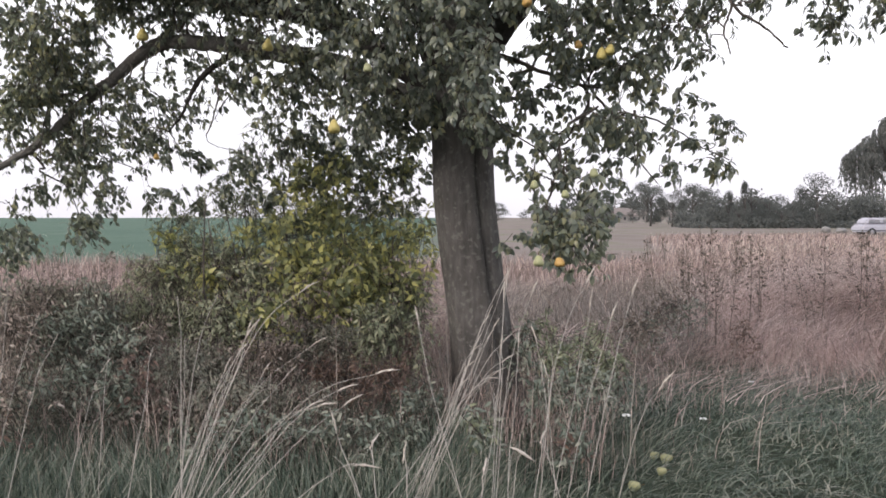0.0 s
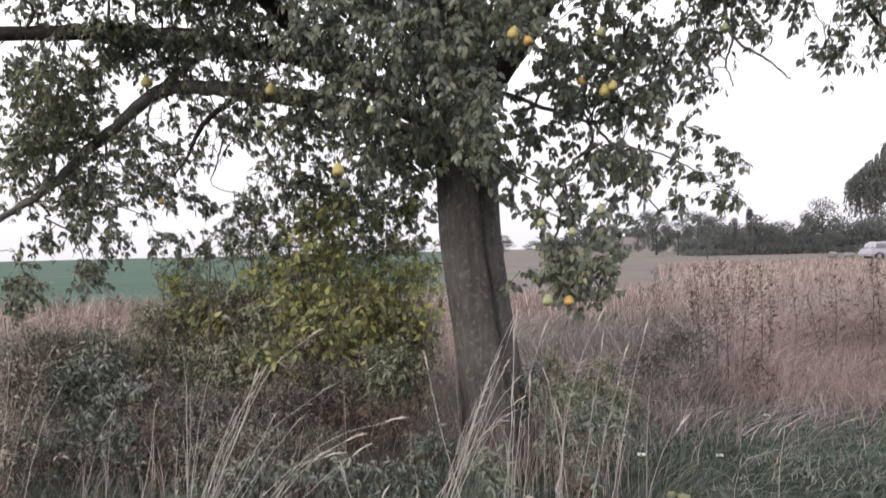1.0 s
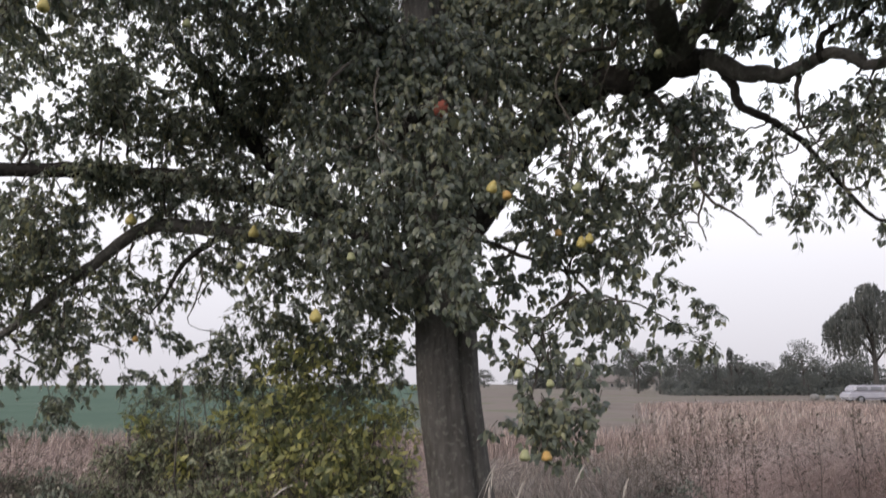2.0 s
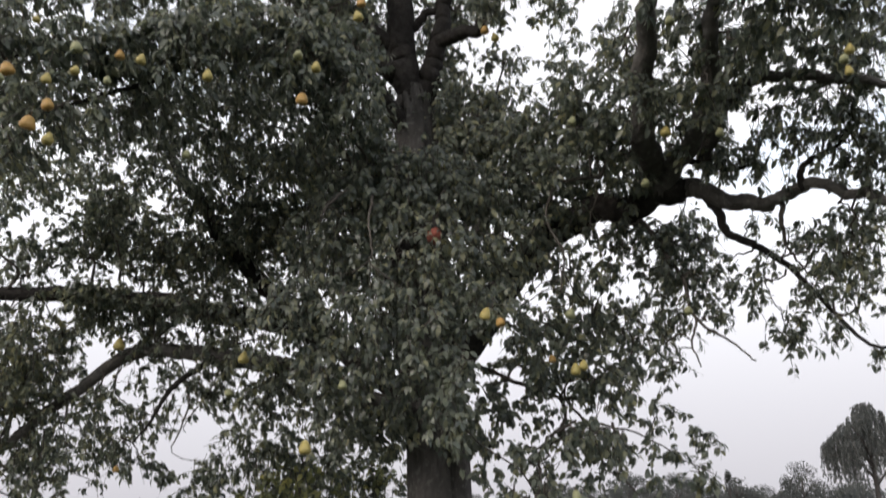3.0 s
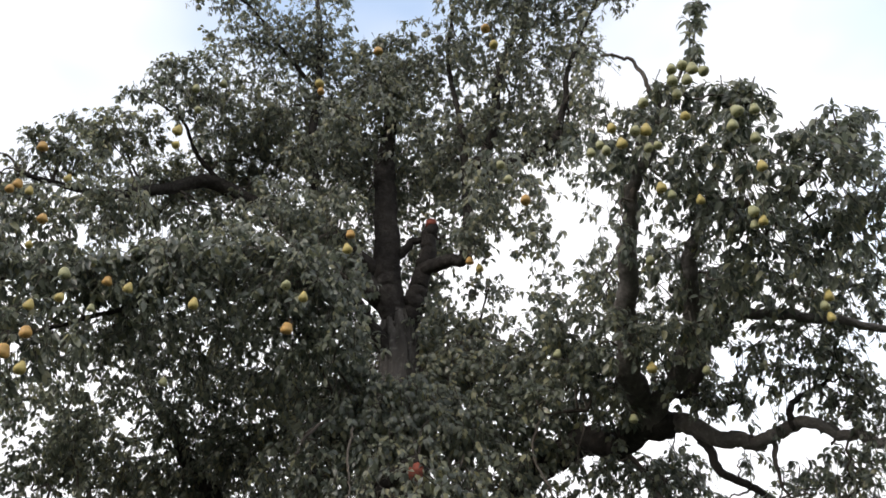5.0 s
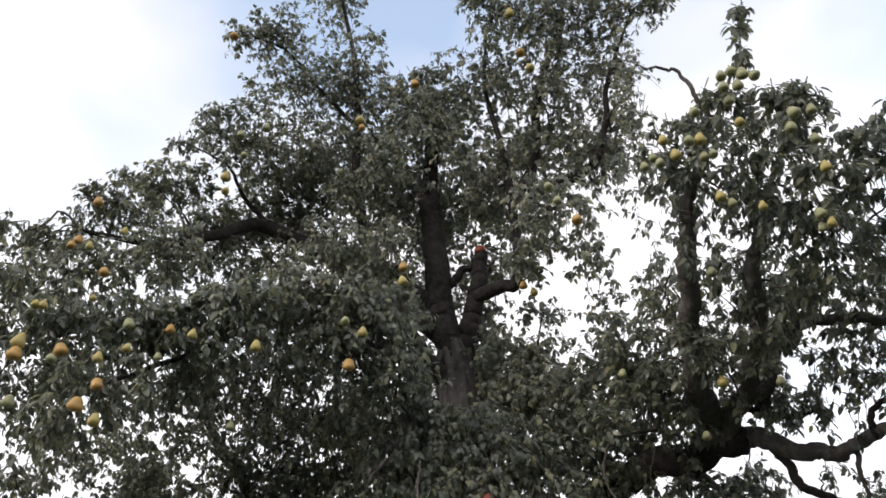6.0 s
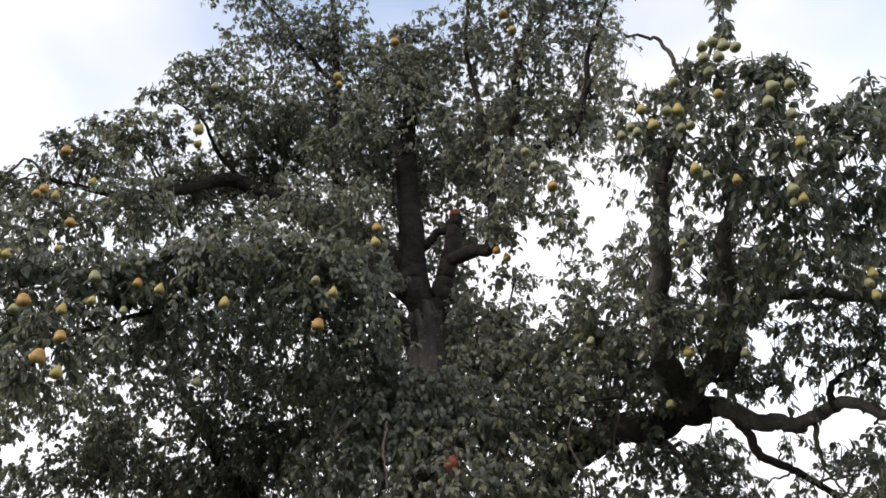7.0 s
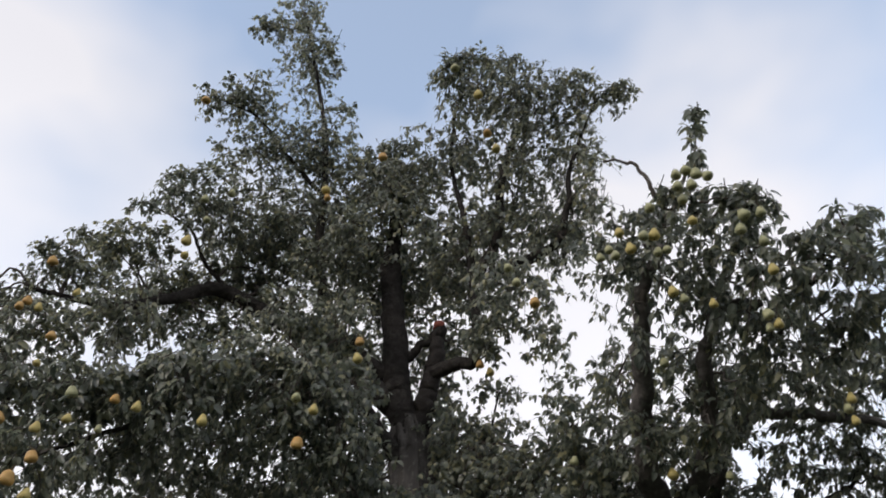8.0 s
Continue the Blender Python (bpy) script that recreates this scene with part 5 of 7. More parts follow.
foliage(1.50, 2.80, 4.35, 0.27, 0.17, 0.8085, 0.05)
foliage(1.40, 3.10, 4.42, 0.26, 0.20, 0.714, 0.052)
foliage(1.56, 2.65, 4.08, 0.17, 0.22, 0.8925, 0.048)
foliage(1.83, 2.60, 4.10, 0.25, 0.22, 0.8925, 0.049)
foliage(2.02, 2.90, 3.98, 0.19, 0.26, 0.8925, 0.051)
foliage(1.83, 3.20, 4.09, 0.32, 0.23, 0.8085, 0.052)
foliage(1.20, 2.80, 4.50, 0.12, 0.12, 0.714, 0.05)
foliage(1.58, 3.80, 4.40, 0.30, 0.30, 0.6195, 0.056)
foliage(1.87, 3.90, 4.22, 0.33, 0.20, 0.8085, 0.056)
foliage(1.28, 4.10, 4.47, 0.18, 0.24, 0.714, 0.057)
foliage(1.02, 4.40, 4.36, 0.22, 0.18, 0.46, 0.061)
foliage(1.08, 4.60, 4.14, 0.36, 0.20, 0.77, 0.061)
foliage(2.23, 3.70, 4.13, 0.32, 0.18, 0.714, 0.056)
foliage(2.21, 2.80, 4.10, 0.23, 0.32, 0.8925, 0.051)
foliage(1.16, 4.40, 4.24, 0.20, 0.16, 0.59, 0.061)
# tips of the top and the shoulders
foliage(0.49, 4.40, 8.24, 0.35, 0.17, 0.80, 0.058)
foliage(0.24, 4.50, 8.09, 0.15, 0.17, 0.80, 0.058)
foliage(0.91, 4.40, 8.19, 0.29, 0.15, 0.80, 0.058)
foliage(1.44, 4.35, 7.85, 0.31, 0.16, 0.80, 0.058)
foliage(1.89, 4.30, 7.67, 0.17, 0.12, 0.80, 0.058)
foliage(1.10, 4.40, 7.60, 0.33, 0.22, 0.30, 0.058)
foliage(-0.07, 5.20, 7.97, 0.16, 0.16, 0.50, 0.061)
foliage(-2.39, 4.80, 6.57, 0.14, 0.08, 0.80, 0.058)
foliage(-2.20, 4.80, 6.88, 0.22, 0.14, 0.80, 0.058)
foliage(-2.00, 4.90, 6.78, 0.27, 0.21, 0.40, 0.058)
foliage(-2.62, 4.60, 6.01, 0.18, 0.10, 0.80, 0.058)
foliage(-2.43, 4.70, 6.01, 0.25, 0.15, 0.80, 0.058)
foliage(-2.76, 4.50, 5.71, 0.24, 0.13, 0.80, 0.058)
foliage(-1.75, 5.00, 8.34, 0.31, 0.21, 0.80, 0.061)
foliage(-1.82, 5.20, 9.97, 0.19, 0.19, 0.80, 0.061)
foliage(-1.04, 5.20, 9.48, 0.21, 0.41, 0.60, 0.061)
foliage(2.12, 2.80, 4.52, 0.16, 0.13, 0.45, 0.053)
foliage(2.34, 2.80, 4.61, 0.14, 0.12, 0.45, 0.053)
foliage(1.99, 2.90, 4.43, 0.13, 0.13, 0.45, 0.053)
foliage(2.29, 2.90, 4.44, 0.20, 0.13, 0.45, 0.053)
foliage(-0.25, 5.00, 7.04, 0.38, 0.27, 0.80, 0.061)
# over the fork
foliage(0.10, 4.50, 6.03, 0.23, 0.21, 0.40, 0.058)
foliage(-0.52, 4.40, 6.02, 0.27, 0.21, 0.90, 0.058)
foliage(-0.22, 4.40, 6.28, 0.33, 0.20, 0.40, 0.058)
# between the limb and the stems
foliage(1.28, 3.90, 3.88, 0.17, 0.14, 1.00, 0.053)
foliage(1.47, 4.00, 3.93, 0.14, 0.14, 0.90, 0.058)
foliage(1.23, 4.00, 4.06, 0.18, 0.12, 1.00, 0.058)
foliage(1.58, 3.70, 3.85, 0.17, 0.11, 1.00, 0.053)
foliage(1.05, 4.40, 3.89, 0.22, 0.15, 1.00, 0.058)
foliage(0.82, 4.40, 3.73, 0.18, 0.14, 1.00, 0.058)
foliage(1.26, 4.40, 3.78, 0.18, 0.11, 0.90, 0.058)
foliage(1.03, 4.30, 4.25, 0.19, 0.13, 0.54, 0.058)
foliage(1.13, 4.30, 4.00, 0.18, 0.13, 0.90, 0.058)
foliage(1.71, 3.40, 3.93, 0.16, 0.13, 0.90, 0.053)
foliage(2.02, 4.30, 3.79, 0.19, 0.11, 0.80, 0.058)
foliage(2.55, 4.00, 3.88, 0.23, 0.19, 0.90, 0.058)
foliage(2.66, 4.00, 3.67, 0.19, 0.15, 0.90, 0.058)
foliage(2.54, 4.30, 3.09, 0.19, 0.19, 0.90, 0.058)
foliage(1.63, 5.00, 3.43, 0.24, 0.16, 0.45, 0.061)
foliage(1.70, 5.00, 3.17, 0.16, 0.16, 0.80, 0.061)
foliage(1.35, 5.00, 3.35, 0.16, 0.16, 0.21, 0.061)
foliage(1.90, 4.40, 3.75, 0.23, 0.10, 0.80, 0.058)
foliage(1.11, 3.20, 4.17, 0.08, 0.15, 0.60, 0.053)
# curtains of the low limb
foliage(-2.83, 5.90, 2.06, 0.24, 0.19, 0.70, 0.061)
foliage(-2.60, 5.90, 1.74, 0.24, 0.19, 0.60, 0.061)
foliage(-2.75, 5.90, 1.41, 0.12, 0.19, 0.70, 0.061)
foliage(-3.14, 5.90, 1.70, 0.18, 0.17, 0.50, 0.061)
foliage(-2.25, 5.80, 2.12, 0.23, 0.18, 0.60, 0.061)
foliage(-1.91, 5.80, 1.99, 0.22, 0.16, 0.60, 0.061)
foliage(-2.10, 5.90, 1.67, 0.28, 0.12, 0.40, 0.061)
foliage(-1.62, 5.90, 1.72, 0.27, 0.14, 0.40, 0.061)
foliage(-1.51, 5.80, 1.93, 0.18, 0.18, 0.50, 0.061)
foliage(-0.36, 5.90, 1.87, 0.22, 0.15, 0.50, 0.061)
foliage(-0.58, 5.90, 1.70, 0.26, 0.15, 0.50, 0.061)
foliage(-0.95, 5.80, 1.82, 0.26, 0.17, 0.50, 0.061)
foliage(-1.25, 5.80, 1.71, 0.22, 0.15, 0.50, 0.061)
foliage(-0.28, 5.90, 1.63, 0.13, 0.13, 0.50, 0.061)
foliage(-3.17, 5.70, 1.35, 0.14, 0.14, 0.70, 0.061)
foliage(-2.81, 5.80, 2.50, 0.33, 0.19, 0.60, 0.061)
foliage(-2.31, 5.80, 2.45, 0.28, 0.14, 0.50, 0.061)
foliage(-3.11, 5.80, 2.37, 0.29, 0.19, 0.60, 0.061)
# dense hanging leaves under the side limbs
foliage(-2.75, 5.40, 4.00, 0.29, 0.19, 0.12, 0.061)
foliage(-2.39, 5.60, 3.91, 0.29, 0.19, 0.36, 0.061)
foliage(-2.02, 5.60, 4.15, 0.28, 0.19, 0.24, 0.061)
foliage(-2.65, 5.60, 3.65, 0.29, 0.19, 0.24, 0.061)
foliage(-2.18, 5.70, 3.56, 0.33, 0.19, 0.60, 0.061)
foliage(-1.65, 5.70, 3.61, 0.27, 0.23, 0.60, 0.061)
foliage(-2.47, 5.80, 3.29, 0.29, 0.19, 0.60, 0.061)
foliage(-1.82, 5.80, 3.30, 0.28, 0.18, 0.60, 0.061)
foliage(-1.30, 5.60, 3.93, 0.23, 0.18, 0.60, 0.061)
foliage(-1.40, 5.70, 3.32, 0.27, 0.18, 0.60, 0.061)
foliage(1.28, 5.10, 3.19, 0.16, 0.16, 0.35, 0.061)
foliage(1.56, 5.10, 3.63, 0.21, 0.12, 0.40, 0.061)
foliage(1.87, 5.10, 3.51, 0.17, 0.17, 0.70, 0.061)
foliage(1.94, 5.00, 3.21, 0.15, 0.16, 0.60, 0.061)
foliage(2.21, 4.80, 3.08, 0.16, 0.12, 0.60, 0.058)
foliage(2.49, 4.60, 3.39, 0.16, 0.12, 0.60, 0.058)
foliage(2.68, 4.40, 3.40, 0.20, 0.12, 0.70, 0.058)
# behind the fork
foliage(-0.28, 5.95, 4.81, 0.20, 0.20, 0.90, 0.061)
foliage(-0.41, 5.95, 4.59, 0.19, 0.19, 0.80, 0.061)
foliage(0.21, 5.95, 4.82, 0.20, 0.20, 0.80, 0.061)
foliage(-0.31, 5.90, 4.47, 0.19, 0.19, 0.80, 0.061)
# the outer side of the low crown
foliage(-3.14, 5.30, 4.17, 0.34, 0.19, 0.70, 0.061)
foliage(-2.75, 5.40, 3.94, 0.33, 0.19, 0.14, 0.061)
foliage(-3.21, 5.40, 3.83, 0.29, 0.19, 0.70, 0.061)
foliage(-2.31, 5.50, 3.84, 0.28, 0.19, 0.70, 0.061)
foliage(-2.04, 5.40, 4.09, 0.28, 0.18, 0.28, 0.061)
foliage(-2.72, 4.60, 4.17, 0.22, 0.17, 0.70, 0.058)
foliage(-1.67, 5.50, 3.95, 0.27, 0.18, 0.70, 0.061)
foliage(-0.27, 5.80, 4.95, 0.15, 0.24, 0.90, 0.061)
foliage(-0.22, 5.80, 4.68, 0.11, 0.17, 0.90, 0.061)
# behind the arched limb, and above it
foliage(-2.41, 5.35, 5.57, 0.26, 0.13, 0.80, 0.061)
foliage(-2.10, 5.35, 5.66, 0.31, 0.15, 0.80, 0.061)
foliage(-1.73, 5.40, 5.61, 0.30, 0.17, 0.80, 0.061)
foliage(-1.39, 5.40, 5.56, 0.25, 0.14, 0.80, 0.061)
foliage(-2.76, 5.30, 5.74, 0.32, 0.16, 0.70, 0.061)
foliage(-3.10, 4.90, 5.55, 0.26, 0.15, 0.70, 0.058)
foliage(-2.23, 5.30, 5.96, 0.24, 0.14, 0.70, 0.061)
foliage(-1.84, 5.50, 6.12, 0.32, 0.16, 0.80, 0.061)
foliage(-1.38, 5.40, 5.92, 0.26, 0.18, 0.80, 0.061)
foliage(2.04, 3.30, 4.39, 0.14, 0.10, 0.80, 0.053)
foliage(2.14, 3.30, 4.12, 0.16, 0.12, 0.80, 0.053)
foliage(2.29, 3.20, 4.31, 0.14, 0.10, 0.70, 0.053)
# the near side of the crown over the trunk
foliage(0.71, 5.00, 2.79, 0.17, 0.14, 0.70, 0.061)
foliage(0.93, 4.90, 2.78, 0.18, 0.11, 0.80, 0.058)
foliage(1.07, 4.90, 2.62, 0.13, 0.15, 0.70, 0.058)
foliage(0.88, 4.90, 2.46, 0.16, 0.11, 0.70, 0.058)
foliage(1.09, 4.90, 2.38, 0.13, 0.12, 0.60, 0.058)
foliage(0.75, 5.10, 2.56, 0.12, 0.13, 0.60, 0.061)
foliage(-0.12, 6.20, 2.16, 0.06, 0.16, 0.60, 0.061)
foliage(-0.12, 6.20, 1.89, 0.05, 0.12, 0.40, 0.061)
foliage(1.55, 2.70, 4.70, 0.09, 0.08, 0.90, 0.053, attach=False)
foliage(1.66, 2.65, 4.55, 0.08, 0.09, 0.90, 0.053, attach=False)
foliage(1.67, 2.80, 4.50, 0.11, 0.09, 0.90, 0.053, attach=False)
foliage(1.81, 5.00, 4.09, 0.09, 0.09, 0.60, 0.061)
foliage(0.44, 5.00, 2.36, 0.11, 0.13, 0.70, 0.061)
foliage(0.59, 4.90, 2.22, 0.13, 0.12, 0.70, 0.058)
foliage(0.77, 4.90, 2.31, 0.13, 0.12, 0.60, 0.058)
foliage(0.64, 4.80, 1.99, 0.12, 0.12, 0.60, 0.058)
foliage(0.94, 4.90, 2.15, 0.13, 0.11, 0.60, 0.058)
foliage(0.90, 4.90, 1.97, 0.11, 0.11, 0.50, 0.058)
foliage(0.76, 4.80, 1.83, 0.09, 0.09, 0.50, 0.058)
foliage(0.47, 5.30, 2.12, 0.09, 0.12, 0.50, 0.061)
foliage(-2.89, 5.70, 3.22, 0.22, 0.13, 0.45, 0.061)
foliage(-2.26, 5.60, 3.18, 0.27, 0.14, 0.45, 0.061)
foliage(-1.69, 5.50, 3.09, 0.26, 0.13, 0.45, 0.061)
foliage(1.31, 4.60, 5.60, 0.18, 0.15, 0.30, 0.058)
foliage(1.44, 4.60, 5.33, 0.15, 0.15, 0.30, 0.058)
# before the stems, on the side of the light
foliage(-0.62, 5.05, 5.75, 0.26, 0.22, 0.90, 0.061)
foliage(-0.85, 4.90, 6.05, 0.28, 0.24, 0.90, 0.061)
foliage(-0.60, 5.10, 6.35, 0.26, 0.24, 0.80, 0.061)
foliage(-0.70, 4.95, 5.35, 0.24, 0.20, 0.80, 0.061)
foliage(2.29, 4.70, 3.20, 0.22, 0.18, 0.45, 0.058)
foliage(2.51, 4.60, 2.99, 0.22, 0.18, 0.50, 0.058)
foliage(2.37, 4.70, 2.78, 0.14, 0.14, 0.45, 0.058)
foliage(2.60, 4.50, 2.77, 0.14, 0.18, 0.45, 0.058)
foliage(2.51, 4.40, 3.23, 0.18, 0.14, 0.50, 0.058)
foliage(1.26, 4.80, 6.19, 0.22, 0.20, 0.50, 0.058)
foliage(0.79, 5.00, 6.04, 0.24, 0.20, 0.50, 0.061)
foliage(-2.46, 4.60, 4.31, 0.26, 0.17, 0.60, 0.058)
foliage(-2.03, 4.70, 4.20, 0.25, 0.17, 0.60, 0.058)
foliage(-1.66, 4.80, 4.38, 0.21, 0.15, 0.60, 0.058)
foliage(-1.69, 4.90, 4.98, 0.27, 0.16, 0.60, 0.058)
foliage(-2.12, 4.80, 4.72, 0.27, 0.16, 0.50, 0.058)
foliage(-2.87, 5.20, 1.44, 0.15, 0.18, 0.60, 0.061)
foliage(-2.90, 5.10, 1.29, 0.08, 0.11, 0.60, 0.061)
foliage(-2.59, 5.50, 1.44, 0.12, 0.10, 0.40, 0.061)
foliage(-2.38, 5.60, 3.15, 0.20, 0.10, 0.80, 0.061)
foliage(-1.97, 5.60, 3.11, 0.20, 0.10, 0.80, 0.061)
foliage(-1.52, 5.50, 3.05, 0.19, 0.10, 0.80, 0.061)
foliage(1.65, 3.95, 3.79, 0.10, 0.12, 0.60, 0.058)
foliage(1.88, 5.10, 4.21, 0.11, 0.11, 0.90, 0.061)
foliage(1.75, 4.90, 4.19, 0.10, 0.10, 0.70, 0.058)
foliage(1.66, 4.45, 3.83, 0.08, 0.08, 0.50, 0.058)

# single leaves at the near side
_one = {}
for q, a, s in single_leaves[:300]:
    k = int(rng.integers(0, 6))
    if k not in _one:
        lv, lf = leaf_arrays(np.zeros((1, 3)), np.array([[0, 0, -1.0]]), np.ones(1))
        _one[k] = mesh_of("leaf", lv, lf, M_LEAF)
    ob = part("leaf", _one[k], tree)
    turn = Vector((0, 0, -1)).rotation_difference(Vector(a)) @ Euler((0, 0, float(rng.uniform(0, 6.28)))).to_quaternion()
    ob.matrix_basis = Matrix.LocRotScale(Vector(q - ROOT), turn, Vector((s, s, s)))

# ---- pears ----
def pear_proto(mat, label, slim):
    """A ripe pear with stalk and dried calyx, its stalk's root at the origin; about one unit across."""
    ob = tagged(new("pear"), label, "pear", "pears on the tree")
    z = np.linspace(0, 1, 13)
    r = np.interp(z, [0, 0.05, 0.18, 0.32, 0.45, 0.58, 0.70, 0.82, 0.92, 0.98, 1], [0.03, 0.15 + 0.05 * (1 - slim), 0.25 + 0.08 * (1 - slim), 0.33 + 0.06 * (1 - slim), 0.42, 0.48, 0.50, 0.46, 0.35, 0.20, 0.05])
    h = 1.02 + 0.18 * slim
    a = np.linspace(0, 2 * np.pi, 14, endpoint=False)
    prof = []
    for zz, rr in zip(z, r):
        w = rr * (1 + 0.05 * np.sin(2 * a + 3 * zz) + 0.03 * np.sin(3 * a))
        prof.append(np.stack([w * np.cos(a), w * np.sin(a), np.full(14, -zz * h + 0.06 * (zz > 0.95) - 0.02 * (zz < 0.05))], -1))
    v = np.concatenate(prof)
    i, j = np.meshgrid(np.arange(12) * 14, np.arange(14), indexing="ij")
    k = (j + 1) % 14
    f = np.stack([i + j, i + 14 + j, i + 14 + k, i + k], -1).reshape(-1, 4)
    part("body", mesh_of("pear_body", v[:, [0, 1, 2]], f, mat), ob)
    part("stalk", tube_mesh("pear_stalk", curve([(0, 0, -0.03), (0.04, 0.02, 0.18), (0.12, 0.03, 0.34)], 5), np.linspace(0.035, 0.028, 5), M_STALK, 5), ob)
    part("calyx", tube_mesh("pear_calyx", [(0, 0, -h + 0.10), (0, 0, -h + 0.03)], [0.05, 0.09], M_STALK, 6), ob)
    return ob


PEARS = {"y": pear_proto(M_YELLOW, "ripe yellow pear hanging among the leaves", 1), "o": pear_proto(M_ORANGE, "ripe orange-yellow pear hanging among the leaves", 0), "g": pear_proto(M_GREEN, "greenish-yellow pear hanging among the leaves", 0.25)}
first_pear = dict(PEARS)


def pear(kind, x, y, z, across):
    """Hangs a pear with its middle at (x, y, z)."""
    across = across * 0.87
    m = pose(x, y, z + across * 0.55, float(rng.uniform(-16, 16)), float(rng.uniform(-16, 16)), float(rng.uniform(0, 360)))
    if kind in first_pear:
        ob = first_pear.pop(kind)
        ob.scale = (across,) * 3
        ob.matrix_basis = m @ Matrix.Diagonal((across, across, across, 1))
        return ob
    ob = copy_thing(PEARS[kind], m)
    ob.matrix_basis = m @ Matrix.Diagonal((across, across, across, 1))
    return ob


pear("o", -2.07, 4.77, 7.95, 0.099)
pear("o", -2.31, 3.72, 4.68, 0.065)
pear("o", -2.32, 3.67, 4.60, 0.060)
pear("y", -2.24, 3.72, 4.64, 0.058)
pear("o", -2.02, 3.57, 4.32, 0.066)
pear("y", -2.04, 3.57, 4.15, 0.047)
pear("y", -2.22, 3.37, 3.99, 0.055)
pear("y", -2.18, 3.37, 3.99, 0.055)
pear("o", -1.94, 3.22, 3.63, 0.075)
pear("g", -1.96, 3.22, 3.58, 0.055)
pear("g", -1.76, 3.46, 3.91, 0.071)
pear("y", -1.63, 3.26, 3.65, 0.051)
pear("y", -1.76, 3.26, 3.61, 0.056)
pear("g", -1.67, 3.56, 4.04, 0.052)
pear("o", -1.57, 3.56, 3.93, 0.061)
pear("y", -1.33, 3.26, 3.72, 0.056)
pear("g", -1.48, 3.26, 3.60, 0.045)
pear("y", -1.09, 3.51, 3.79, 0.065)
pear("o", -1.69, 3.16, 3.41, 0.066)
pear("o", -1.72, 3.11, 3.29, 0.078)
pear("y", -1.65, 3.16, 3.24, 0.064)
pear("g", -1.26, 3.85, 3.50, 0.056)
pear("o", -0.63, 3.70, 3.76, 0.079)
pear("y", -0.56, 3.66, 3.94, 0.063)
pear("g", -0.66, 3.66, 4.00, 0.064)
pear("o", -0.38, 4.16, 4.72, 0.070)
pear("y", -0.36, 3.71, 4.30, 0.067)
pear("o", -2.54, 4.17, 5.37, 0.083)
pear("y", -2.28, 4.17, 5.10, 0.066)
pear("y", -1.76, 4.47, 5.86, 0.091)
pear("y", -1.73, 4.42, 5.65, 0.073)
pear("g", -1.55, 4.58, 6.49, 0.081)
pear("g", -1.72, 4.48, 6.32, 0.079)
pear("g", -1.67, 4.47, 6.07, 0.068)
pear("y", -0.81, 4.78, 6.75, 0.095)
pear("o", -0.79, 4.77, 6.65, 0.075)
pear("o", -0.33, 4.88, 7.32, 0.099)
pear("g", 0.34, 4.29, 7.93, 0.099)
pear("y", 0.53, 4.19, 7.43, 0.095)
pear("o", 0.60, 4.38, 7.09, 0.094)
pear("y", 0.67, 4.38, 6.91, 0.092)
pear("g", 0.59, 3.92, 5.16, 0.071)
pear("g", 0.65, 3.92, 5.04, 0.070)
pear("g", 0.44, 4.57, 5.56, 0.082)
pear("o", 0.74, 3.87, 4.83, 0.082)
pear("o", 0.46, 4.66, 4.88, 0.070)
pear("y", 0.52, 4.66, 4.82, 0.069)
pear("g", 0.58, 4.66, 4.94, 0.070)
pear("g", 1.18, 2.43, 4.50, 0.059)
pear("g", 1.26, 2.48, 4.58, 0.061)
pear("g", 1.28, 2.43, 4.52, 0.065)
pear("g", 1.32, 2.43, 4.49, 0.059)
pear("g", 1.15, 2.38, 4.37, 0.057)
pear("g", 1.24, 2.43, 4.44, 0.059)
pear("g", 1.18, 2.43, 4.34, 0.053)
pear("g", 1.07, 2.58, 4.42, 0.060)
pear("y", 1.22, 2.48, 4.25, 0.052)
pear("y", 1.07, 2.58, 4.26, 0.064)
pear("g", 1.02, 2.58, 4.24, 0.058)
pear("y", 0.97, 2.77, 4.44, 0.058)
pear("y", 0.97, 2.67, 4.25, 0.060)
pear("g", 0.91, 2.72, 4.24, 0.055)
pear("g", 0.85, 2.77, 4.27, 0.052)
pear("g", 0.90, 2.77, 4.32, 0.052)
pear("g", 1.08, 2.62, 4.18, 0.053)
pear("g", 1.12, 2.62, 4.19, 0.050)
pear("g", 1.39, 2.38, 4.19, 0.065)
pear("g", 1.52, 2.43, 4.27, 0.057)
pear("g", 1.37, 2.38, 4.11, 0.059)
pear("g", 1.48, 2.43, 4.09, 0.055)
pear("y", 1.44, 2.38, 3.89, 0.052)
pear("y", 1.14, 2.72, 4.03, 0.058)
pear("g", 1.18, 2.72, 3.99, 0.049)
pear("y", 1.29, 2.67, 3.93, 0.048)
pear("g", 1.45, 2.57, 3.79, 0.058)
pear("y", 1.50, 2.57, 3.75, 0.049)
pear("g", 1.48, 2.62, 3.76, 0.046)
pear("g", 1.36, 3.56, 4.19, 0.065)
pear("y", 1.40, 3.91, 3.70, 0.071)
pear("g", 1.40, 4.35, 3.57, 0.063)
pear("y", 1.88, 2.87, 3.57, 0.052)
pear("g", 1.84, 2.87, 3.51, 0.051)
pear("y", 1.85, 2.87, 3.46, 0.046)
pear("g", 0.93, 4.15, 3.89, 0.064)
pear("g", 1.65, 3.76, 3.62, 0.057)
pear("y", -2.15, 5.55, 2.81, 0.092)
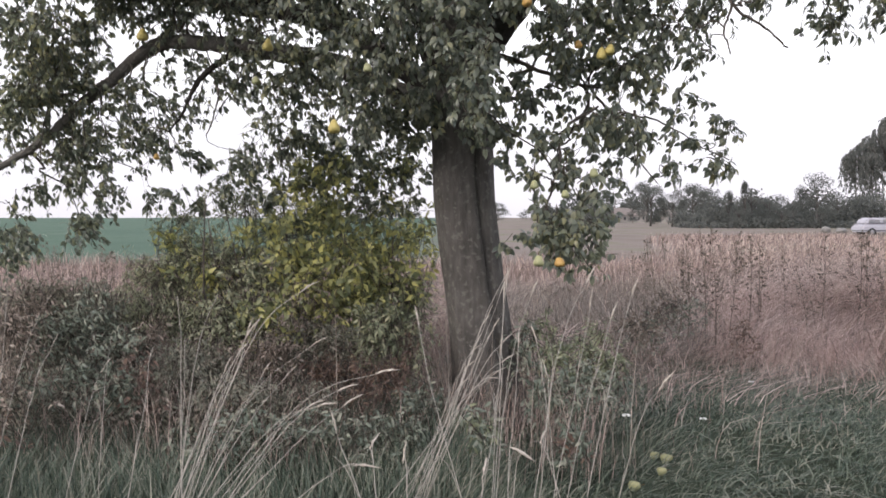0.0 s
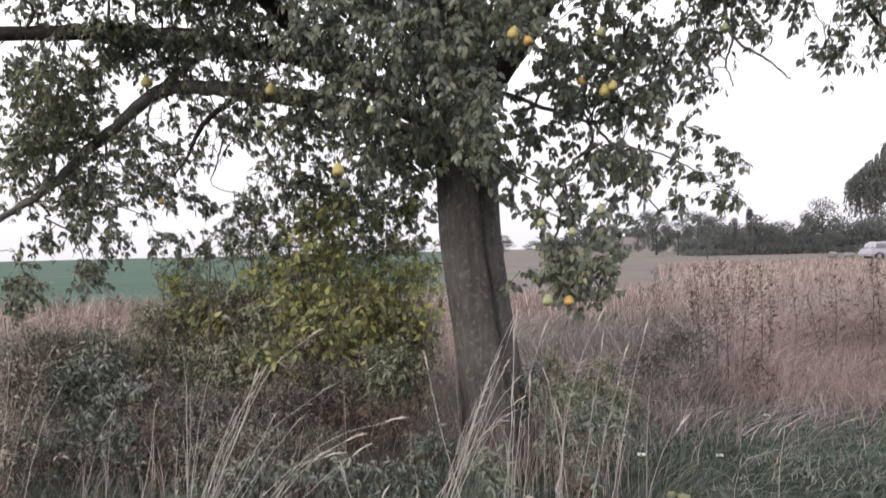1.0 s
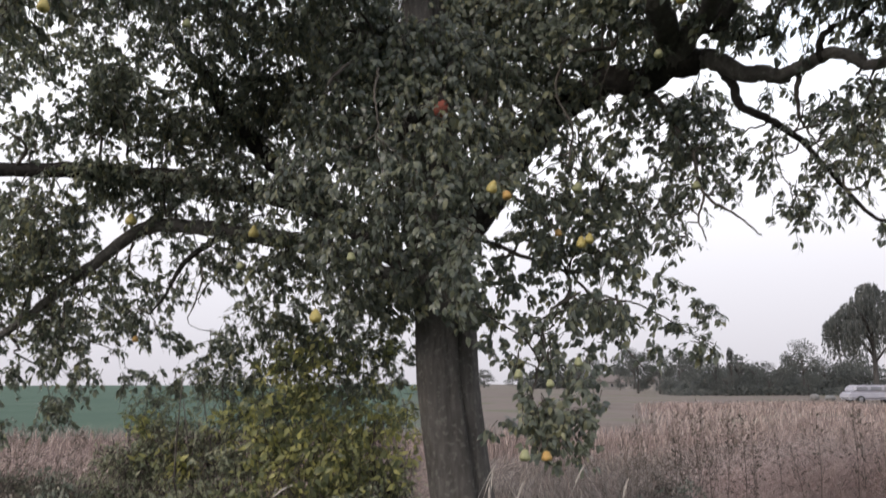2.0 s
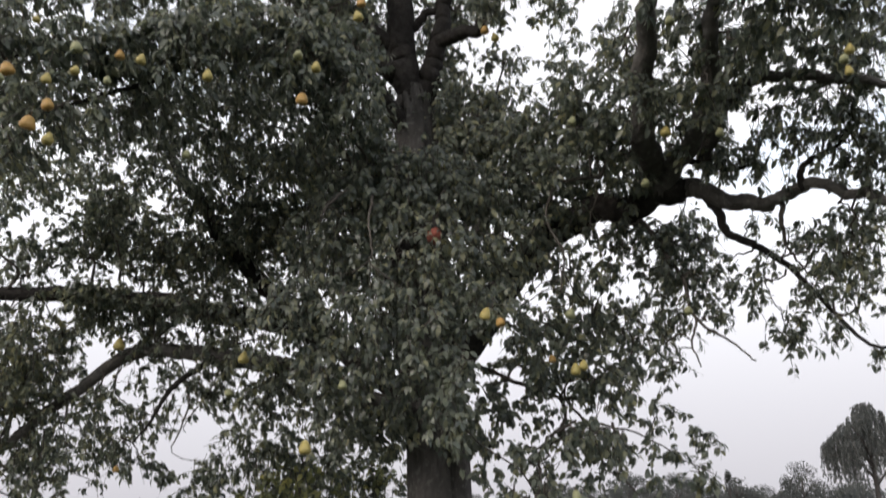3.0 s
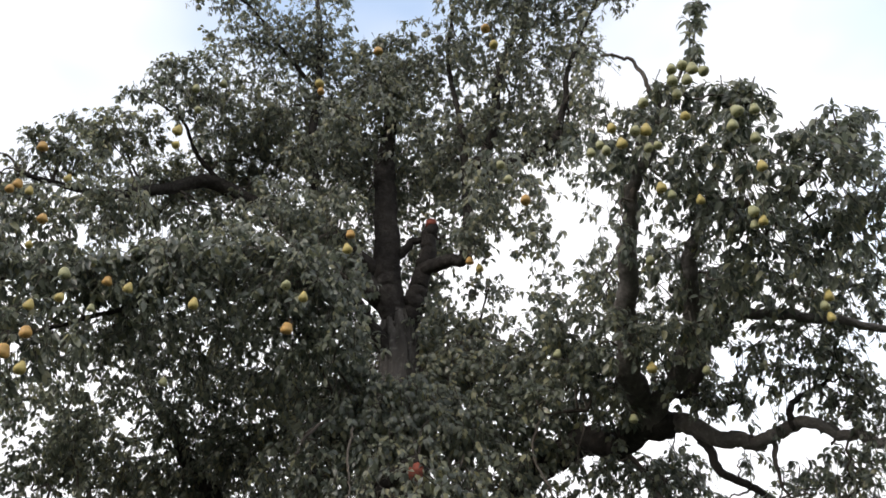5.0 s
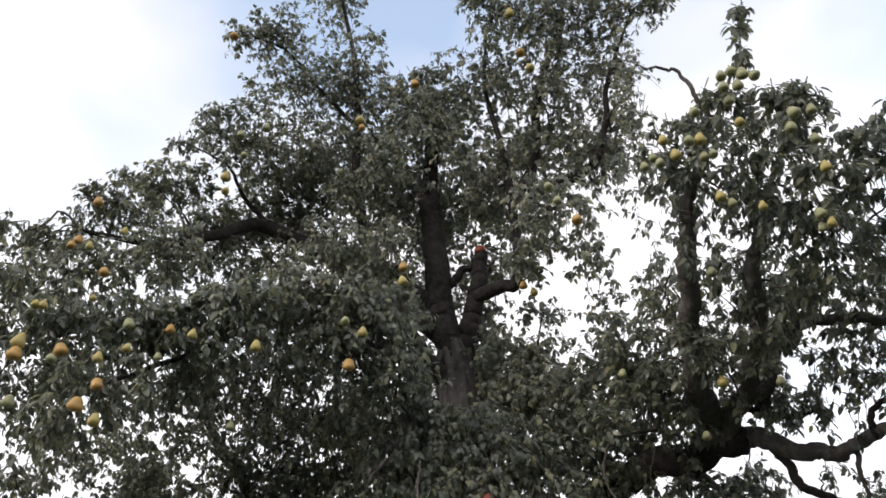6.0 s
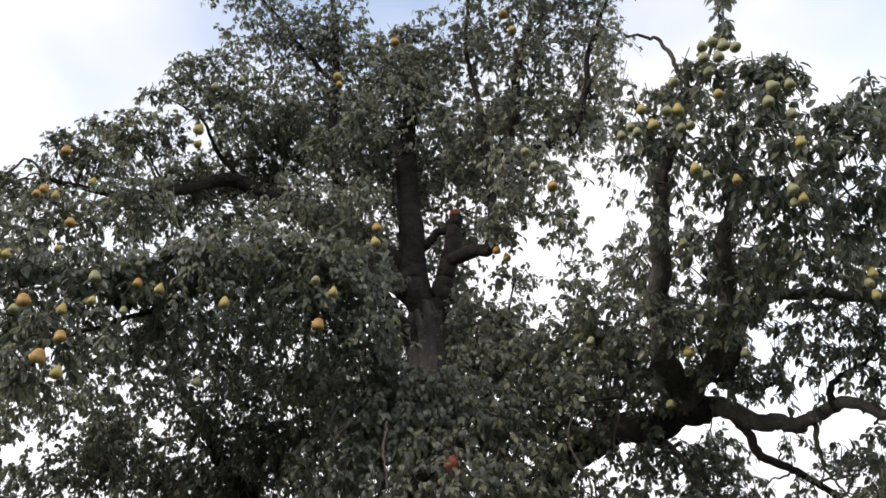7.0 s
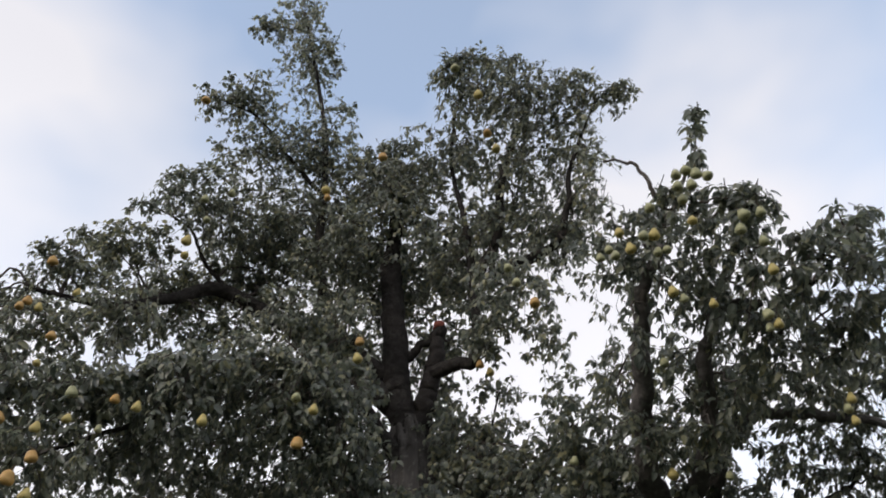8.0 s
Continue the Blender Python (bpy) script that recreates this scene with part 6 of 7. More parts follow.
pear("y", -1.09, 4.84, 2.58, 0.080)
pear("y", -0.55, 3.89, 1.96, 0.073)
pear("g", -0.40, 4.09, 2.29, 0.056)
pear("g", -1.20, 4.94, 2.37, 0.062)
pear("y", 0.36, 3.94, 2.64, 0.070)
pear("o", 0.42, 3.94, 2.59, 0.059)
pear("g", 0.89, 4.35, 2.74, 0.071)
pear("y", 0.89, 4.34, 2.42, 0.071)
pear("y", 0.94, 4.34, 2.44, 0.065)
pear("o", 0.79, 4.54, 2.51, 0.057)
pear("g", 0.48, 4.04, 1.67, 0.055)
pear("g", 0.64, 4.04, 1.62, 0.051)
pear("g", 0.78, 3.99, 1.73, 0.055)
pear("g", 0.48, 3.84, 1.28, 0.066)
pear("o", 0.59, 3.89, 1.27, 0.059)
pear("g", 1.72, 4.75, 2.86, 0.066)
pear("o", -2.14, 5.75, 1.95, 0.056)
pear("y", -2.12, 3.20, 3.68, 0.079)
pear("o", -2.12, 3.20, 3.60, 0.079)
pear("g", -2.14, 3.30, 3.41, 0.071)

# windfalls in the grass
for x, y, s, k in ((1.42, 4.68, 0.066, "y"), (1.35, 4.73, 0.055, "g"), (1.31, 4.43, 0.055, "g"), (1.09, 4.18, 0.064, "g")):
    ob = copy_thing(PEARS[k], pose(x, y, 0.06, 70, 20, 40 * x))
    ob.matrix_basis = pose(x, y, 0.022, 70, 20, 40 * x) @ Matrix.Diagonal((s, s, s, 1))
    for q in (ob, *ob.children):
        if q.type == "MESH" and q.data.materials[0] in (M_YELLOW, M_GREEN):
            q.data = q.data.copy()
            q.data.materials[0] = M_WINDFALL
    tagged(ob, "fallen pear lying in the grass", "pear", "windfall pears")

# ---- shrub and weeds round the trunk ----
shrub = tagged(new("shrub"), "yellowing green leafy shrub beside the pear trunk", "shrub")
SROOT = np.array([-1.2, 6.0, 0.0])
shrub.location = SROOT


BEDS = []
for label, place in (("tangled grey-green and withered weeds beside the shrub", (-1.8, 5.0, 0)), ("green weeds round the foot of the pear trunk", (0.8, 5.2, 0)), ("dull weeds standing in the dry grass", (2.3, 7.8, 0))):
    BEDS.append((tagged(new("weeds"), label, "weeds", "weed patches"), np.array(place)))
    BEDS[-1][0].location = place


def bush(x, y, z, rx, r, full, mat, size=0.045, hang=0.5):
    size = 0.050 if mat is M_SHRUB else 0.026 if mat is M_PALEDEAD else 0.034
    bed = (shrub, SROOT) if x < 0.05 and mat in (M_SHRUB, M_SHRUB_DULL) else BEDS[0 if x < 0.05 else 1 if x < 1.6 else 2]
    foliage(x, y, z, rx, r, full * (1.35 if mat is M_FEATHER else 1.0), size, mat, *bed, False, hang, 0.55 if mat is M_SHRUB else 0.38 if mat is not M_FEATHER else 0.28, 1.8)


for k in range(26):
    a = np.array([rng.uniform(-2.3, 0.0), rng.uniform(5.7, 6.5), 0.0])
    b = a + (rng.normal() * 0.25, rng.normal() * 0.15, rng.uniform(0.9, 1.7))
    part("stem", tube_mesh("stem", curve([a, (a + b) / 2 + (rng.normal() * 0.06, 0, 0), b], 8) - SROOT, np.linspace(0.013, 0.004, 8), M_TWIG, 5), shrub)
bush(-1.01, 5.80, 1.71, 0.21, 0.17, 0.6, M_SHRUB)
bush(-0.83, 5.75, 1.79, 0.17, 0.13, 0.6, M_SHRUB)
bush(-0.47, 6.00, 1.57, 0.22, 0.13, 0.4, M_SHRUB)
bush(-0.59, 5.70, 1.15, 0.25, 0.21, 0.7, M_SHRUB)
bush(-0.90, 5.90, 1.58, 0.19, 0.22, 0.7, M_SHRUB)
bush(-0.78, 5.90, 1.28, 0.39, 0.26, 0.8, M_SHRUB)
bush(-0.44, 6.00, 1.26, 0.31, 0.31, 0.7, M_SHRUB)
bush(-1.12, 5.85, 1.16, 0.34, 0.26, 0.8, M_SHRUB)
bush(-0.48, 5.80, 0.97, 0.34, 0.26, 0.8, M_SHRUB)
bush(-0.85, 5.70, 0.91, 0.38, 0.25, 0.7, M_SHRUB)
bush(-1.36, 6.00, 1.38, 0.35, 0.22, 0.6, M_SHRUB)
bush(-1.86, 6.00, 1.08, 0.31, 0.22, 0.6, M_SHRUB)
bush(-0.26, 6.10, 1.39, 0.18, 0.27, 0.5, M_SHRUB)
bush(-2.14, 6.20, 1.30, 0.27, 0.18, 0.5, M_SHRUB)
bush(-1.25, 5.60, 0.81, 0.33, 0.21, 0.5, M_SHRUB)
bush(-2.40, 5.80, 0.81, 0.21, 0.17, 0.8, M_SHRUB_DULL)
bush(-2.10, 6.20, 1.25, 0.32, 0.18, 0.7, M_SHRUB_DULL)
bush(-1.39, 5.90, 1.08, 0.35, 0.22, 0.7, M_SHRUB_DULL)
bush(-2.12, 6.00, 1.04, 0.40, 0.26, 0.8, M_SHRUB_DULL)
bush(-1.71, 6.10, 1.16, 0.40, 0.27, 0.8, M_SHRUB_DULL)
bush(-1.15, 6.30, 1.45, 0.42, 0.23, 0.8, M_SHRUB_DULL)
bush(-2.15, 5.80, 0.76, 0.38, 0.26, 0.9, M_SHRUB_DULL)
bush(-1.61, 5.70, 0.72, 0.42, 0.29, 1, M_SHRUB_DULL)
bush(-1.01, 5.60, 0.60, 0.45, 0.25, 0.8, M_FEATHER)
bush(-0.42, 5.50, 0.68, 0.28, 0.28, 0.9, M_SHRUB_DULL)
bush(-2.47, 6.20, 1.08, 0.18, 0.18, 0.6, M_SHRUB_DULL)
bush(-1.56, 6.30, 1.60, 0.42, 0.18, 0.6, M_SHRUB_DULL)
bush(-0.65, 6.40, 1.58, 0.42, 0.14, 0.6, M_SHRUB_DULL)
bush(-2.20, 6.40, 1.48, 0.28, 0.14, 0.5, M_SHRUB_DULL)
bush(-0.27, 6.00, 0.86, 0.22, 0.40, 0.8, M_SHRUB_DULL)
bush(-0.72, 5.30, 0.44, 0.39, 0.19, 0.5, M_RUST)
bush(-2.82, 5.60, 0.81, 0.41, 0.21, 0.3, M_FEATHER)
bush(-2.86, 5.20, 0.56, 0.35, 0.27, 0.4, M_FEATHER)
bush(-2.32, 5.20, 0.50, 0.38, 0.23, 0.3, M_FEATHER)
bush(-1.75, 5.00, 0.49, 0.33, 0.22, 0.8, M_FEATHER)
bush(-2.35, 4.70, 0.33, 0.45, 0.17, 0.35, M_FEATHER)
bush(-1.87, 4.80, 0.29, 0.35, 0.14, 0.4, M_FEATHER)
bush(-1.33, 4.80, 0.38, 0.32, 0.21, 0.8, M_FEATHER)
bush(-3.08, 5.40, 0.84, 0.20, 0.20, 0.6, M_FEATHER)
bush(-2.50, 4.30, 0.41, 0.19, 0.22, 0.4, M_FEATHER)
bush(-1.63, 5.20, 0.49, 0.31, 0.19, 0.8, M_FEATHER)
bush(2.05, 7.80, 0.36, 0.28, 0.20, 0.25, M_WEED)
bush(2.42, 8.10, 0.48, 0.26, 0.20, 0.25, M_WEED)
bush(2.72, 8.30, 0.52, 0.22, 0.18, 0.25, M_WEED)
bush(-2.98, 5.60, 0.94, 0.37, 0.15, 0.7, M_FEATHER)
bush(-2.57, 5.60, 0.92, 0.25, 0.15, 0.7, M_FEATHER)
bush(0.93, 6.20, 0.44, 0.18, 0.14, 0.5, M_FEATHER)
bush(-2.47, 5.20, 0.78, 0.19, 0.15, 0.6, M_WEED)
bush(-2.03, 4.70, 0.43, 0.21, 0.17, 0.7, M_WEED)
bush(-2.47, 4.60, 0.46, 0.17, 0.17, 0.5, M_WEED)
bush(-1.09, 4.40, 0.31, 0.26, 0.13, 0.4, M_WEED)
bush(-0.87, 4.80, 0.34, 0.28, 0.14, 0.5, M_FEATHER)
bush(-0.54, 4.40, 0.30, 0.26, 0.13, 0.6, M_WEED)
bush(-1.33, 4.20, 0.28, 0.22, 0.12, 0.3, M_WEED)
bush(-0.29, 4.40, 0.26, 0.23, 0.13, 0.7, M_WEED)
bush(0.93, 5.00, 0.46, 0.18, 0.15, 0.6, M_WEED)
bush(0.69, 4.90, 0.38, 0.22, 0.14, 0.6, M_WEED)
bush(0.55, 5.50, 0.57, 0.16, 0.24, 0.5, M_WEED)
bush(1.16, 5.20, 0.38, 0.15, 0.15, 0.5, M_WEED)
bush(0.18, 4.00, 0.42, 0.12, 0.12, 0.5, M_WEED)
bush(-0.17, 4.90, 0.33, 0.22, 0.14, 0.5, M_WEED)
bush(0.71, 4.20, 0.29, 0.12, 0.12, 0.4, M_WEED)
bush(1.12, 5.20, 0.53, 0.17, 0.14, 0.6, M_SHRUB_DULL)
bush(1.01, 5.40, 0.58, 0.14, 0.14, 0.6, M_SHRUB_DULL)
bush(0.19, 4.00, 0.39, 0.09, 0.10, 0.5, M_SHRUB_DULL)
bush(1.15, 5.60, 0.66, 0.16, 0.12, 0.5, M_SHRUB_DULL)
bush(0.83, 5.30, 0.52, 0.16, 0.16, 0.5, M_SHRUB_DULL)
bush(0.75, 5.80, 0.64, 0.17, 0.17, 0.5, M_SHRUB_DULL)
bush(-1.01, 5.75, 1.96, 0.11, 0.17, 0.35, M_SHRUB)
bush(-0.81, 5.70, 1.95, 0.15, 0.14, 0.22, M_SHRUB)
bush(-0.50, 5.90, 1.79, 0.26, 0.13, 0.25, M_SHRUB)
bush(-1.17, 5.80, 1.80, 0.21, 0.13, 0.25, M_SHRUB)
bush(-0.29, 5.90, 1.87, 0.11, 0.17, 0.2, M_SHRUB)
bush(-0.12, 5.80, 1.48, 0.08, 0.21, 0.4, M_SHRUB)
bush(-0.15, 5.70, 1.14, 0.08, 0.21, 0.4, M_SHRUB)
bush(-1.52, 6.00, 1.82, 0.22, 0.13, 0.25, M_SHRUB_DULL)
bush(-0.41, 5.90, 2.00, 0.17, 0.13, 0.2, M_SHRUB_DULL)
bush(-0.79, 6.10, 1.80, 0.27, 0.18, 0.25, M_SHRUB_DULL)
bush(-1.78, 6.10, 1.70, 0.18, 0.13, 0.3, M_SHRUB_DULL)
bush(-2.00, 5.00, 0.54, 0.10, 0.22, 0.7, M_PALEDEAD)
bush(-1.99, 5.20, 0.69, 0.09, 0.19, 0.6, M_PALEDEAD)
bush(-2.62, 4.60, 0.81, 0.14, 0.24, 0.6, M_PALEDEAD)
bush(-2.50, 4.30, 0.53, 0.15, 0.19, 0.6, M_PALEDEAD)
bush(-1.83, 4.80, 0.33, 0.09, 0.18, 0.5, M_PALEDEAD)
bush(-2.79, 5.20, 0.86, 0.19, 0.19, 0.5, M_PALEDEAD)
bush(1.67, 6.60, 0.55, 0.24, 0.17, 0.5, M_PALEDEAD)
bush(-1.00, 5.60, 0.92, 0.21, 0.16, 0.3, M_PALEDEAD)
bush(-1.44, 5.20, 0.48, 0.15, 0.19, 0.4, M_PALEDEAD)
bush(-2.52, 5.00, 0.74, 0.26, 0.22, 0.8, M_WEED)
bush(-2.35, 5.20, 0.85, 0.23, 0.23, 0.8, M_WEED)
bush(-2.08, 5.00, 0.65, 0.18, 0.22, 0.7, M_WEED)
bush(-2.21, 4.80, 0.55, 0.21, 0.18, 0.8, M_WEED)
bush(-0.73, 5.40, 0.62, 0.24, 0.16, 0.5, M_FEATHER)
bush(-0.46, 5.50, 0.80, 0.20, 0.16, 0.4, M_SHRUB_DULL)
bush(-0.80, 4.40, 0.27, 0.29, 0.13, 0.35, M_WEED)
bush(-0.39, 5.00, 0.46, 0.22, 0.18, 0.5, M_RUST)
bush(-1.17, 5.20, 0.59, 0.27, 0.15, 0.5, M_PALEDEAD)
bush(0.72, 4.20, 0.25, 0.07, 0.10, 0.5, M_RUST)
bush(-2.30, 4.00, 0.45, 0.08, 0.11, 0.3, M_RUST)
bush(-1.83, 4.60, 0.56, 0.07, 0.17, 0.5, M_RUST)
bush(-0.26, 5.40, 0.57, 0.10, 0.16, 0.4, M_RUST)
bush(2.20, 7.90, 0.46, 0.20, 0.18, 0.35, M_DARKWEED)
bush(2.40, 8.10, 0.62, 0.18, 0.15, 0.3, M_DARKWEED)
bush(2.98, 7.60, 0.32, 0.13, 0.22, 0.4, M_RUST)

# tufts at the foot of the tree and in front
p = scatter(7000, -4.5, 2.2, 4.2, 6.6, lambda x, y: np.where(x > 1.0, np.where(y > 5.4, 0.25, 0.02), 1.0) * np.clip(patchy(x, y, 0.5, 4.0) + 0.25, 0, 1))
tagged(new("rough_grass", blades(p, rng.uniform(0.25, 0.75, len(p)), (0.25, -0.2, 0), rng.uniform(0.0012, 0.003, len(p)), M_DRY, "rough_grass", 0.6)), "rough dry grass tufts round the tree's foot", "grass", kind="stuff")
p = scatter(34000, -4.5, 1.6, 3.5, 5.6, lambda x, y: np.clip(patchy(x, y, 0.4, 1.0) + 0.2, 0, 1) * np.where(x > 0.45, 0.35, 1.0))
tagged(new("green_grass", blades(p, rng.uniform(0.12, 0.36, len(p)) * np.where(p[:, 0] > 0.3, 0.6, 1.0), lodged(p, 0.8) + (0.2, -0.1, 0), rng.uniform(0.002, 0.0048, len(p)), M_GRASS, "green_grass", 0.7)), "longer green grass in front of the tree", "grass", kind="stuff")

# bare upright stems of last year's weeds
p = scatter(1300, -4.6, 1.3, 4.5, 6.8, lambda x, y: np.clip(patchy(x, y, 0.35, 6.0) * 1.4 - 0.2, 0, 1))
tagged(new("weed_stems", blades(p, rng.uniform(0.45, 1.15, len(p)), rng.normal(size=(len(p), 3)) * (0.35, 0.35, 0), rng.uniform(0.0015, 0.0034, len(p)), M_PALEDEAD, "weed_stems", 0.35)), "pale bare weed stems standing round the shrub", "weeds", kind="stuff")


def grass_stalk(base, mid, tip, depth, head):
    """A dry grass stalk rising through base, mid and tip (x and height), with a narrow drooping seed head."""
    ob = tagged(new("grass_stalk"), "tall bleached dry grass stalk with a seed head" if head else "tall bleached bare dry grass stalk", "grass stalk", "tall grass stalks")
    ob.location = (base[0], depth, 0)
    lean = float(rng.normal()) * 0.06
    c = curve([(0, 0, 0), (mid[0] - base[0], lean * 0.4, mid[1]), (tip[0] - base[0], lean, tip[1])], 16)
    c[2:-1] += np.cumsum(rng.normal(size=(13, 3)) * 0.003, 0) * np.sin(np.linspace(0.3, 2.9, 13))[:, None]
    part("stem", tube_mesh("stem", c, np.linspace(0.0022, 0.0010, 16) * rng.uniform(0.7, 1.1), M_STRAW, 5), ob)
    k, side = int(rng.integers(4, 9)), float(rng.choice([-1, 1]))
    q = curve([c[k], c[k + 2] + (0.012 * side, 0.0, -0.01), c[k + 3] + (0.045 * side, float(rng.normal()) * 0.02, -0.03)], 6)
    part("leaf", tube_mesh("leaf", q, np.linspace(0.0018, 0.0005, 6), M_STRAW, 3), ob)
    if head:
        w = unit(c[-1] - c[-3])
        hp = curve([c[-1] - w * 0.075, c[-1] - w * 0.03, c[-1] + w * 0.025 - (0, 0, 0.012)], 11)
        r = 0.62 * head * np.sin(np.linspace(0.15, 3.0, 11)) ** 0.8 * rng.uniform(0.7, 1.2, 11)
        part("seed_head", tube_mesh("seed_head", hp, r, M_SEED, 6, 0.3), ob)


grass_stalk((-1.14, 0.00), (-1.15, 0.78), (-1.15, 1.16), 3.30, 0)
grass_stalk((-1.14, 0.00), (-1.14, 0.63), (-1.13, 0.97), 3.30, 0)
grass_stalk((-1.19, 0.00), (-1.06, 0.85), (-0.97, 1.17), 3.30, 0)
grass_stalk((-1.29, 0.00), (-1.05, 0.55), (-0.91, 0.90), 3.20, .004)
grass_stalk((-1.25, 0.00), (-1.01, 0.61), (-0.83, 0.97), 3.20, .005)
grass_stalk((-1.18, 0.00), (-0.95, 0.68), (-0.78, 1.06), 3.10, .005)
grass_stalk((-1.17, 0.00), (-0.94, 0.69), (-0.80, 1.03), 3.10, .004)
grass_stalk((-1.17, 0.00), (-0.93, 0.72), (-0.77, 1.09), 3.15, .005)
grass_stalk((-1.14, 0.00), (-0.88, 0.78), (-0.72, 1.11), 3.10, .004)
grass_stalk((-1.20, 0.00), (-0.77, 0.98), (-0.52, 1.24), 3.00, .006)
grass_stalk((-1.17, 0.00), (-0.84, 0.70), (-0.49, 1.01), 3.20, .004)
grass_stalk((-1.15, 0.00), (-0.57, 0.76), (-0.18, 0.95), 2.90, .007)
grass_stalk((-1.22, 0.00), (-0.68, 0.64), (-0.43, 0.79), 2.90, .006)
grass_stalk((-1.12, 0.00), (-0.61, 0.69), (-0.33, 0.89), 2.90, .005)
grass_stalk((-1.21, 0.00), (-0.59, 0.61), (-0.32, 0.83), 2.80, .006)
grass_stalk((-1.08, 0.00), (-0.43, 0.60), (-0.24, 0.65), 2.60, .006)
grass_stalk((-1.10, 0.00), (-0.66, 0.64), (-0.47, 0.80), 2.80, .004)
grass_stalk((-1.15, 0.00), (-0.76, 0.69), (-0.57, 0.93), 2.90, .004)
grass_stalk((-1.15, 0.00), (-0.83, 0.64), (-0.68, 0.93), 3.00, .004)
grass_stalk((-0.15, 0.00), (-0.39, 0.63), (-0.43, 0.75), 2.90, .005)
grass_stalk((-2.21, 0.00), (-1.98, 0.87), (-1.84, 1.14), 3.60, .003)
grass_stalk((-2.11, 0.00), (-1.94, 0.69), (-1.81, 0.95), 3.60, .003)
grass_stalk((-2.11, 0.00), (-2.00, 1.05), (-1.94, 1.28), 3.50, .003)
grass_stalk((-1.79, 0.00), (-1.65, 0.63), (-1.56, 0.84), 3.50, .003)
grass_stalk((-1.46, 0.00), (-1.35, 0.65), (-1.32, 0.91), 3.40, .003)
grass_stalk((-1.61, 0.00), (-1.55, 0.73), (-1.49, 0.97), 3.50, 0)
grass_stalk((-0.16, 0.00), (0.09, 0.66), (0.23, 0.97), 3.70, .0045)
grass_stalk((-0.13, 0.00), (0.13, 0.72), (0.30, 1.19), 3.70, .0045)
grass_stalk((-0.14, 0.00), (0.14, 0.80), (0.32, 1.24), 3.70, .005)
grass_stalk((-0.13, 0.00), (0.13, 0.78), (0.22, 1.01), 3.80, .0045)
grass_stalk((-0.12, 0.00), (0.19, 0.72), (0.34, 0.90), 3.80, .0045)
grass_stalk((-0.15, 0.00), (0.07, 0.64), (0.19, 0.90), 3.80, .0045)
grass_stalk((-0.17, 0.00), (0.04, 0.61), (0.15, 0.78), 3.80, .0045)
grass_stalk((-0.30, 0.00), (0.18, 0.69), (0.34, 0.84), 3.70, .0045)
grass_stalk((-0.22, 0.00), (0.03, 0.57), (0.12, 0.70), 3.80, .004)
grass_stalk((-0.19, 0.00), (0.08, 0.68), (0.18, 0.84), 3.90, .004)
grass_stalk((-0.17, 0.00), (0.16, 0.74), (0.27, 1.01), 3.80, .0045)
grass_stalk((-0.21, 0.00), (0.17, 0.66), (0.29, 0.77), 3.70, .004)
grass_stalk((-0.17, 0.00), (0.11, 0.74), (0.24, 1.06), 3.80, .004)
grass_stalk((-0.39, 0.00), (0.12, 0.65), (0.26, 0.74), 3.60, .004)
grass_stalk((0.20, 0.00), (0.24, 0.75), (0.26, 1.21), 3.20, .006)
grass_stalk((0.21, 0.00), (0.26, 0.78), (0.39, 1.23), 3.20, .007)
grass_stalk((0.18, 0.00), (0.23, 0.70), (0.27, 1.28), 3.20, .006)
grass_stalk((0.27, 0.00), (0.29, 0.61), (0.33, 1.01), 3.20, .005)
grass_stalk((0.08, 0.00), (0.22, 0.68), (0.24, 1.01), 3.10, .005)
grass_stalk((0.34, 0.00), (0.48, 0.94), (0.63, 1.29), 3.20, .007)
grass_stalk((0.53, 0.00), (0.43, 0.78), (0.39, 1.02), 3.30, .006)
grass_stalk((0.41, 0.00), (0.55, 0.78), (0.62, 1.19), 3.20, .005)
grass_stalk((0.55, 0.00), (0.71, 0.78), (0.82, 1.23), 3.20, .007)
grass_stalk((0.47, 0.00), (0.61, 0.75), (0.73, 1.13), 3.20, .006)
grass_stalk((0.58, 0.00), (0.74, 0.69), (0.84, 0.92), 2.90, .008)
grass_stalk((0.18, 0.00), (0.02, 0.62), (-0.11, 1.13), 3.00, .006)
grass_stalk((0.37, 0.00), (0.44, 0.68), (0.42, 0.90), 3.20, .004)
grass_stalk((0.19, 0.00), (0.26, 0.61), (0.30, 0.67), 2.70, .009)
grass_stalk((-0.11, 0.00), (-0.12, 0.62), (-0.13, 0.72), 2.60, .007)
grass_stalk((-0.19, 0.00), (-0.22, 0.64), (-0.23, 0.74), 2.60, .005)
grass_stalk((0.54, 0.00), (0.38, 0.65), (0.35, 0.71), 2.70, .005)
grass_stalk((0.11, 0.00), (0.15, 0.53), (0.16, 0.60), 2.80, .008)


def yarrow(x, y, h):
    ob = tagged(new("yarrow"), "small white yarrow flower standing in the grass", "flower", "white flowers in the grass")
    ob.location = (x, y, 0)
    part("stem", tube_mesh("stem", [(0, 0, 0), (0.01, 0, h * 0.5), (0, 0.01, h)], [0.002, 0.0018, 0.0015], M_WEED, 4), ob)
    a = np.linspace(0, 6.28, 12, endpoint=False)
    q = np.stack([np.cos(a) * 0.012, np.sin(a) * 0.012, np.full(12, h)], -1)
    v, f = leaf_arrays(q, q - (0, 0, h) + (0, 0, 0.004), np.full(12, 0.016), 0.9)
    part("flower_head", mesh_of("flower_head", v, f, M_PETAL), ob)


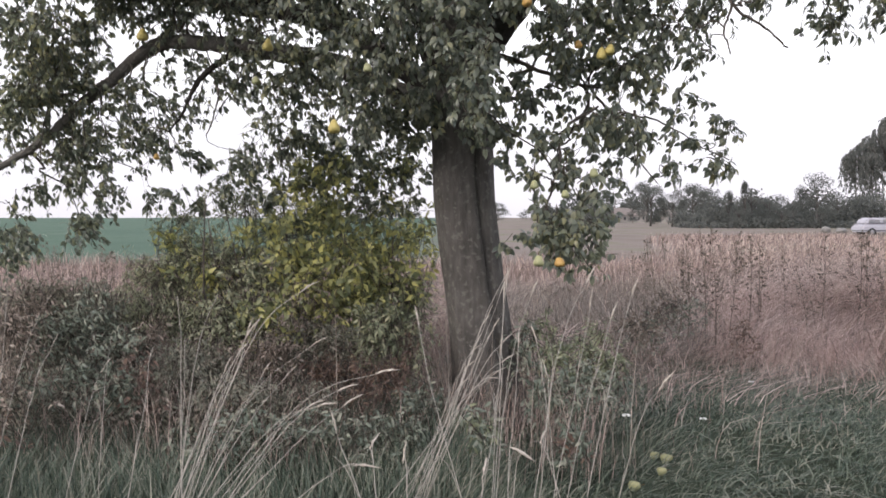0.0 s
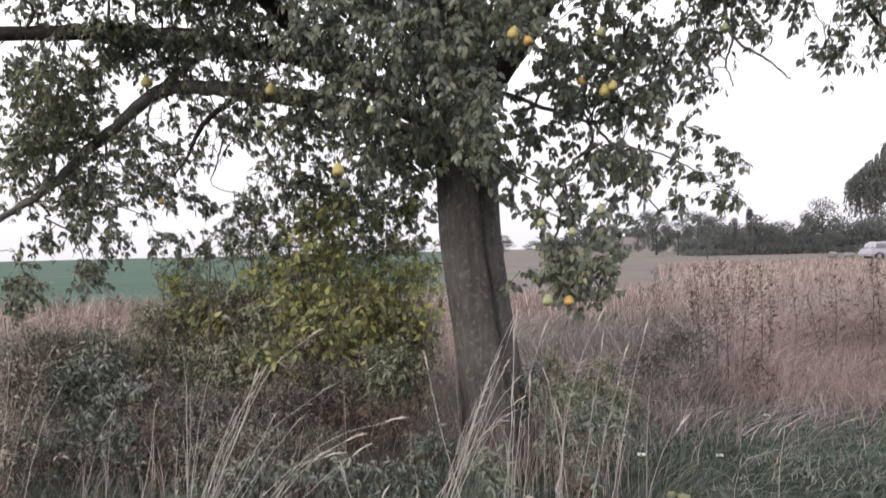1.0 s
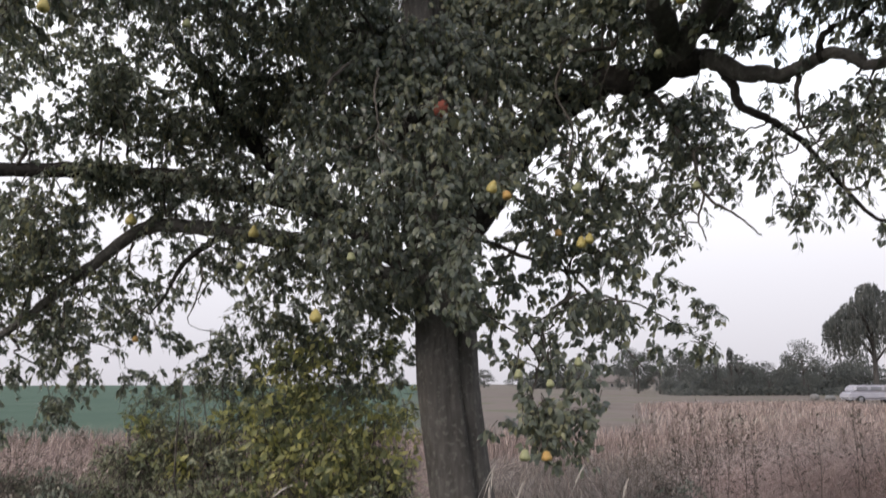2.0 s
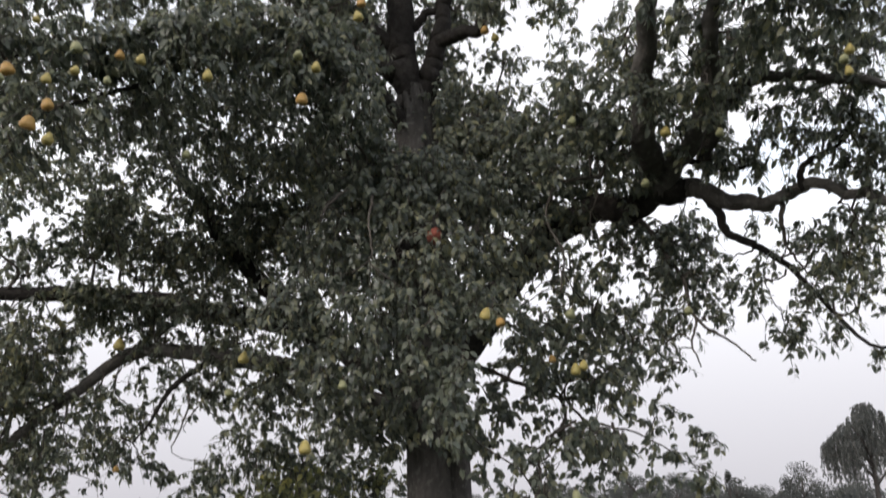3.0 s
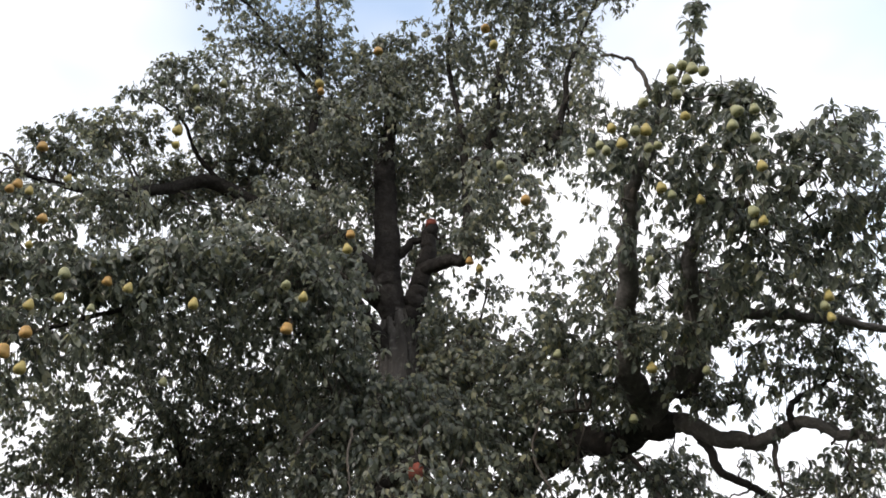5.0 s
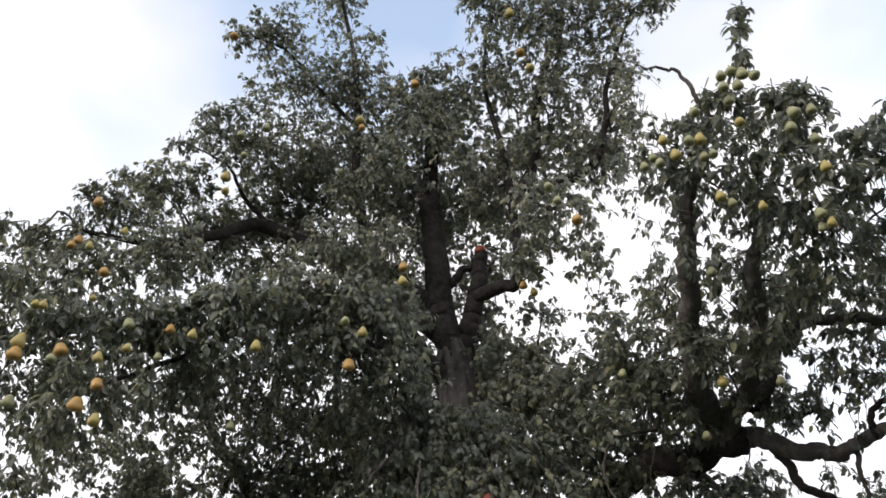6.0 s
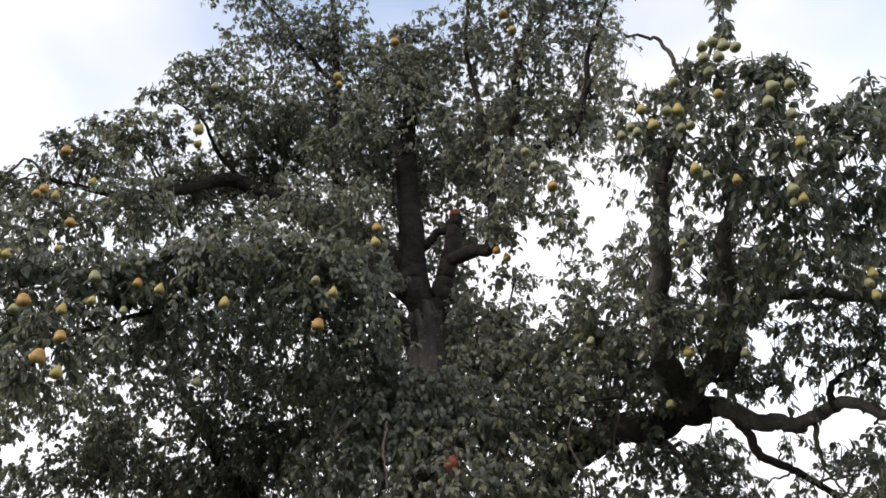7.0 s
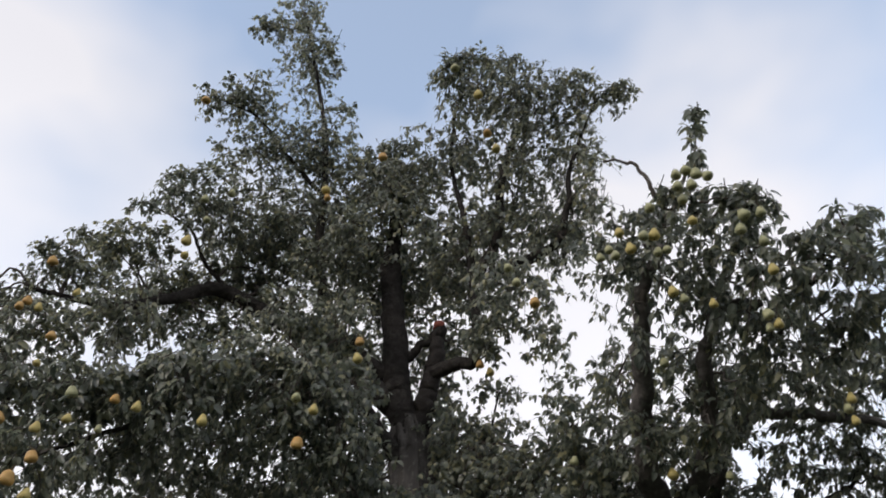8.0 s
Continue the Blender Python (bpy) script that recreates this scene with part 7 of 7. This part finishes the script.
for x, y, h in ((1.11, 4.60, 0.30), (2.51, 6.20, 0.16), (1.09, 4.90, 0.34), (1.78, 5.20, 0.12)):
    yarrow(x, y, h)

# dark dead weeds standing in the dry grass
def dead_weed(x, y, h):
    ob = tagged(new("dead_weed"), "dark brown dried weed with branching seed stems", "weed", "dried weeds in the field")
    ob.location = (x, y, 0)
    top = np.array([rng.normal() * 0.08, rng.normal() * 0.05, h])
    c = curve([(0, 0, 0), top * 0.5 + (0.03, 0, 0), top], 10)
    part("stem", tube_mesh("stem", c, np.linspace(0.006, 0.002, 10), M_DARKWEED, 5), ob)
    n = int(70 * h)
    k = rng.uniform(0.35, 1, n)
    q = np.stack([np.interp(k, np.linspace(0, 1, 10), c[:, j]) for j in range(3)], -1)
    out = unit(rng.normal(size=(n, 3)) + (0, 0, 0.5))
    q = q + out * rng.uniform(0, 0.26, (n, 1)) * (1.2 - k[:, None])
    v, f = leaf_arrays(q, out + rng.normal(size=(n, 3)) * 0.6, rng.uniform(0.018, 0.055, n), 0.4)
    tagged(part("seed_spray", mesh_of("seed_spray", v, f, M_DARKWEED), ob), kind="stuff")
    for b in range(6):
        a = c[3 + b]
        e = a + unit(rng.normal(size=3) * (1, 1, 0.3) + (0, 0, 0.9)) * 0.25 * (1.2 - b / 8)
        part("side_stem", tube_mesh("side_stem", [a, (a + e) / 2 + (0, 0, -0.01), e], [0.003, 0.002, 0.0012], M_DARKWEED, 4), ob)


for u in range(30):
    yy = rng.uniform(7.8, 12.5)
    dead_weed(yy * rng.uniform(0.24, 0.60) if u < 22 else yy * rng.uniform(-0.55, -0.42), yy, rng.uniform(0.85, 1.2))
for x, y, h in ((2.86, 8.00, 1.42), (3.08, 8.30, 1.35), (2.89, 8.40, 1.4), (3.26, 8.20, 1.3), (2.76, 8.60, 1.3), (3.59, 8.80, 1.2), (4.13, 8.40, 1.3), (4.42, 8.20, 1.35), (4.73, 8.60, 1.3), (2.57, 8.40, 1.15)):
    dead_weed(x, y, h)

# ---- far trees, houses and a parked car ----
def far_tree(x, y, h, w, kind="round"):
    ob = tagged(new("tree"), {"round": "distant dark green broadleaf tree at the field edge", "cone": "distant dark conifer at the field edge", "willow": "tall weeping willow with hanging branches"}[kind], "tree", "trees at the field edge")
    ob.location = (x, y, 0)
    h = h * 1.08
    part("trunk", tube_mesh("trunk", curve([(0, 0, 0), (0.1, 0, h * 0.3), (0, 0, h * 0.7)], 8), np.linspace(0.028, 0.010, 8) * h, M_BARK, 7), ob)
    for b in range(7):
        a = rng.uniform(0, 6.28)
        z0 = h * rng.uniform(0.25, 0.55)
        e = (math.cos(a) * w * 0.32, math.sin(a) * w * 0.32, z0 + h * 0.25)
        part("limb", tube_mesh("limb", [(0, 0, z0), (e[0] * 0.5, e[1] * 0.5, z0 + h * 0.16), e], np.array([0.012, 0.008, 0.004]) * h, M_BARK, 5), ob)
    if kind == "willow":
        # strands that hang from arching boughs: a tall middle and lower shoulders
        heads = [(0.0, 0.0, 0.97, 0.20), (0.16, 0.1, 0.92, 0.22), (-0.14, -0.1, 0.86, 0.22), (-0.30, 0.0, 0.74, 0.20), (-0.40, 0.12, 0.66, 0.16), (0.32, -0.05, 0.80, 0.22), (0.42, 0.1, 0.68, 0.18), (-0.22, 0.25, 0.72, 0.2), (0.05, -0.3, 0.76, 0.24), (-0.05, 0.3, 0.82, 0.22), (-0.33, -0.2, 0.64, 0.16), (0.28, 0.28, 0.70, 0.2)]
        n = 540
        k = rng.integers(0, len(heads), n)
        hd = np.array(heads)[k]
        d = unit(rng.normal(size=(n, 3)))
        d[:, 2] = abs(d[:, 2])
        top = np.stack([hd[:, 0] * w, hd[:, 1] * w, hd[:, 2] * h], -1) + d * (hd[:, 3:4] * np.array([0.5 * w, 0.5 * w, 0.16 * h]))
        drop = rng.uniform(0.10, 0.44, n) * h
        u = rng.uniform(0, 1, (n, 26, 1))
        q = top[:, None] + u * drop[:, None, None] * np.array([0, 0, -1.0]) + np.sqrt(u) * d[:, None] * (0.05 * w, 0.05 * w, 0) + rng.normal(size=(n, 26, 3)) * 0.006 * w
        q = q.reshape(-1, 3)
        q = q[q[:, 2] > 0.12 * h]
        axis = rng.normal(size=q.shape) * 0.22 + (0, 0, -1)
        v, f = leaf_arrays(q, axis, rng.uniform(0.6, 1.2, len(q)) * 0.040 * h, 0.26, 1)
    else:
        n, lobes = (4200 if y < 300 else 1500), 16
        d = unit(rng.normal(size=(lobes, 3)))
        z = h * (0.52 + 0.40 * d[:, 2])
        wide = 0.5 * w * (np.ones(lobes) if kind != "cone" else np.clip(1.15 - z / h, 0.1, 1))
        c = np.stack([d[:, 0] * wide * 0.75, d[:, 1] * wide * 0.75, z], -1)
        k = rng.integers(0, lobes, n)
        q = c[k] + unit(rng.normal(size=(n, 3))) * rng.uniform(0, 1, (n, 1)) ** 0.45 * np.array([0.19 * w, 0.19 * w, 0.13 * h])
        q[:, 2] = np.clip(q[:, 2], 0.06 * h, None)
        v, f = leaf_arrays(q, rng.normal(size=(n, 3)) + (0, 0, -0.3), rng.uniform(0.5, 1.1, n) * (0.016 if y < 300 else 0.026) * (w + h), 0.8, 1)
    tagged(part("crown", mesh_of("crown", v, f, M_WILLOW if kind == "willow" else M_HAZYLEAF), ob), kind="stuff")


def far_hedge(x0, x1, y0, high, n, mat=None, label="dark hedge and scrub along the far field edge"):
    x = rng.uniform(x0, x1, n)
    y = y0 + rng.normal(size=n) * 2.5
    z = rng.uniform(0, 1, n) * high * (1 + 0.4 * np.sin(x * 0.31) + 0.25 * np.sin(x * 0.9 + 1))
    v, f = leaf_arrays(np.stack([x, y, z.clip(0.1, None)], -1), rng.normal(size=(n, 3)), rng.uniform(0.25, 0.6, n) * y0 / 118, 0.8, 1)
    tagged(new("hedge", mesh_of("hedge", v, f, mat or M_HAZYLEAF)), label, "hedge", kind="stuff")


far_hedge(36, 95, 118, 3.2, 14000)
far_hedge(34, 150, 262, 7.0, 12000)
far_hedge(34, 80, 108, 1.0, 7000, M_HAZYLEAF, "low scrub at the foot of the far hedge")
far_tree(52.3, 90.0, 12.5, 9.8, "willow")
far_tree(52.5, 108.0, 7.1, 5.5, "round")
far_tree(44.9, 112.0, 5.9, 5.7, "round")
far_tree(47.6, 112.0, 4.8, 4.9, "round")
far_tree(43.8, 135.0, 6.8, 8.4, "round")
far_tree(63.8, 240.0, 11.8, 11.6, "round")
far_tree(70.8, 240.0, 8.2, 8.8, "round")
far_tree(52.5, 245.0, 8.2, 10.8, "round")
far_tree(40.9, 110.0, 5.2, 2.4, "cone")
far_tree(42.4, 108.0, 6.1, 2.2, "cone")
far_tree(38.2, 190.0, 7.3, 6.4, "round")
far_tree(34.6, 128.0, 6.7, 5.6, "round")
far_tree(37.6, 126.0, 5.8, 4.6, "round")
far_tree(49.4, 200.0, 4.7, 3.8, "round")
far_tree(52.8, 116.0, 5.1, 5.1, "round")
far_tree(60.6, 118.0, 5.6, 6.0, "round")
far_tree(44.0, 122.0, 4.2, 4.5, "round")
far_tree(46.2, 250.0, 6.0, 9.2, "round")
far_tree(46.6, 300.0, 4.5, 13.2, "round")
far_tree(38.0, 320.0, 5.0, 14.1, "round")
far_tree(66.8, 120.0, 5.0, 7.0, "round")
far_tree(60.9, 250.0, 6.3, 7.3, "round")
far_tree(46.2, 105.0, 3.3, 3.8, "round")
far_tree(40.1, 104.0, 3.2, 3.0, "round")
far_tree(51.1, 104.0, 2.9, 3.8, "round")
far_tree(43.3, 125.0, 5.9, 5.5, "round")
for k in range(26):
    far_tree(-60 + 330 * rng.uniform() ** 1.2, rng.uniform(190, 330) * 1.6, rng.uniform(4, 8), rng.uniform(6, 12))


def house(x, y, w, d, h, turn, light):
    ob = tagged(new("house"), light, "house", "houses beyond the field")
    ob.matrix_basis = pose(x, y, 0, 0, 0, turn)
    bm = bmesh.new()
    bmesh.ops.create_cube(bm, size=1, matrix=Matrix.LocRotScale((0, 0, h / 2), None, (w, d, h)))
    me = bpy.data.meshes.new("wall")
    bm.to_mesh(me)
    bm.free()
    me.materials.append(M_WALL)
    part("wall", me, ob)
    o = 0.35
    v = [(-w / 2 - o, -d / 2 - o, h - 0.1), (w / 2 + o, -d / 2 - o, h - 0.1), (w / 2 + o, d / 2 + o, h - 0.1), (-w / 2 - o, d / 2 + o, h - 0.1), (-w / 2 - o, 0, h + d * 0.38), (w / 2 + o, 0, h + d * 0.38)]
    me = bpy.data.meshes.new("roof")
    me.from_pydata(v, [], [(0, 1, 5, 4), (2, 3, 4, 5), (0, 4, 3), (1, 2, 5), (0, 3, 2, 1)])
    me.materials.append(M_ROOF)
    part("roof", me, ob)
    for i in range(3):
        bm = bmesh.new()
        bmesh.ops.create_cube(bm, size=1, matrix=Matrix.LocRotScale((-w / 3 + i * w / 3, -d / 2 - 0.02, h * 0.55), None, (w * 0.11, 0.08, h * 0.36)))
        me = bpy.data.meshes.new("window")
        bm.to_mesh(me)
        bm.free()
        me.materials.append(M_PANE)
        part("window", me, ob)


house(48.8, 210.0, 5, 5, 2.2, 8, "small pale house with a brown tiled roof")
house(58.6, 230.0, 4, 4, 2.2, -12, "small pale house with a brown tiled roof")
house(58.8, 200.0, 2.6, 3, 2.4, 20, "small pale house with a brown tiled roof")


def rounded_box(name, w, d, h, z, mat, parent, edge, taper=1.0, y=0.0):
    bm = bmesh.new()
    bmesh.ops.create_cube(bm, size=1, matrix=Matrix.LocRotScale((0, y, z + h / 2), None, (w, d, h)))
    for vert in bm.verts:
        if vert.co.z > z + h / 2:
            vert.co.x, vert.co.y = vert.co.x * taper, y + (vert.co.y - y) * taper
    bmesh.ops.bevel(bm, geom=bm.edges[:], offset=edge, segments=3, affect="EDGES")
    me = bpy.data.meshes.new(name)
    bm.to_mesh(me)
    bm.free()
    me.materials.append(mat)
    return part(name, me, parent)


def parked_car(x, y, turn, label, paint, glass, long=1.0):
    ob = tagged(new("car"), label, "car", "parked cars")
    ob.matrix_basis = pose(x, y, 0, 0, 0, turn)
    rounded_box("body", 4.2 * long, 1.7, 0.62, 0.32, paint, ob, 0.16, 0.95)
    cabin = rounded_box("cabin", 2.3 if long == 1 else 3.6 * long, 1.5, 0.55, 0.92, paint, ob, 0.14, 0.84)
    panes = (-0.45, 0.45) if long == 1 else (-1.2, -0.05, 1.05)
    for s in (-1, 1):
        for e in panes:
            window = rounded_box("side_window", 0.80 if long == 1 else 0.95, 0.06, 0.28, 1.05, glass, cabin, 0.02, 0.88, s * 0.71)
            window.location.x = e
        for e in (-1, 1):
            wheel = part("wheel", tube_mesh("wheel", [(e * 1.3 * long, s * 0.62, 0.32), (e * 1.3 * long, s * 0.86, 0.32)], [0.32, 0.32], M_RUBBER, 16), ob)
            part("rim", tube_mesh("rim", [(e * 1.3 * long, s * 0.84, 0.32), (e * 1.3 * long, s * 0.875, 0.32)], [0.20, 0.18], M_CAR, 12), wheel)


parked_car(35.6, 62.0, 2, "long white parked car beyond the dry grass", M_WHITE, M_CAR, 1.12)


def stone(x, y, w, h):
    """A pale weathered boulder."""
    ob = new("boulder")
    tagged(ob, "pale rounded boulder lying at the field edge", "boulder", "boulders at the field edge")
    ob.location = (x, y, 0)
    bm = bmesh.new()
    bmesh.ops.create_icosphere(bm, subdivisions=3, radius=0.5)
    for v in bm.verts:
        v.co *= 1 + 0.22 * noise.noise(v.co * 2.6 + Vector((x, y, 0)))
        v.co = Vector((v.co.x * w, v.co.y * w, v.co.z * h * 1.2 + h * 0.42))
    me = bpy.data.meshes.new("rock")
    bm.to_mesh(me)
    bm.free()
    me.materials.append(M_STONE)
    me.polygons.foreach_set("use_smooth", [True] * len(me.polygons))
    part("rock", me, ob)


for x, y, w, h in ((37.4, 75.0, 0.9, 0.60), (37.9, 73.0, 1.0, 0.5)):
    stone(x, y, w, h)
